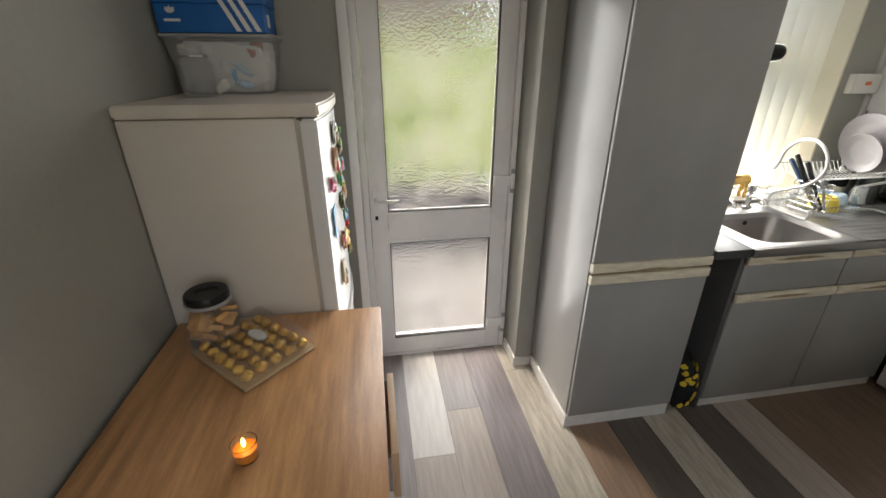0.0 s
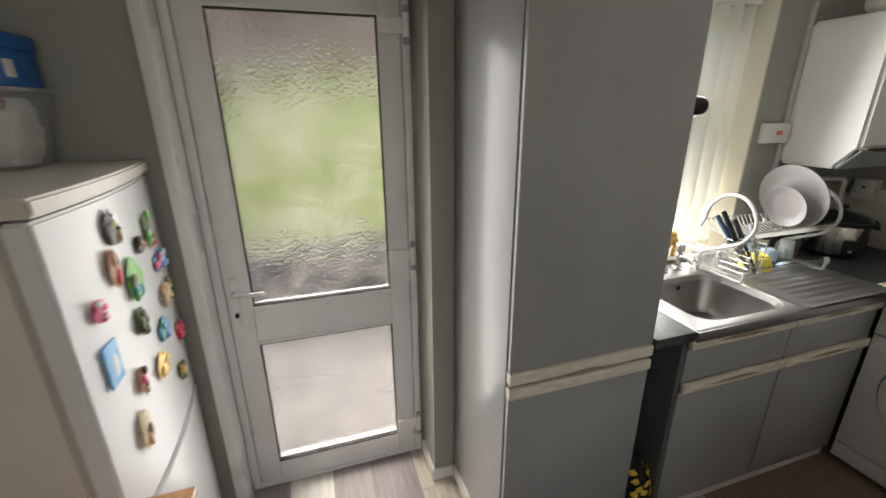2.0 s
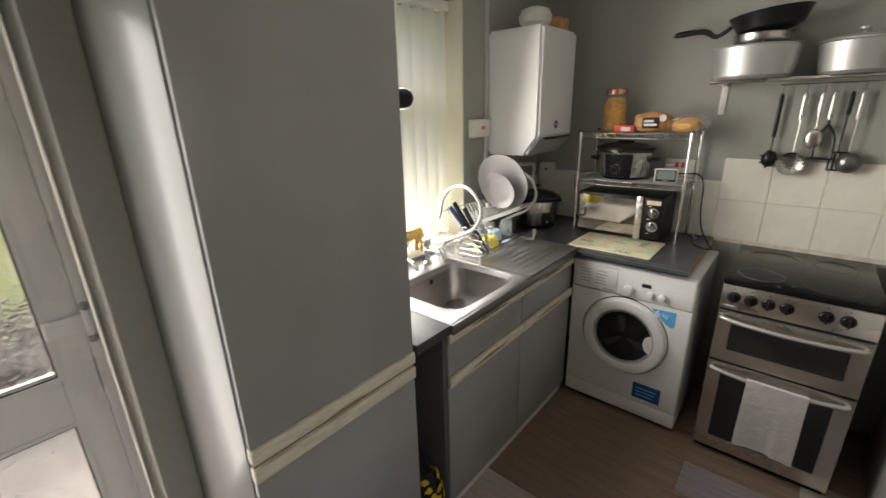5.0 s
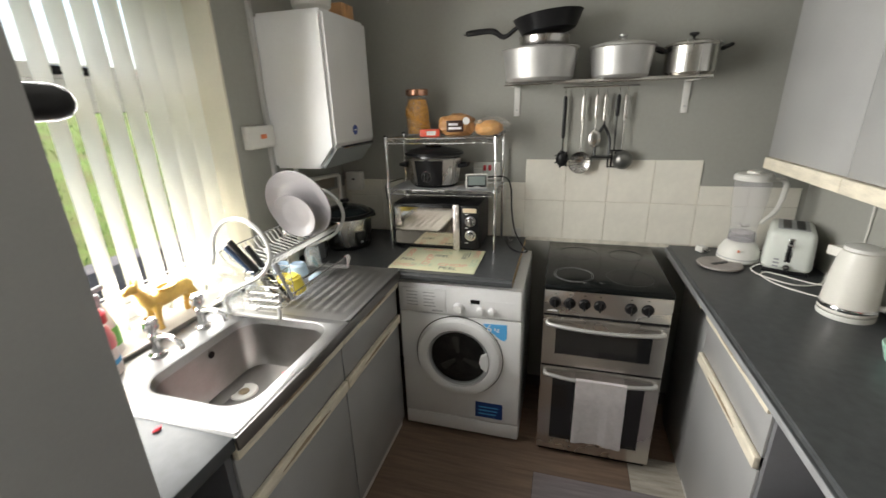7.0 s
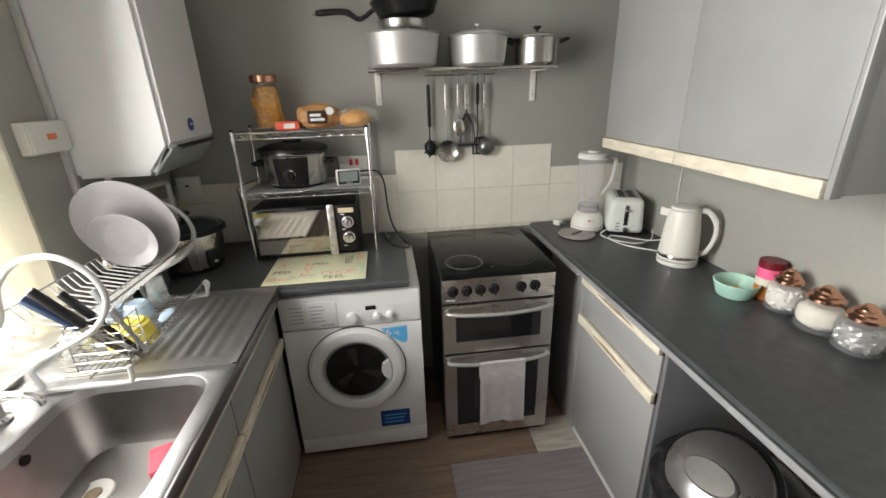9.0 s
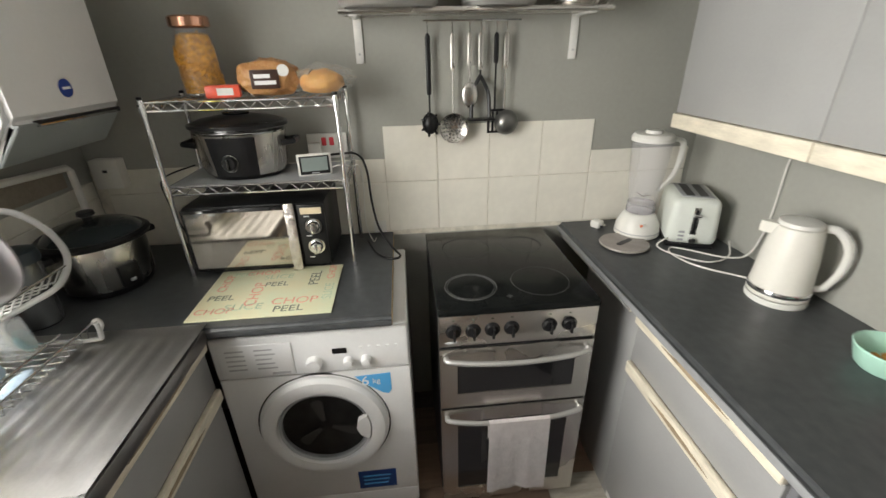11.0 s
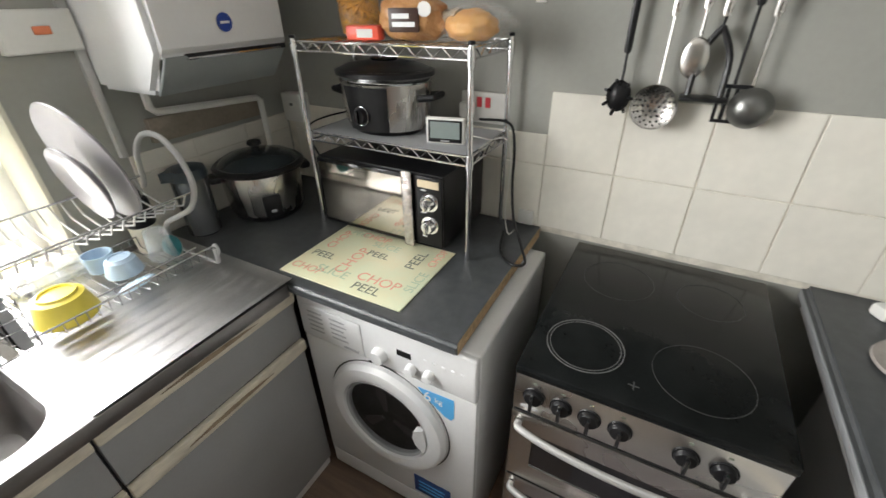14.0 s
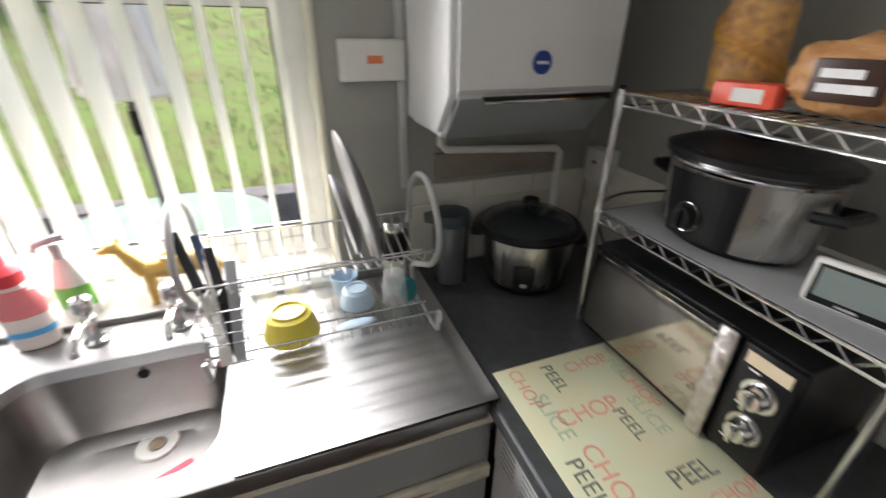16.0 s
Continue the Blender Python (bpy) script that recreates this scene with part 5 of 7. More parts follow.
DT = 0.81
cj = thing("biscuit_jar", "clear jar of biscuits with a black lid on the desk", "jar", pose(-0.362, 1.345, DT) @ Matrix.Diagonal((1.12, 1.12, 1.1, 1)))
part("jar_body", lathe([(0, 0), (0.062, 0), (0.07, 0.01), (0.07, 0.085), (0.05, 0.115), (0.05, 0.125), (0.047, 0.125), (0.047, 0.114), (0.066, 0.083), (0.066, 0.012), (0, 0.006)], 28), THIN_PLASTIC, cj)
for k in range(20):
    a = k * 2.4
    q = part("biscuit", box(-0.024, 0.024, -0.018, 0.018, -0.007, 0.007, 0.003), COOKIE, cj)
    q.matrix_basis = pose(0.038 * math.cos(a), 0.038 * math.sin(a), 0.020 + 0.0038 * k, rs.uniform(-50, 50), rs.uniform(-50, 50), math.degrees(a))
part("lid", lathe([(0.046, 0.122), (0.054, 0.124), (0.056, 0.148), (0.052, 0.155), (0.03, 0.155), (0.028, 0.150), (0, 0.150)], 28), BLACK, cj, "black screw lid")
part("lid_band", lathe([(0.0545, 0.122), (0.0575, 0.124), (0.0575, 0.132), (0.0545, 0.133)], 28), PLASTIC_G, cj)

cb = thing("chocolate_box", "clear box of gold-foil chocolates on the desk", "chocolates", pose(-0.232, 1.255, DT, 0, 0, -44))
part("tray", box(-0.138, 0.138, -0.115, 0.115, 0, 0.010, 0.003), mat("gold_card_tray", (0.62, 0.46, 0.25), 0.35, metal=0.3), cb)
ch0 = None
for i in range(6):
    for j in range(5):
        c = part("chocolate", blob(0.018, 0.018, 0.016, (0, 0, 0), 0.28, 5, 2, i * 5 + j), GOLDFOIL, cb) if (i + j) % 3 == 0 or ch0 is None else new("chocolate", ch0.data)
        ch0 = ch0 or c
        c.parent = cb
        c.matrix_basis = pose(-0.108 + 0.0435 * i, -0.088 + 0.044 * j, 0.026, 0, 0, 47 * (i * 5 + j))
part("clear_lid", tray(0.140, 0.117, 0.140, 0.117, 0.048, 0.0015, 0.006), THIN_PLASTIC, cb)
part("clear_lid_top", box(-0.140, 0.140, -0.117, 0.117, 0.0485, 0.050), THIN_PLASTIC, cb)
part("oval_label", lathe([(0, 0.0505), (0.038, 0.0505), (0.038, 0.0515), (0, 0.0515)], 28, sx=1.0, sy=0.5, at=(0.0, 0.02, 0)), PAPER, cb, "white oval label")

cd = thing("tealight_candle", "lit orange candle in a small glass on the desk", "candle", pose(-0.158, 0.872, DT))
part("glass_cup", lathe([(0, 0), (0.022, 0), (0.024, 0.003), (0.028, 0.046), (0.026, 0.046), (0.0225, 0.005), (0, 0.004)], 24), GLASS, cd)
part("wax", lathe([(0, 0.005), (0.022, 0.005), (0.0245, 0.030), (0.02, 0.029), (0, 0.028)], 24), WAX, cd, "glowing orange wax")
part("wick", rod(0.0008, 0.028, 0.036, 6), BLACK, cd)
part("flame", lathe([(0, 0.034), (0.003, 0.038), (0.0038, 0.043), (0.002, 0.052), (0, 0.060)], 10), FLAME, cd, "small yellow flame")

# flowered bag in the gap beside the larder
bag = thing("fabric_bag", "black fabric bag with yellow flowers on the floor", "bag", pose(1.595, 1.60, 0.0))
bgm = blob(0.07, 0.10, 0.16, (0, 0, 0.150), 0.25, 2.5, 3, 5)
for v in bgm.verts:
    v.co.z = max(v.co.z, 0.002)
part("bag_body", bgm, mat("black_fabric", (0.015, 0.015, 0.017), 0.9, var=0.3, scale=40, bump=0.2), bag)
for k in range(26):
    a, z = rs.uniform(2.8, 6.6), rs.uniform(0.03, 0.27)
    r = math.sqrt(max(0.05, 1 - ((z - 0.15) / 0.16) ** 2))
    q = part("flower", blob(0.015, 0.015, 0.004, (0, 0, 0), 0.6, 4, 2, k), mat("yellow_print", (0.75, 0.55, 0.05), 0.8) if k == 0 else bag.children[1].data.materials[0], bag)
    q.matrix_basis = pose(0.074 * r * math.cos(a), 0.104 * r * math.sin(a), z) @ Vector((math.cos(a), math.sin(a), 0)).to_track_quat("Z", "Y").to_matrix().to_4x4()

# ---- round the sink ----
cat = thing("animal_planter", "gold painted animal figurine planter on the window sill", "figurine", pose(2.078, 2.105, WZ0, 0, 0, 3) @ Matrix.Diagonal((1.12, 1.12, 1.12, 1)))
bm = bmesh.new()
tube([(-0.055, 0, 0.085), (0.0, 0, 0.088), (0.06, 0, 0.092), (0.09, 0, 0.085)], [0.022, 0.026, 0.027, 0.026, 0.027, 0.020], 12, bm, curve=4)
tube([(-0.052, 0, 0.085), (-0.075, 0, 0.12), (-0.088, 0, 0.142)], [0.020, 0.017, 0.014, 0.013], 10, bm, curve=4)
blob(0.021, 0.015, 0.015, (-0.098, 0, 0.150), 0.1, 2, 2, 1, bm)
blob(0.012, 0.009, 0.008, (-0.118, 0, 0.146), 0.1, 2, 2, 2, bm)
for sy in (-1, 1):
    tube([(-0.088, 0.009 * sy, 0.158), (-0.084, 0.011 * sy, 0.176)], [0.006, 0.002], 6, bm)
    tube([(-0.045, 0.013 * sy, 0.085), (-0.05, 0.015 * sy, 0.04), (-0.05, 0.015 * sy, 0.002)], [0.013, 0.009, 0.0075, 0.009], 8, bm, curve=3)
    tube([(0.075, 0.013 * sy, 0.085), (0.088, 0.015 * sy, 0.05), (0.080, 0.015 * sy, 0.02), (0.084, 0.015 * sy, 0.002)], [0.016, 0.011, 0.008, 0.009], 8, bm, curve=3)
tube([(0.092, 0, 0.090), (0.108, 0, 0.06), (0.106, 0, 0.03), (0.112, 0, 0.012)], [0.006, 0.0045], 8, bm, curve=3)
lathe([(0.022, 0.098), (0.026, 0.118), (0.022, 0.118), (0.018, 0.10)], 16, bm, (0.01, 0, 0), sx=1.25)
part("figure", bm, GOLD, cat)


def bottle(name, label, m, prof, body, cap_prof, cap, sx=1.0, sy=0.6):
    t = thing(name, label, "bottle", m)
    part("bottle_body", lathe(prof, 24, sx=sx, sy=sy), body, t)
    part("cap", lathe(cap_prof, 16), cap, t)
    return t


t = bottle("dish_soap_bottle", "pink washing-up liquid bottle by the sink", pose(1.79, 2.022, 0.906, 0, 0, 10), [(0, 0), (0.042, 0), (0.046, 0.01), (0.043, 0.07), (0.046, 0.11), (0.036, 0.145), (0.018, 0.165), (0, 0.165)], mat("pale_pink_bottle", (0.84, 0.74, 0.70), 0.3, var=0.06), [(0.018, 0.160), (0.034, 0.168), (0.036, 0.195), (0.026, 0.205), (0.016, 0.212), (0.014, 0.235), (0, 0.238)], RED)
part("front_label", lathe([(0.0464, 0.085), (0.0470, 0.11), (0.038, 0.142), (0.030, 0.152)], 24, sx=1.0, sy=0.62), SOAP, t, "red upper label")
part("blue_badge", lathe([(0.0458, 0.035), (0.0450, 0.05)], 24, sx=1.0, sy=0.62), BLUE_L, t, "blue printed badge")
t = bottle("spray_bottle", "green and white spray bottle on the sill", pose(1.86, 2.10, WZ0), [(0, 0), (0.038, 0), (0.04, 0.01), (0.036, 0.10), (0.022, 0.15), (0.012, 0.165), (0, 0.165)], PLASTIC_W, [(0.013, 0.163), (0.015, 0.19), (0.012, 0.2), (0, 0.2)], PLASTIC_G)
part("trigger", tube([(0.03, 0, 0.215), (0, 0, 0.212), (-0.035, 0, 0.200), (-0.04, 0, 0.185)], 0.009, 8), PLASTIC_G, t, "grey trigger head")
part("front_label", lathe([(0.0405, 0.03), (0.0385, 0.09)], 24, sx=1.0, sy=0.62), GREENP, t, "green label")
solo("sponge", box(-0.045, 0.045, -0.027, 0.027, 0, 0.030, 0.005), PINKRED, "coral red sponge in the sink", "sponge", pose(2.085, 1.665, 0.7195, 0, 0, 25))
solo("red_pepper_scrap", blob(0.012, 0.008, 0.004, (0, 0, 0.004), 0.3, 3, 2, 2), RED, "small red scrap on the worktop", "scrap", pose(1.66, 1.70, 0.9))
mug = thing("glass_mug", "upturned clear glass mug behind the sink", "mug", pose(2.21, 1.955, 0.908))
part("mug_body", lathe([(0.038, 0), (0.040, 0.002), (0.036, 0.085), (0.030, 0.092), (0, 0.092), (0, 0.086), (0.032, 0.084), (0.036, 0.002)], 24), TUMBLER, mug)
part("mug_base", lathe([(0, 0.0925), (0.03, 0.0925), (0.03, 0.0945), (0, 0.0945)], 20), mat("cream_base", (0.72, 0.62, 0.46), 0.5), mug)

# ---- dish rack ----
WIRE = mat("chrome_wire", (0.55, 0.55, 0.56), 0.22, metal=1.0, var=0.05, bump=0.0)
LOOP = mat("grey_coated_tube", (0.46, 0.46, 0.45), 0.4, var=0.05)
KX0, KX1, KY0, KY1 = 2.185, 2.69, 1.735, 2.03
dr_ = thing("dish_rack", "two-tier wire dish rack with grey tube ends on the drainer", "dish rack", pose(KX0, KY0, 0.906))
KW, KD = KX1 - KX0, KY1 - KY0
for x in (0.0, KW):
    part("end_loop", tube([(x, 0.215, 0.016), (x, 0.222, 0.06), (x, 0.20, 0.092), (x, 0.13, 0.128), (x, 0.045, 0.175), (x, 0.0, 0.245),
                                (x, 0.015, 0.315), (x, 0.075, 0.365), (x, 0.155, 0.36), (x, 0.215, 0.305), (x, 0.235, 0.23), (x, 0.25, 0.20)], 0.0075, 10, curve=5), LOOP, dr_, "grey curved end tube")
    part("foot_tube", tube([(x, 0.0, 0.058), (x, 0.002, 0.022), (x, 0.018, 0.008), (x, 0.12, 0.0075), (x, KD - 0.07, 0.0075), (x, KD - 0.03, 0.012)], 0.0065, 10, curve=4), LOOP, dr_, "grey foot tube")
for y, z in ((0.01, 0.06), (KD - 0.03, 0.06), (0.005, 0.23), (0.235, 0.235), (0.12, 0.175), (0.10, 0.03)):
    part("long_wire", tube([(0, y, z), (KW, y, z)], 0.0026, 6), WIRE, dr_)
for k in range(1, 20):
    x = KW * k / 20
    part("upper_wire", tube([(x, 0.005, 0.23), (x, 0.03, 0.195), (x, 0.12, 0.172), (x, 0.21, 0.195), (x, 0.235, 0.235)], 0.0024, 5), LOOP, dr_)
for k in range(1, 22):
    x = KW * k / 22
    part("lower_wire", tube([(x, 0.01, 0.06), (x, 0.015, 0.028), (x, 0.10, 0.024), (x, KD - 0.035, 0.028), (x, KD - 0.03, 0.06)], 0.0015, 5), WIRE, dr_)
part("scroll_end", tube([(KW, 0.0, 0.03), (KW + 0.004, -0.008, 0.05), (KW + 0.004, -0.002, 0.066), (KW + 0.004, 0.01, 0.06), (KW + 0.004, 0.006, 0.05)], 0.0045, 8, curve=4), LOOP, dr_)

cu = thing("cutlery_basket", "wire cutlery basket hooked on the dish rack", "basket", pose(2.237, 1.80, 0.945))
for k in range(6):
    z = 0.005 + 0.026 * k
    part("basket_wire", tube([(-0.04, -0.065, z), (0.04, -0.065, z), (0.04, 0.065, z), (-0.04, 0.065, z)], 0.0017, 5, closed=True), WIRE, cu)
for x, y in ((-0.04, -0.065), (0.04, -0.065), (0.04, 0.065), (-0.04, 0.065), (0.0, -0.065), (0, 0.065)):
    part("basket_post", tube([(x, y, 0.004), (x, y, 0.137)], 0.0017, 5), WIRE, cu)
for y in np.linspace(-0.045, 0.045, 7):
    part("basket_floor_wire", tube([(-0.04, y, 0.005), (0.04, y, 0.005)], 0.0015, 5), WIRE, cu)
part("basket_hook", tube([(0.04, 0, 0.12), (0.055, 0, 0.125), (0.062, 0, 0.09)], 0.002, 5), WIRE, cu)


def knife(label, x, y, lean, tilt, blade, hm, length=0.23):
    length += 0.04
    t = thing("knife", label, "knife", pose(2.243 + x, 1.738 + y * 0.6, 0.960, tilt - 34, lean, 8), "cutlery in the basket")
    part("blade", prism([(-0.011, 0.0), (0.009, 0.0), (0.009, length * 0.5), (-0.011, length * 0.5), (-0.013, 0.02)], 0.0016, m=pose(0, 0, 0, 90)), blade, t)
    part("handle", box(-0.011, 0.011, -0.008, 0.006, length * 0.5, length, 0.004), hm, t)


knife("black-handled kitchen knife standing in the basket", -0.01, 0.02, -12, 6, STEEL, BLACK, 0.24)
knife("blue-handled kitchen knife standing in the basket", 0.0, 0.035, -8, -4, STEEL, mat("navy_handle", (0.02, 0.045, 0.10), 0.4), 0.23)
knife("grey spatula standing in the basket", 0.012, -0.02, 6, 10, PLASTIC_G, PLASTIC_G, 0.17)
knife("steel spoon handle standing in the basket", -0.015, -0.03, 3, -8, STEEL, STEEL, 0.19)
knife("black spatula standing in the basket", 0.01, 0.0, -4, 3, BLACK, BLACK, 0.20)


def plate(name, label, m, r):
    prof = [(0, 0), (r * 0.62, 0), (r * 0.72, 0.004), (r * 0.97, 0.016), (r, 0.020), (r * 0.985, 0.023), (r * 0.95, 0.021), (r * 0.70, 0.009), (r * 0.6, 0.006), (0, 0.006)]
    return solo(name, lathe(prof, 48), PLATE, label, "plate", m, "plates in the rack")


plate("dinner_plate", "large grey stoneware dinner plate upright in the rack", pose(2.556, 1.850, 1.246, 0, -102, 1), 0.149)
plate("side_plate", "small grey stoneware side plate upright in the rack", pose(2.526, 1.853, 1.206, 0, -102, 1), 0.095)


def cup(name, label, m, prof, material, cat="cup"):
    return solo(name, lathe(prof, 28), material, label, cat, m)


cup("yellow_bowl", "upturned yellow plastic bowl in the dish rack", pose(2.355, 1.815, 0.938), [(0.062, 0), (0.064, 0.004), (0.050, 0.056), (0.040, 0.06), (0.038, 0.066), (0.034, 0.066), (0.034, 0.061), (0, 0.061), (0, 0.056), (0.044, 0.05), (0.059, 0.002)], YELLOW, "bowl")
cup("blue_cup", "upturned pale blue plastic tub in the dish rack", pose(2.52, 1.885, 0.938), [(0.043, 0), (0.045, 0.003), (0.036, 0.042), (0.030, 0.046), (0.028, 0.050), (0.024, 0.05), (0.024, 0.046), (0, 0.046), (0, 0.041), (0.032, 0.038), (0.041, 0.002)], BABYBLUE)
cup("blue_tub", "small pale blue plastic tub in the dish rack", pose(2.50, 1.955, 0.938), [(0, 0), (0.03, 0), (0.036, 0.05), (0.033, 0.05), (0.028, 0.004), (0, 0.004)], BABYBLUE)
cup("drinking_glass", "upturned clear drinking glass in the dish rack", pose(2.615, 1.865, 0.938), [(0.034, 0), (0.036, 0.002), (0.028, 0.088), (0, 0.092), (0, 0.084), (0.025, 0.082), (0.032, 0.002)], TUMBLER, "glass")
for k, (x, y) in enumerate(((2.30, 1.93), (2.375, 1.94), (2.44, 1.96))):
    tag_ = cup("drinking_glass", "upturned clear drinking glass in the dish rack", pose(x, y, 0.938), [(0.032, 0), (0.034, 0.002), (0.028, 0.070), (0, 0.074), (0, 0.066), (0.025, 0.064), (0.030, 0.002)], TUMBLER, "glass")
solo("teal_lid", lathe([(0, 0), (0.03, 0), (0.034, 0.006), (0.03, 0.012), (0, 0.012)], 24), TEAL, "teal plastic lid in the dish rack", "lid", pose(2.655, 1.895, 0.945, 70, 0, 30))
solo("pale_spoon_rest", blob(0.05, 0.02, 0.006, (0, 0, 0.006), 0.05, 2, 2, 3), BABYBLUE, "pale blue plastic spatula in the dish rack", "utensil", pose(2.50, 1.79, 0.938, 0, 0, 8))
tm = thing("travel_tumbler", "steel and black travel tumbler behind the dish rack", "tumbler", pose(2.655, 2.012, 0.906))
part("tumbler_base", lathe([(0, 0), (0.032, 0), (0.034, 0.004), (0.037, 0.085), (0, 0.085)], 24), CREAM_WALL, tm)
part("tumbler_sleeve", lathe([(0.0375, 0.085), (0.040, 0.09), (0.041, 0.155), (0.038, 0.165), (0, 0.166)], 24), BLACK, tm)
part("tumbler_lid", lathe([(0.03, 0.166), (0.03, 0.19), (0.026, 0.196), (0, 0.197)], 20), CHROME, tm)

# ---- corner appliances ----
jg = thing("filter_jug", "smoky grey steel jug with slate blue lid on the worktop", "jug", pose(2.815, 1.975, 0.9))
part("jug_body", lathe([(0, 0), (0.045, 0), (0.05, 0.006), (0.053, 0.19), (0.05, 0.19), (0.046, 0.01), (0, 0.008)], 28), mat("smoky_steel", (0.20, 0.21, 0.22), 0.22, metal=0.7), jg)
part("jug_lid", lathe([(0.056, 0.19), (0.058, 0.20), (0.054, 0.222), (0.03, 0.23), (0, 0.23)], 28), mat("slate_plastic", (0.04, 0.055, 0.068), 0.4), jg, "slate blue lid")
part("jug_spout", prism([(-0.02, 0), (0.02, 0), (0.0, 0.035)], 0.03, m=pose(-0.045, 0, 0.195, 0, 0, 75)), jg.children[1].data.materials[0], jg)
part("jug_handle", tube([(0.03, 0.045, 0.18), (0.04, 0.085, 0.165), (0.042, 0.09, 0.08), (0.032, 0.05, 0.04)], 0.009, 8, curve=4), jg.children[1].data.materials[0], jg)

rc = thing("rice_cooker", "steel and black rice cooker with glass lid on the worktop", "rice cooker", pose(3.035, 1.915, 0.9, 0, 0, -32) @ Matrix.Diagonal((1.10, 1.10, 1.1, 1)))
part("base", lathe([(0, 0), (0.10, 0), (0.108, 0.008), (0.112, 0.02), (0, 0.02)], 36), BLACK, rc)
part("shell", lathe([(0.110, 0.0205), (0.116, 0.03), (0.120, 0.145), (0.118, 0.152)], 36), STEEL, rc, "brushed steel shell")
part("rim", lathe([(0.119, 0.150), (0.136, 0.154), (0.138, 0.164), (0.128, 0.172), (0.11, 0.170)], 36), BLACK, rc)
part("lid", lathe([(0.120, 0.171), (0.10, 0.188), (0.05, 0.202), (0, 0.206)], 36), mat("dark_glass_lid", (0.025, 0.032, 0.036), 0.16), rc, "dark glass lid")
part("lid_knob", lathe([(0, 0.205), (0.012, 0.205), (0.012, 0.215), (0.022, 0.222), (0.02, 0.232), (0, 0.234)], 16), BLACK, rc)
part("control_pad", box(-0.027, 0.027, -0.129, -0.110, 0.026, 0.094, 0.006), BLACK, rc)
part("switch_lever", box(-0.008, 0.008, -0.132, -0.1275, 0.04, 0.05, 0.002), PLASTIC_G, rc)
for sx in (-1, 1):
    part("side_handle", box(sx * 0.118, sx * 0.152, -0.03, 0.03, 0.125, 0.145, 0.006), BLACK, rc)

SZ1, SZ2 = 0.9 + 0.3147, 0.9 + 0.5677
sc = thing("slow_cooker", "steel and black oval slow cooker on the wire rack", "slow cooker", pose(3.185, 1.455, SZ1, 0, 0, -90) @ Matrix.Diagonal((1, 1, 1.1, 1)))
part("feet_ring", lathe([(0, 0), (0.10, 0), (0.11, 0.012), (0, 0.012)], 36, sx=1.1, sy=0.86), BLACK, sc)
part("shell", lathe([(0.110, 0.0125), (0.118, 0.03), (0.124, 0.115), (0.126, 0.130)], 48, sx=1.15, sy=0.9), STEEL, sc, "brushed steel shell")
part("silver_rim", lathe([(0.1265, 0.1305), (0.130, 0.135), (0.126, 0.140)], 48, sx=1.15, sy=0.9), CHROME, sc)
part("crock_rim", lathe([(0.126, 0.1405), (0.136, 0.146), (0.136, 0.156), (0.125, 0.16)], 48, sx=1.15, sy=0.9), BLACK, sc)
part("lid", lathe([(0.124, 0.1605), (0.10, 0.170), (0.05, 0.178), (0, 0.180)], 48, sx=1.15, sy=0.9), BLACK, sc, "black lid")
part("lid_knob", lathe([(0, 0.178), (0.03, 0.178), (0.034, 0.184), (0.028, 0.187), (0, 0.188)], 18, sx=1.3), BLACKGLOSS, sc)
cp = bmesh.new()
n = 10
for i in range(n):
    a0, a1 = radians(-118 + 58 * i / n), radians(-118 + 58 * (i + 1) / n)
    q = []
    for a, z, e in ((a0, 0.014, 0.113), (a1, 0.014, 0.113), (a1, 0.126, 0.1275), (a0, 0.126, 0.1275)):
        q.append(cp.verts.new(((e + 0.005) * 1.15 * math.cos(a), (e + 0.005) * 0.9 * math.sin(a), z)))
    cp.faces.new(q)
part("control_panel", cp, BLACK, sc, "black control panel")
part("dial", lathe([(0, -0.02), (0.018, -0.02), (0.021, -0.012), (0.021, 0), (0.024, 0.002)], 24, at=(-0.008, -0.113, 0.055), axis="y"), BLACK, sc, "black rotary dial")
part("dial_ring", tube([(-0.008 + 0.024 * math.cos(a), -0.118, 0.055 + 0.024 * math.sin(a)) for a in np.linspace(0, 6.283, 25)[:-1]], 0.0012, 5, closed=True), CHROME, sc)
part("dial_grip", box(-0.011, -0.005, -0.143, -0.131, 0.039, 0.071, 0.002), BLACKGLOSS, sc)
for sx in (-1, 1):
    part("side_handle", tube([(sx * 0.135, -0.035, 0.095), (sx * 0.175, -0.03, 0.10), (sx * 0.175, 0.03, 0.10), (sx * 0.135, 0.035, 0.095)], 0.009, 8), BLACK, sc)
th = thing("energy_display", "white and grey smart meter display on the wire rack", "display", pose(3.112, 1.215, SZ1, 0, 0, -78) @ Matrix.Diagonal((0.88, 0.88, 0.88, 1)))
part("casing", box(-0.062, 0.062, -0.006, 0.014, 0.002, 0.083, 0.007, 3), PLASTIC_W, th)
part("bezel", box(-0.054, 0.054, -0.0075, -0.0055, 0.008, 0.076, 0.002), BLACK, th)
part("screen", box(-0.047, 0.047, -0.0085, -0.0072, 0.020, 0.071), DISPLAY, th, "grey display screen")
part("logo_bar", box(-0.014, 0.014, -0.0083, -0.0072, 0.011, 0.015), GREY_INK, th)
part("stand", box(-0.02, 0.02, 0.013, 0.05, 0.0, 0.006), PLASTIC_W, th)
part("feet", box(-0.06, 0.06, -0.004, 0.012, 0.0, 0.0025), PLASTIC_G, th)

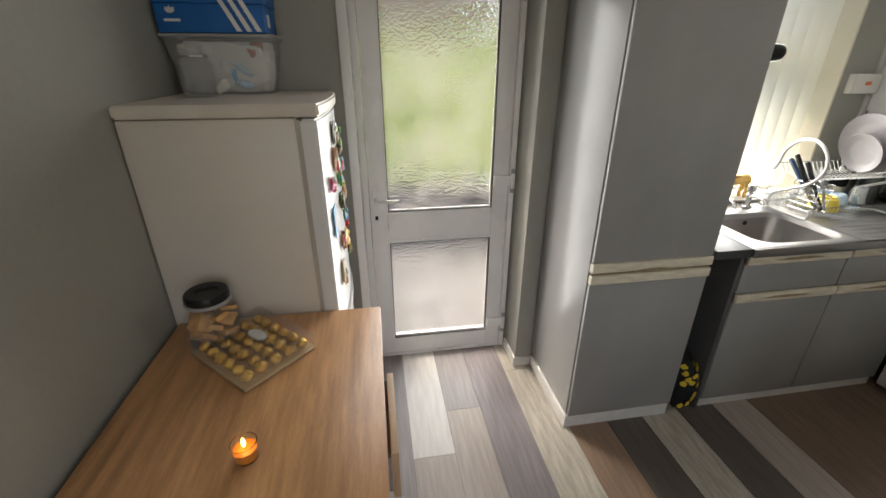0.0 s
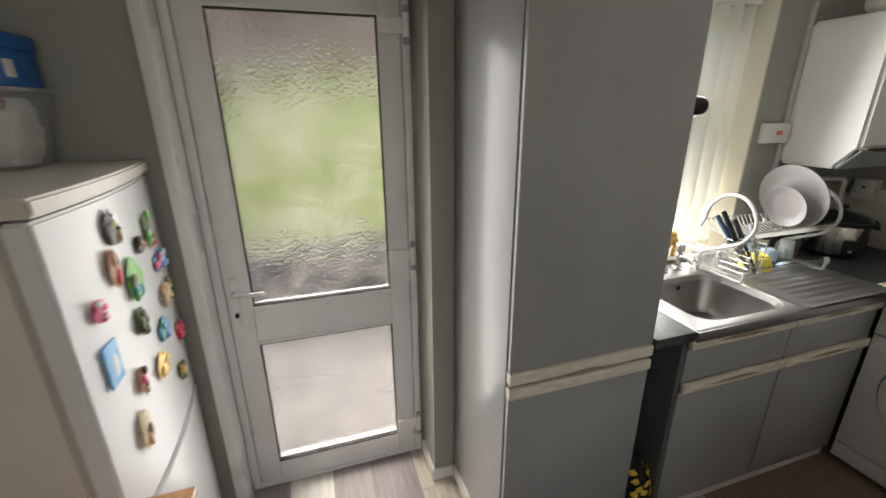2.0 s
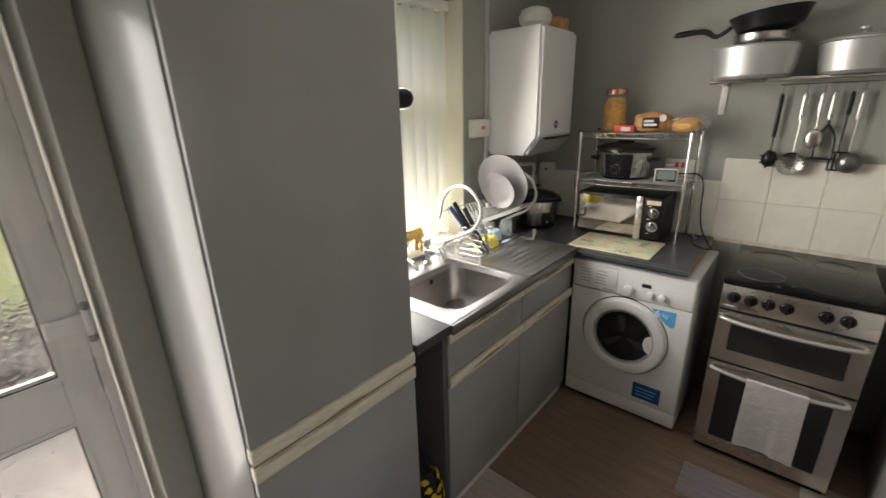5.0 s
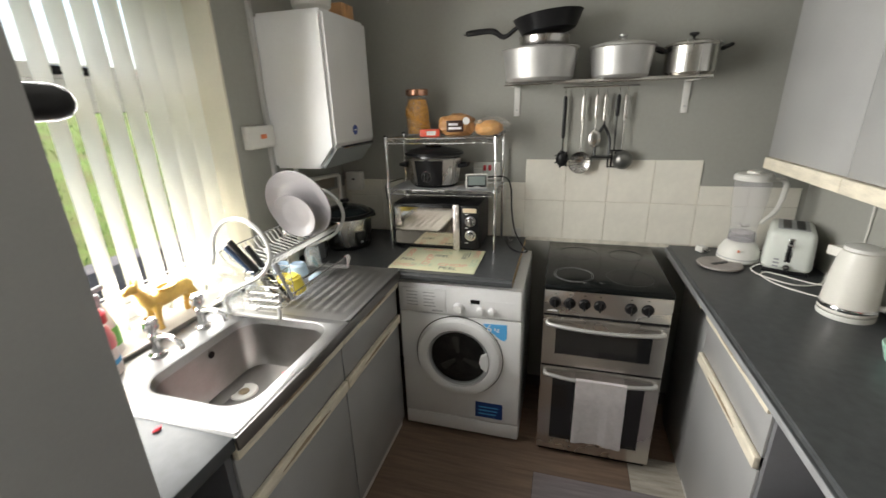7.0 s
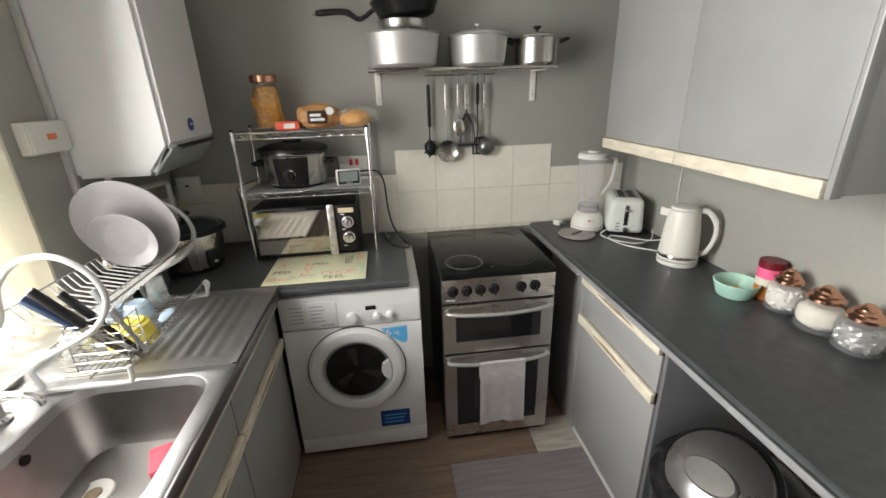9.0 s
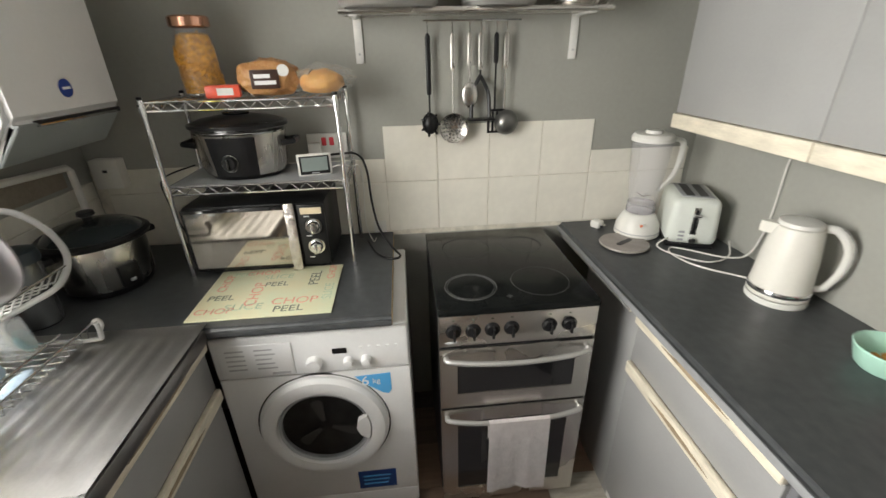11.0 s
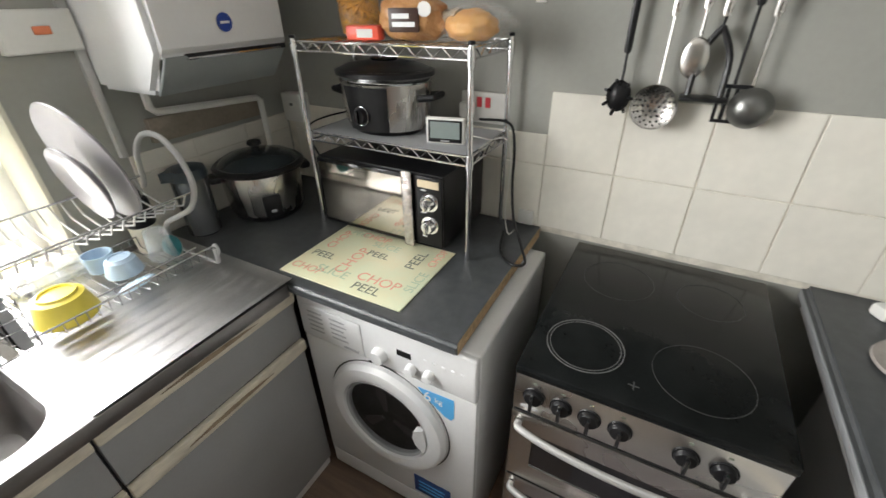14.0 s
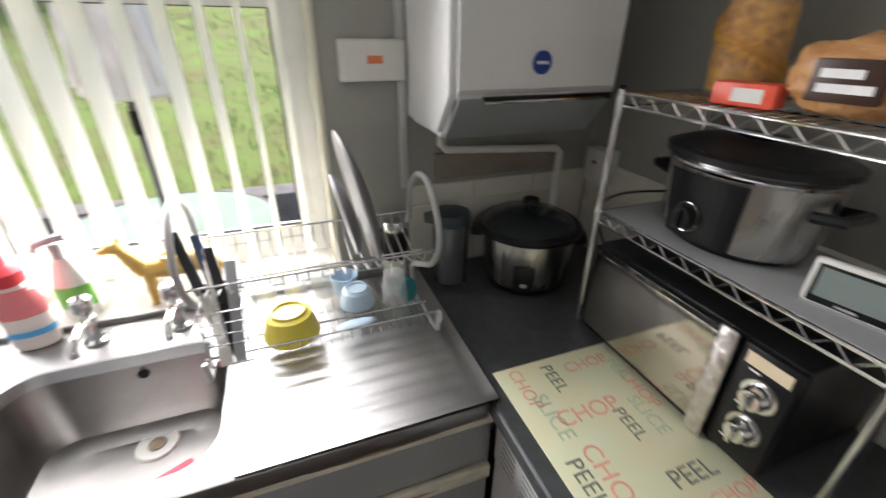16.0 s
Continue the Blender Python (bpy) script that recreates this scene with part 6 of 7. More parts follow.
pj = thing("pasta_jar", "tall glass jar of dry pasta with copper lid on the rack", "jar", pose(3.205, 1.54, SZ2) @ Matrix.Diagonal((1.18, 1.18, 1.12, 1)))
part("jar_glass", lathe([(0, 0), (0.046, 0), (0.051, 0.006), (0.054, 0.06), (0.051, 0.12), (0.043, 0.16), (0.040, 0.175), (0.038, 0.175), (0.041, 0.158), (0.049, 0.118), (0.051, 0.06), (0.048, 0.008), (0, 0.006)], 28), JAR_GLASS, pj)
part("pasta_fill", lathe([(0, 0.008), (0.045, 0.009), (0.049, 0.06), (0.046, 0.118), (0.038, 0.155), (0.025, 0.160), (0, 0.158)], 24), PASTA, pj, "orange-yellow dry pasta")
psb = None
for k in range(110):
    a, z = k * 2.399, 0.012 + 0.138 * ((k * 0.618) % 1)
    r = 0.0470 + 0.002 * math.sin(k) - max(0.0, z - 0.10) * 0.16
    psb = psb or part("pasta_piece", tube([(0, -0.019, 0), (0.003, 0, 0), (0, 0.019, 0)], 0.0034, 6), PASTA, pj)
    q = psb if k == 0 else new("pasta_piece", psb.data)
    q.parent = pj
    q.matrix_basis = pose(r * 0.97 * math.cos(a), r * 0.97 * math.sin(a), z, (k * 67) % 180, 0, math.degrees(a))
part("lid", lathe([(0.042, 0.173), (0.048, 0.175), (0.048, 0.196), (0.044, 0.20), (0, 0.20)], 28), COPPER, pj, "copper lid")
rp = thing("red_packet", "small red and white packet on the wire rack", "packet", pose(3.10, 1.445, SZ2, 0, 0, -80))
part("wrapper", box(-0.048, 0.048, -0.02, 0.02, 0, 0.036, 0.006), mat("red_orange_wrapper", (0.85, 0.12, 0.07), 0.35, var=0.2, scale=30), rp)
part("white_band", box(-0.015, 0.03, -0.0208, -0.0195, 0.008, 0.028), PAPER, rp)
brd = thing("bread_loaf", "sliced brown loaf in a printed bag on the rack", "bread", pose(3.145, 1.318, SZ2, 0, 0, -78))
lb = blob(0.096, 0.058, 0.056, (0, 0, 0.050), 0.16, 3.0, 4, 5)
for v in lb.verts:
    v.co.x, v.co.y = max(-0.088, min(0.088, v.co.x)), max(-0.050, min(0.050, v.co.y))
    v.co += 0.005 * noise.noise_vector(v.co * 45)
    v.co.z = max(v.co.z, 0.001)
part("bag", lb, BREADBAG, brd)
part("dark_label", box(-0.05, 0.03, -0.0575, -0.050, 0.022, 0.075, 0.003), DARKBROWN, brd, "dark brown label")
for z, w in ((0.052, 0.045), (0.034, 0.06)):
    part("label_bar", box(-0.04, -0.04 + w, -0.0585, -0.0574, z, z + 0.011), INK_W, brd)
part("bag_twist", tube([(0.08, -0.01, 0.05), (0.11, -0.02, 0.06), (0.125, -0.03, 0.055)], [0.018, 0.012, 0.016, 0.02], 8, curve=3), mat("clear_bag_tail", (0.6, 0.5, 0.38), 0.25, trans=0.5, ior=1.2), brd)
part("round_sticker", lathe([(0, 0), (0.017, 0), (0.017, 0.002), (0, 0.002)], 20, at=(0.044, -0.056, 0.072), axis="y"), PAPER, brd)
bun = thing("bread_bun", "golden bread bun in a clear bag on the rack", "bread", pose(3.16, 1.165, SZ2))
bb = blob(0.054, 0.070, 0.038, (0, 0, 0.034), 0.12, 2.2, 4, 9)
for v in bb.verts:
    v.co.z = max(v.co.z, 0.003)
part("crust", bb, BREADM, bun)
bb = blob(0.064, 0.088, 0.046, (0.0, -0.008, 0.038), 0.45, 4.5, 4, 21)
for v in bb.verts:
    v.co.z = max(v.co.z, 0.0)
part("clear_bag", bb, mat("crinkled_clear_bag", (0.8, 0.78, 0.74), 0.12, alpha=0.07, spec=1.0, var=0.1, scale=30, bump=0.5), bun)

# cables
solo("black_power_cable", tube([(3.33, 1.21, 1.235), (3.29, 1.10, 1.245), (3.24, 1.06, 1.20), (3.22, 1.05, 1.08), (3.20, 1.03, 0.98), (3.16, 0.985, 0.915), (3.10, 0.955, 0.905), (3.08, 0.985, 0.9045), (3.13, 1.04, 0.9045), (3.25, 1.08, 0.905)], 0.0042, 8, curve=6), BLACK, "black appliance cable hanging beside the rack", "cable")
solo("black_appliance_cable", tube([(3.30, 1.68, 1.225), (3.2, 1.72, 1.22), (3.10, 1.70, 1.22), (3.07, 1.685, 1.19), (3.12, 1.70, 1.10), (3.2, 1.72, 0.98), (3.28, 1.74, 0.91)], 0.003, 8, curve=6), BLACK, "black slow cooker cable by the rack", "cable")
solo("white_thin_cable", tube([(3.13, 1.17, 1.235), (3.12, 1.135, 1.245), (3.16, 1.10, 1.23), (3.24, 1.085, 1.21), (3.28, 1.08, 1.12), (3.27, 1.085, 0.98), (3.24, 1.06, 0.91), (3.28, 1.05, 0.905)], 0.0018, 6, curve=6), PLASTIC_W, "thin white display cable by the rack", "cable")
pl = thing("power_plug", "white plug in the double socket", "plug", pose(3.337, 1.262, 1.24, 0, 0, -90))
part("plug_body", box(-0.01, 0.035, -0.03, 0, 0, 0.045, 0.006), PLASTIC_W, pl)
sok = thing("cooker_outlet", "white outlet plate low behind the worktop", "socket", pose(3.343, 1.06, 0.905, 0, 0, -90), "wall sockets")
part("face_plate", box(0, 0.05, -0.012, 0, 0, 0.05, 0.003), PLASTIC_W, sok)

# chopping board with printed words
mb = thing("chopping_board", "pale green glass chopping board with printed words", "chopping board", pose(2.9085, 1.3625, 0.9, 0, 0, -90))
part("board", box(-0.205, 0.205, -0.152, 0.152, 0.0, 0.005, 0.002), MAT_BASE, mb)
for w, x, y, r, sz, ink in (("PEEL", -0.145, -0.035, 0, 0.036, INK_D), ("CHOP", 0.085, -0.075, 0, 0.045, INK_R), ("PEEL", 0.075, -0.118, 0, 0.040, INK_D), ("PEEL", 0.005, 0.035, 0, 0.034, INK_D), ("PEEL", 0.125, 0.062, 90, 0.042, INK_D),
                            ("SLICE", -0.06, -0.095, 0, 0.042, INK_G), ("CHOP", -0.14, -0.11, 0, 0.036, INK_R), ("CHOP", -0.16, 0.06, 90, 0.036, INK_R), ("SLICE", 0.0, 0.085, 0, 0.036, INK_G), ("CHOP", -0.06, 0.118, 0, 0.034, INK_R),
                            ("SLICE", 0.18, -0.03, 90, 0.036, INK_G), ("CHOP", -0.045, -0.02, 90, 0.046, INK_R), ("PEEL", -0.12, 0.115, 0, 0.03, INK_G), ("CHOP", 0.175, 0.10, 90, 0.032, INK_R)):
    lettering("printed_word", w, sz * 1.12, ink, mb, pose(x, y, 0.0054, 0, 0, r))

# ---- shelf, pans, utensils ----
sh = thing("wall_shelf", "steel wall shelf on two white brackets", "shelf", pose(3.349, 1.088, 1.688, 0, 0, -90))
part("shelf_board", box(0, 0.846, -0.20, -0.001, 0.004, 0.016, 0.002), STEEL, sh)
part("front_rail", tube([(0.0, -0.205, 0.006), (0.846, -0.205, 0.006)], 0.008, 10), STEEL, sh)
for x in (0.022, 0.79):
    part("bracket", box(x, x + 0.028, -0.006, -0.0005, -0.14, 0.003, 0.001), WHITE_PAINT, sh, "white flat bracket")
    part("bracket_arm", box(x + 0.002, x + 0.026, -0.15, -0.0065, -0.003, 0.003, 0.001), WHITE_PAINT, sh)
    part("screw", rod(0.004, -0.008, -0.006, 8, at=(x + 0.014, 0, -0.11), axis="y"), GREY_INK, sh)
part("hook_rail", tube([(0.26, -0.035, -0.012), (0.60, -0.035, -0.012)], 0.003, 8), CHROME, sh)


def pot(name, label, y, r0, r1, h, material, x=3.235, lid=True, knob_m=BLACK, handle_m=None, lip=0.006):
    t = thing(name, label, "pan", pose(x, y, 1.7045), "pans on the shelf")
    part("pan_body", lathe([(0, 0), (r0 - 0.012, 0), (r0, 0.012), (r1, h - 0.004), (r1 + lip, h), (r1 + lip - 0.002, h + 0.003), (r1 - 0.003, h - 0.001), (r0 - 0.004, 0.014), (0, 0.004)], 40), material, t)
    if lid:
        l = part("lid", lathe([(r1 + 0.003, h + 0.003), (r1 + 0.001, h + 0.008), (r1 * 0.6, h + 0.020), (0, h + 0.026)], 40), material, t)
        part("lid_knob", lathe([(0, h + 0.026), (0.006, h + 0.026), (0.006, h + 0.036), (0.018, h + 0.042), (0.018, h + 0.05), (0, h + 0.053)], 18), knob_m, l)
    if handle_m:
        for s_ in (-1, 1):
            part("side_handle", tube([(-0.025, s_ * r1, h - 0.02), (-0.03, s_ * (r1 + 0.035), h - 0.005), (0.03, s_ * (r1 + 0.035), h - 0.005), (0.025, s_ * r1, h - 0.02)], 0.008, 8, curve=3), handle_m, t)
    return t


pot("stock_pot", "large dull aluminium cooking pot on the shelf", 0.938, 0.150, 0.166, 0.132, ALU, 3.190, lid=False)
pot("aluminium_pot", "dull aluminium pot with lid on the shelf", 0.592, 0.118, 0.132, 0.124, ALU, 3.215, knob_m=ALU)
pot("steel_saucepan", "shiny steel casserole pan with black handles on the shelf", 0.312, 0.100, 0.102, 0.116, STEEL, 3.235, handle_m=BLACK)
sp1 = thing("steel_saucepan_small", "small steel pan stacked in the stock pot", "pan", pose(3.19, 0.925, 1.8385) @ Matrix.Diagonal((1.2, 1.2, 1.0, 1)), "pans on the shelf")
part("pan_body", lathe([(0, 0), (0.085, 0), (0.088, 0.004), (0.090, 0.048), (0.093, 0.05), (0.088, 0.05), (0.086, 0.006), (0, 0.003)], 36), STEEL, sp1)
fp = thing("frying_pan", "black non-stick frying pan stacked on the pans", "pan", pose(3.19, 0.905, 1.902, -6) @ Matrix.Diagonal((1.06, 1.06, 1.1, 1)), "pans on the shelf")
part("pan_body", lathe([(0, 0), (0.095, 0), (0.112, 0.008), (0.138, 0.058), (0.142, 0.062), (0.136, 0.060), (0.108, 0.012), (0, 0.004)], 40), BLACK, fp)
part("pan_handle", tube([(0.02, 0.128, 0.045), (0.035, 0.19, 0.020), (0.045, 0.24, 0.052), (0.06, 0.33, 0.062), (0.062, 0.36, 0.062)], [0.009, 0.010, 0.012, 0.013, 0.011], 10, curve=4), BLACK, fp)
part("hanging_loop", tube([(0.062, 0.36, 0.062), (0.063, 0.372, 0.062)], 0.006, 8), CHROME, fp)

UX = 3.318


def utensil(name, label, y, z0, build):
    t = thing(name, label, "utensil", pose(UX, y, 1.64, 0, 0, -90), "hanging utensils")
    build(t)
    part("hook", tube([(0, 0.004, 0.036), (0, 0.0, 0.014), (0, 0, 0.0)], 0.0016, 5), CHROME, t)


def handle(t, mat_top, mat_shaft, z1, lo=-0.12):
    part("handle", lathe([(0, lo), (0.006, lo), (0.0075, lo + 0.01), (0.0075, -0.012), (0.004, -0.002), (0, 0)], 10, sx=1.2, sy=0.7), mat_top, t)
    part("shaft", tube([(0, 0, lo), (0, 0.002, (lo + z1) / 2), (0, 0, z1)], 0.0035, 6), mat_shaft, t)


def u_pasta(t):
    handle(t, BLACK, BLACK, -0.27, -0.2)
    part("spoon", lathe([(0, -0.02), (0.02, -0.012), (0.03, 0.0), (0.026, 0.0), (0, -0.014)], 16, at=(0, -0.01, -0.30), axis="y", sy=1.3), BLACK, t)
    for k in range(7):
        a = k * 0.9
        part("prong", tube([(0.024 * math.cos(a), -0.012, -0.30 + 0.03 * math.sin(a)), (0.034 * math.cos(a), -0.034, -0.30 + 0.042 * math.sin(a))], 0.0045, 6), BLACK, t)


def u_skim(t):
    handle(t, STEEL, STEEL, -0.265)
    part("skimmer_dish", lathe([(0, 0.006), (0.03, 0.003), (0.050, -0.008), (0.054, -0.012), (0.050, -0.006), (0.03, 0.006), (0, 0.009)], 32, at=(0, -0.012, -0.318), axis="y"), STEEL, t)
    for r, n in ((0.012, 6), (0.024, 12), (0.036, 16), (0.045, 18)):
        for k in range(n):
            a = 2 * math.pi * k / n
            part("hole", rod(0.0026, -0.0035, -0.001, 6, at=(r * math.cos(a), -0.012 + (0.0 if r < 0.03 else -0.004 * (r - 0.03) / 0.02), -0.318 + r * math.sin(a)), axis="y"), BLACK, t)


def u_spoon(t):
    handle(t, STEEL, STEEL, -0.16, -0.105)
    part("spoon_bowl", blob(0.030, 0.008, 0.045, (0, -0.008, -0.205), 0.0, 1, 3), STEEL, t)


def u_masher(t):
    handle(t, STEEL, BLACK, -0.15)
    for s_ in (-1, 1):
        part("masher_arm", tube([(0, 0, -0.14), (s_ * 0.03, -0.003, -0.20), (s_ * 0.034, -0.012, -0.285)], 0.007, 8, curve=3), BLACK, t)
    part("masher_plate", box(-0.05, 0.05, -0.05, 0.008, -0.292, -0.285, 0.003), BLACK, t)


def u_slice(t):
    handle(t, BLACK, BLACK, -0.26, -0.1)
    for k in range(4):
        part("slice_bar", box(-0.028 + 0.0165 * k, -0.020 + 0.0165 * k, -0.006, -0.002, -0.335, -0.265, 0.001), BLACK, t)
    part("slice_edge", box(-0.028, 0.0375, -0.0058, -0.0022, -0.343, -0.3352, 0.001), BLACK, t)
    part("slice_edge", box(-0.028, 0.0375, -0.0058, -0.0022, -0.2648, -0.256, 0.001), BLACK, t)


def u_ladle(t):
    handle(t, STEEL, STEEL, -0.27)
    part("ladle_bowl", lathe([(0, -0.030), (0.026, -0.024), (0.042, -0.008), (0.046, 0.004), (0.043, 0.004), (0.038, -0.008), (0, -0.026)], 28, at=(0.008, -0.012, -0.305), axis="y"), mat("dark_nylon_steel", (0.20, 0.20, 0.19), 0.3, metal=0.8), t)


for nm, lb_, y, fn in (("pasta_spoon", "black pasta spoon hanging under the shelf", 0.815, u_pasta), ("skimmer", "steel perforated skimmer hanging under the shelf", 0.728, u_skim), ("serving_spoon", "steel serving spoon hanging under the shelf", 0.667, u_spoon),
                       ("potato_masher", "black and steel potato masher hanging under the shelf", 0.628, u_masher), ("fish_slice", "black slotted fish slice hanging under the shelf", 0.572, u_slice), ("ladle", "steel soup ladle hanging under the shelf", 0.536, u_ladle)):
    utensil(nm, lb_, y, 1.64, fn)

# ---- long worktop things ----
WT = 0.9
bl = thing("blender", "white jug blender with clear plastic jug on the worktop", "blender", pose(3.185, 0.005, WT))
part("motor_base", lathe([(0, 0), (0.078, 0), (0.084, 0.008), (0.08, 0.05), (0.062, 0.085), (0.052, 0.094), (0, 0.096)], 36), PLASTIC_W, bl)
part("base_seam", lathe([(0.0835, 0.020), (0.0845, 0.022), (0.083, 0.024)], 36), GREY_INK, bl)
part("knob", rod(0.012, 0, 0.012, 16, at=(-0.076, 0.012, 0.055), axis="x"), PLASTIC_W, bl)
part("red_light", blob(0.004, 0.006, 0.006, (-0.075, 0.028, 0.062), 0, 1, 2), mat("orange_light", (0.85, 0.25, 0.12), 0.4), bl)
part("collar", lathe([(0.050, 0.0965), (0.053, 0.10), (0.050, 0.135), (0.046, 0.135), (0.046, 0.0965)], 32), mat("smoky_clear_plastic", (0.80, 0.79, 0.83), 0.15, trans=0.8, ior=1.2), bl)
part("jug", lathe([(0.046, 0.136), (0.052, 0.15), (0.064, 0.25), (0.072, 0.375), (0.0695, 0.375), (0.0615, 0.25), (0.049, 0.152), (0, 0.15)], 36), mat("tinted_jug_plastic", (0.72, 0.71, 0.76), 0.12, alpha=0.10, spec=1.0), bl)
part("jug_lid", lathe([(0.0735, 0.37), (0.0745, 0.385), (0.066, 0.396), (0.03, 0.398), (0.028, 0.408), (0, 0.41)], 36), PLASTIC_W, bl)
part("jug_handle", tube([(0.0, -0.070, 0.372), (0.0, -0.115, 0.365), (0.0, -0.125, 0.33), (0.0, -0.110, 0.24), (0.0, -0.06, 0.175)], [0.008, 0.010, 0.011, 0.010, 0.008], 10, curve=4), PLASTIC_W, bl)
for a in (0.4, 2.0, 3.6, 5.2):
    part("blade", tube([(0, 0, 0.155), (0.03 * math.cos(a), 0.03 * math.sin(a), 0.168)], 0.002, 5), STEEL, bl)
pd = thing("grey_trivet", "round grey-brown disc with a dark slot on the worktop", "trivet", pose(3.085, 0.105, WT))
part("disc", lathe([(0, 0), (0.08, 0), (0.09, 0.006), (0.088, 0.012), (0.07, 0.012), (0, 0.011)], 40), LID_GREY, pd)
part("slot", prism(rrect(0, 0, 0.042, 0.009, 0.0085, 5), 0.002, m=pose(0, 0.0, 0.0118, 0, 0, -60)), BLACK, pd)
pg = thing("mains_plug", "white mains plug lying by the blender", "plug", pose(3.27, 0.13, WT, 0, 0, 30))
part("plug_body", box(-0.022, 0.022, -0.02, 0.02, 0, 0.032, 0.008), PLASTIC_W, pg)
for k in (-1, 0, 1):
    part("pin", box(-0.022 - 0.016, -0.0225, 0.010 * k - 0.002, 0.010 * k + 0.002, 0.010, 0.018), CHROME, pg)
to = thing("toaster", "white two-slot toaster with chrome lever on the worktop", "toaster", pose(3.052, -0.0375, WT, 0, 0, -112))
tb = box(0, 0.165, 0, 0.235, 0.012, 0.188, 0.026, 4)
for v in tb.verts:
    k = (v.co.z - 0.012) / 0.176
    v.co.x = 0.0825 + (v.co.x - 0.0825) * (1.06 - 0.12 * k)
part("shell", tb, mat("white_toaster", (0.72, 0.75, 0.70), 0.3, var=0.04), to)
part("base", box(0.004, 0.161, 0.006, 0.229, 0, 0.016, 0.003), BLACK, to)
part("top_plate", box(0.030, 0.135, 0.03, 0.205, 0.1875, 0.1905, 0.001), PLASTIC_G, to, "grey slot plate")
for x in (0.046, 0.092):
    part("slot", box(x, x + 0.028, 0.042, 0.193, 0.1895, 0.1915), BLACK, to, "dark bread slot")
part("lever_channel", box(0.077, 0.088, -0.003, 0.004, 0.06, 0.15, 0.001), BLACK, to)
part("lever_plate", box(0.072, 0.093, -0.0015, 0.003, 0.055, 0.158, 0.001), CHROME, to)
part("lever", box(0.070, 0.095, -0.022, -0.003, 0.128, 0.138, 0.003), CHROME, to)
part("browning_knob", rod(0.012, -0.014, 0.0, 18, at=(0.0825, -0.0005, 0.036), axis="y"), CHROME, to)
for z in (0.03, 0.045, 0.06):
    part("button", box(0.036, 0.056, -0.004, 0.001, z, z + 0.007, 0.002), PLASTIC_G, to)
ke = thing("electric_kettle", "white electric kettle with chrome band on the worktop", "kettle", pose(2.672, -0.150, WT, 0, 0, 55) @ Matrix.Diagonal((0.93, 0.93, 1.06, 1)))
part("power_base", lathe([(0, 0), (0.082, 0), (0.084, 0.006), (0.082, 0.016), (0, 0.017)], 40), PLASTIC_W, ke)
part("kettle_body", lathe([(0.078, 0.018), (0.083, 0.022), (0.083, 0.032), (0.081, 0.042), (0.074, 0.13), (0.064, 0.20), (0.060, 0.215), (0.055, 0.218), (0, 0.218)], 40), mat("warm_white_plastic", (0.74, 0.72, 0.66), 0.3, var=0.04), ke)
part("chrome_band", lathe([(0.0835, 0.031), (0.0842, 0.034), (0.0835, 0.042), (0.082, 0.044)], 40), CHROME, ke, "chrome band")
part("lid", lathe([(0.056, 0.2185), (0.054, 0.228), (0.03, 0.234), (0, 0.235)], 36), PLASTIC_W, ke)
part("spout", prism([(-0.026, 0), (0.026, 0), (0.0, 0.05)], 0.03, m=pose(0.045, 0, 0.188, 0, 0, -90)), ke.children[1].data.materials[0], ke)
part("kettle_handle", tube([(-0.05, 0, 0.215), (-0.09, 0, 0.212), (-0.125, 0, 0.17), (-0.128, 0, 0.11), (-0.105, 0, 0.055), (-0.078, 0, 0.045)], [0.011, 0.012, 0.011, 0.010, 0.009], 10, curve=5), PLASTIC_W, ke)
part("handle_trim", tube([(-0.095, 0, 0.219), (-0.134, 0, 0.175), (-0.138, 0, 0.11), (-0.115, 0, 0.052)], 0.006, 8, curve=5), CHROME, ke, "chrome handle trim")
for nm, pts in (("kettle_cable", [(2.78, -0.15, 0.905), (2.88, -0.05, 0.904), (2.98, -0.02, 0.904), (3.03, -0.05, 0.904), (3.0, -0.10, 0.904), (2.92, -0.19, 0.906), (2.90, -0.25, 0.93), (2.89, -0.272, 1.05), (2.89, -0.272, 1.24), (2.87, -0.272, 1.30)]),
                ("toaster_cable", [(3.08, -0.10, 0.93), (3.05, -0.03, 0.93), (3.04, 0.0, 0.91), (2.98, -0.02, 0.905), (2.90, -0.10, 0.905), (2.93, -0.2, 0.906), (3.0, -0.25, 0.93)])):
    solo(nm, tube(pts, 0.0032, 8, curve=6), PLASTIC_W, "white mains cable trailing over the worktop", "cable", group="white cables")
ws = thing("socket", "white socket under the wall cupboard", "socket", pose(2.86, YS + 0.0005, 1.285, 0, 0, 180), "wall sockets")
part("face_plate", box(-0.03, 0.03, -0.012, 0, 0, 0.045, 0.003), PLASTIC_W, ws)
bw = thing("mint_bowl", "mint green ceramic bowl with nuts on the worktop", "bowl", pose(2.36, -0.15, WT))
part("bowl", lathe([(0, 0), (0.052, 0), (0.058, 0.006), (0.072, 0.052), (0.070, 0.055), (0.067, 0.052), (0.054, 0.010), (0, 0.006)], 36), MINT, bw)
for k in range(7):
    part("nut", blob(0.011, 0.010, 0.009, (0.025 * math.cos(k * 1.1) * (k > 0), 0.025 * math.sin(k * 1.1) * (k > 0), 0.016), 0.2, 4, 2, k), COOKIE, bw)
tn = thing("drink_tub", "dark red and orange drink powder tub on the worktop", "tub", pose(2.325, -0.238, WT))
part("tub_body", lathe([(0, 0), (0.036, 0), (0.038, 0.004), (0.038, 0.112), (0, 0.112)], 28), mat("orange_label", (0.62, 0.20, 0.04), 0.4, var=0.3, scale=20), tn)
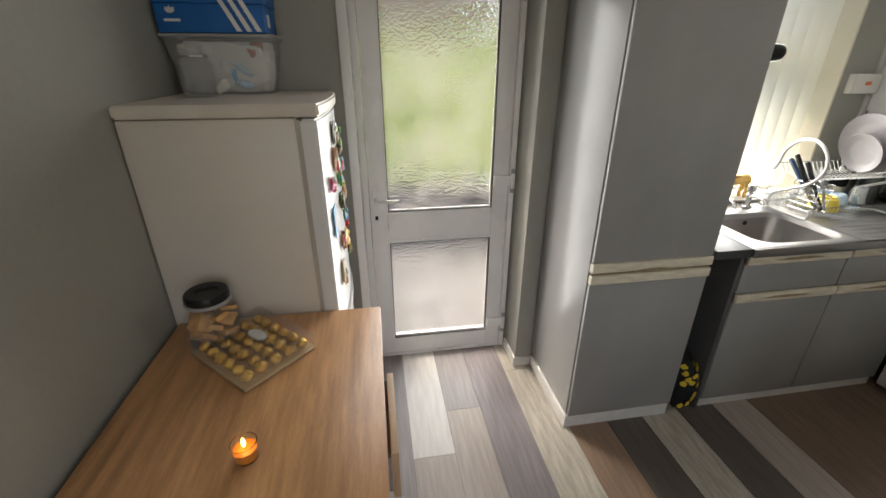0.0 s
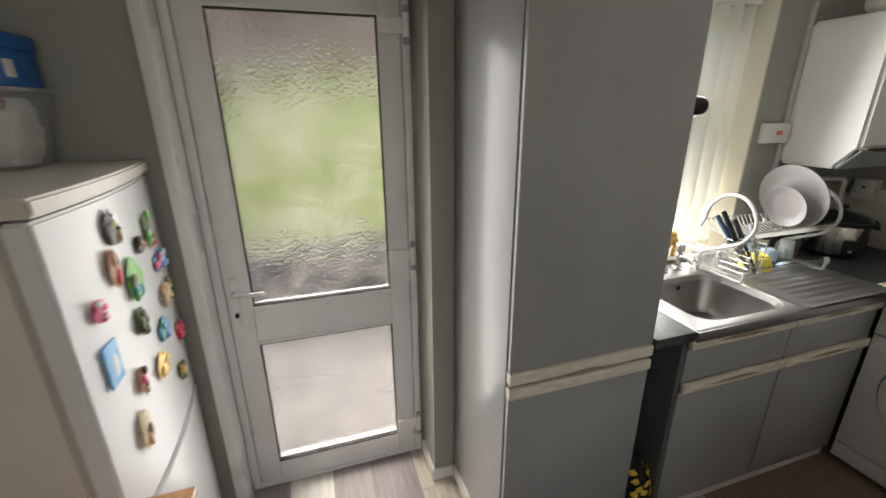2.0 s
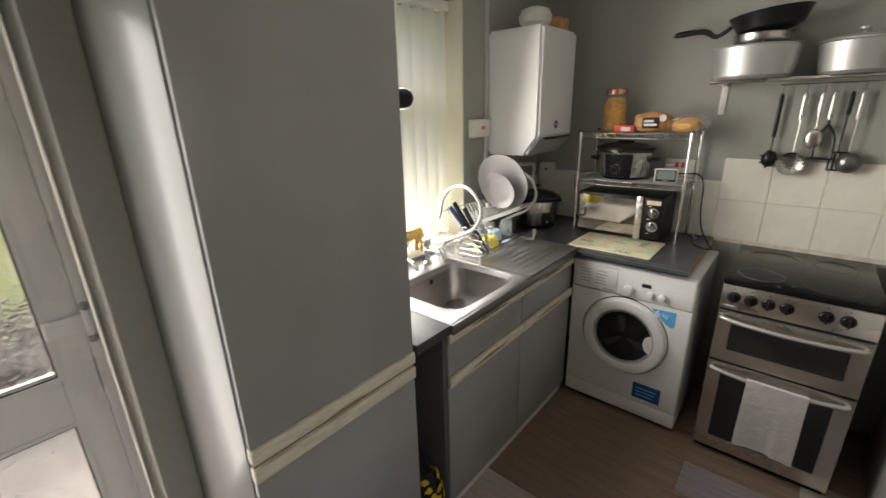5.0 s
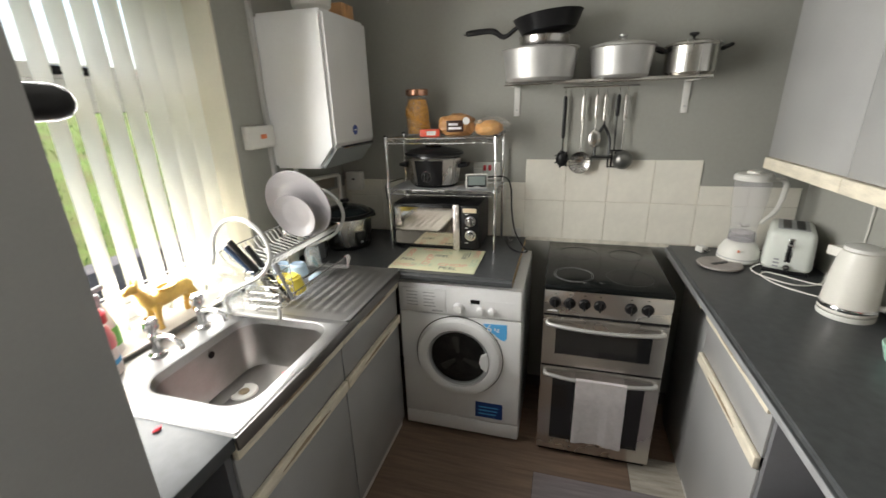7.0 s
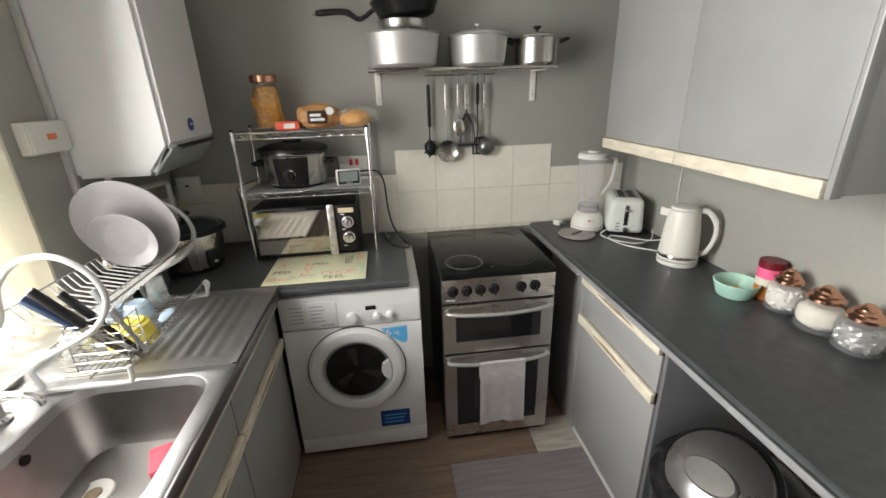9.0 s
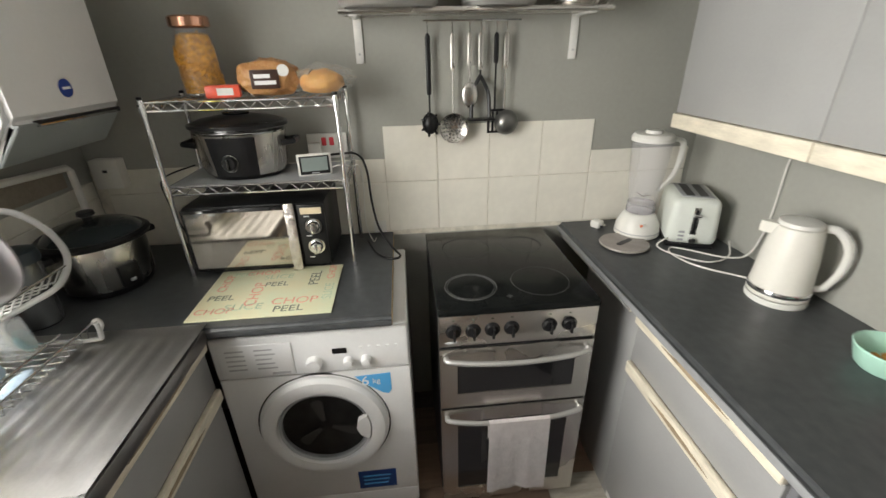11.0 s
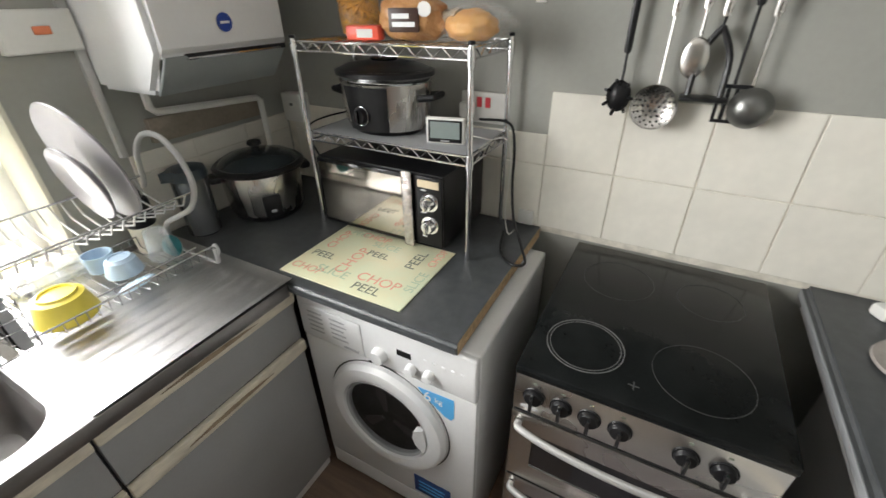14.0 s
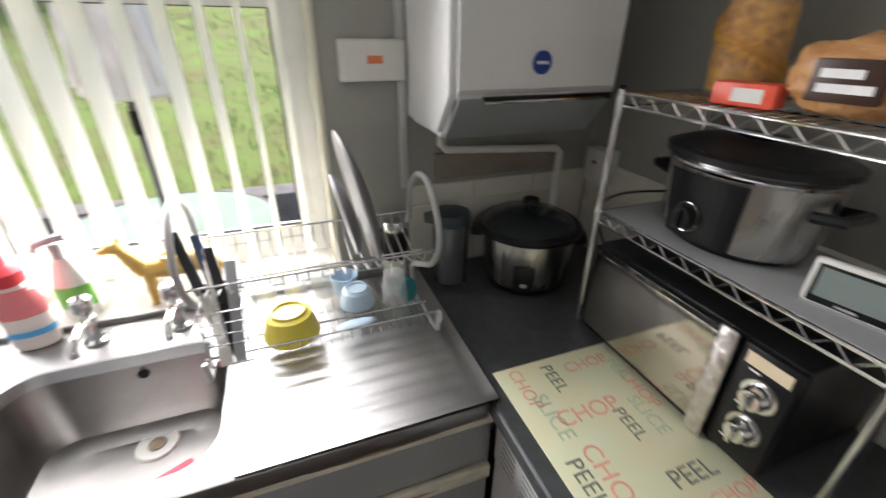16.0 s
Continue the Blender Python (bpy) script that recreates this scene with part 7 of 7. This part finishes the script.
part("cream_band", lathe([(0.0384, 0.05), (0.0386, 0.052), (0.0386, 0.075), (0.0384, 0.077)], 28), CREAM_WALL, tn)
part("pink_band", lathe([(0.0384, 0.0775), (0.0386, 0.08), (0.0386, 0.11), (0.0384, 0.112)], 28), PINKR, tn)
part("lid", lathe([(0.038, 0.1125), (0.0395, 0.114), (0.0395, 0.135), (0.037, 0.138), (0, 0.138)], 28), mat("dark_red_lid", (0.16, 0.01, 0.02), 0.35), tn, "dark red lid")


def canister(x, y, fill, label, s=1.0):
    t = thing("glass_canister", label, "jar", pose(x, y, WT), "copper-lidded jars")
    part("jar_glass", lathe([(0, 0), (0.048 * s, 0), (0.056 * s, 0.008), (0.058 * s, 0.055), (0.055 * s, 0.085), (0.040 * s, 0.100), (0.038 * s, 0.100), (0.053 * s, 0.083), (0.056 * s, 0.055), (0.053 * s, 0.010), (0, 0.005)], 32), JAR_GLASS, t)
    lump = fill is not SUGAR
    fb_ = blob(0.055 * s, 0.055 * s, 0.043, (0, 0, 0.049), 0.30 if lump else 0.06, 5, 4, int(x * 100))
    for v in fb_.verts:
        q_ = math.hypot(v.co.x, v.co.y)
        if q_ > 0.0525 * s:
            v.co.x, v.co.y = v.co.x * 0.0525 * s / q_, v.co.y * 0.0525 * s / q_
        v.co.z = min(max(v.co.z, 0.007), 0.082)
    part("contents", fb_, fill, t)
    part("lid", lathe([(0.040 * s, 0.099), (0.042 * s, 0.101), (0.042 * s, 0.110), (0.033 * s, 0.116), (0.033 * s, 0.121), (0.026 * s, 0.126), (0.024 * s, 0.131), (0.015 * s, 0.136), (0.011 * s, 0.143), (0, 0.145)], 32), COPPER, t, "stepped copper lid")


SUGAR = mat("cream_sugar", (0.76, 0.72, 0.62), 0.9, var=0.05, scale=200)
canister(2.235, -0.215, mat("white_sugar_lumps", (0.74, 0.70, 0.66), 0.8, var=0.15, scale=40, bump=0.5), "glass jar of tea bags with copper lid", 0.95)
canister(2.112, -0.21, SUGAR, "glass jar of sugar with copper lid", 1.1)
canister(2.0, -0.207, ALU, "glass jar of foil pods with copper lid", 1.0)

# ---- bin ----
bn = thing("kitchen_bin", "black round bin with tilted silver lid under the worktop", "bin", pose(1.955, 0.11, 0) @ Matrix.Diagonal((1.12, 1.12, 1.0, 1)))
part("bin_body", lathe([(0, 0), (0.15, 0), (0.155, 0.01), (0.185, 0.46), (0.192, 0.465), (0.192, 0.49), (0.186, 0.50), (0.17, 0.522), (0.13, 0.536), (0.07, 0.542), (0, 0.543)], 48), mat("black_gloss_plastic", (0.012, 0.012, 0.013), 0.2), bn)
lidp = part("lid_collar", lathe([(0.146, -0.035), (0.152, 0.0), (0.150, 0.012), (0.142, 0.016), (0.138, 0.010)], 48), BLACK, bn)
lidp.matrix_basis = pose(-0.01, 0.055, 0.556, -34, -6, 0) @ Matrix.Diagonal((0.9, 0.9, 1, 1))
q = part("dome_lid", lathe([(0.138, 0.011), (0.130, 0.030), (0.095, 0.052), (0.05, 0.064), (0, 0.068)], 48), mat("dark_silver_plastic", (0.30, 0.29, 0.28), 0.28, metal=0.8, var=0.1), bn, "silver dome lid")
q.matrix_basis = lidp.matrix_basis.copy()
q = part("lid_flap", lathe([(0, 0.008), (0.055, 0.006), (0.060, 0.001), (0.062, -0.016)], 36, sx=1.2, sy=0.75), mat("pale_silver_plastic", (0.36, 0.35, 0.34), 0.3, metal=0.8), bn, "oval silver flap")
q.matrix_basis = lidp.matrix_basis @ pose(-0.015, 0.018, 0.0635, -3, 0, 20)

# ---- floor planks and wall tiles ----
PLAN = {-4: [(-1.5, 0.2, "grey"), (0.2, 2.2, "beige")], -3: [(-1.5, -0.3, "cream"), (-0.3, 2.2, "grey")], -2: [(-1.5, 0.5, "beige"), (0.5, 2.2, "mauve")],
        -1: [(-1.5, 0.9, "white"), (0.9, 2.2, "grey")], 0: [(-1.5, 0.14, "grey"), (0.14, 1.466, "beige"), (1.466, 2.2, "white")],
        1: [(-1.5, 0.4, "white"), (0.4, 1.72, "beige"), (1.72, 2.2, "grey")], 2: [(-1.5, 0.7, "tan"), (0.7, 2.2, "mauve")],
        3: [(-1.5, 0.65, "grey"), (0.65, 1.96, "cream"), (1.96, 2.2, "cream")], 4: [(-1.5, 0.3, "brown"), (0.3, 2.2, "tan")],
        5: [(-0.3, 0.9, "grey"), (0.9, 2.2, "dark")], 6: [(-0.3, 0.6, "tan"), (0.6, 2.2, "cream")], 7: [(-0.3, 0.85, "cream"), (0.85, 2.2, "dark")],
        8: [(-0.3, 0.5, "dark"), (0.5, 2.2, "beige")], 9: [(-0.3, 0.8, "grey"), (0.8, 2.2, "brown")], 10: [(-0.3, 0.7, "mauve"), (0.7, 2.2, "brown")],
        11: [(-0.3, 0.85, "mauve"), (0.85, 2.2, "brown")], 12: [(-0.3, 0.43, "cream"), (0.43, 2.2, "brown")], 13: [(-0.3, 1.0, "tan"), (1.0, 2.2, "brown")],
        14: [(-0.3, 2.2, "brown")], 15: [(-0.3, 2.2, "dark")]}
EDGES = [0.245, 0.435, 0.61, 0.812, 1.005, 1.20, 1.39, 1.59, 1.79, 1.99, 2.20, 2.40, 2.61, 2.82, 3.03, 3.24, 3.45]
for k, segs in PLAN.items():
    x0, x1 = (EDGES[k], EDGES[k + 1]) if k >= 0 else (0.245 + 0.195 * k, 0.245 + 0.195 * (k + 1))
    for y0, y1, kind in segs:
        h, w = (y1 - y0) / 2 - 0.0008, (x1 - x0) / 2 - 0.0007
        ob = link(box(-w, w, -h, h, -0.004, 0.0), "plank", PLANKS[kind])
        ob.parent, ob.matrix_basis = floor, pose((x0 + x1) / 2, (y0 + y1) / 2, 0)

bed = box(XE - 0.002, XE - 0.0005, -0.25, YN - 0.002, 0.885, 1.208)
box(XE - 0.002, XE - 0.0005, 0.162, 0.995, 1.2085, 1.33, bm=bed)
gb = link(bed, "grout_bed", GROUT)
gb.parent = wall_east
YT = [-0.257, -0.048, 0.162, 0.372, 0.582, 0.789, 0.995, 1.20, 1.41, 1.62, 1.83, 2.04]
spots = []
for a, b in zip(YT, YT[1:]):
    spots.append((a, b, 0.905, 1.115))
    spots.append((a, b, 1.115, 1.332 if 0.16 < (a + b) / 2 < 0.99 else 1.21))
tiles(wall_east, spots, "y", XE - 0.002)
bed = link(box(2.74, XE - 0.008, YN - 0.002, YN - 0.0005, 0.885, 1.17), "grout_bed", GROUT)
bed.parent = wall_north
XT = [2.72 + 0.208 * k for k in range(4)]
tiles(wall_north, [(a, min(b, XE - 0.008), z0, z1) for a, b in zip(XT, XT[1:]) for z0, z1 in ((0.905, 1.11), (1.11, 1.17))], "x", YN - 0.002)
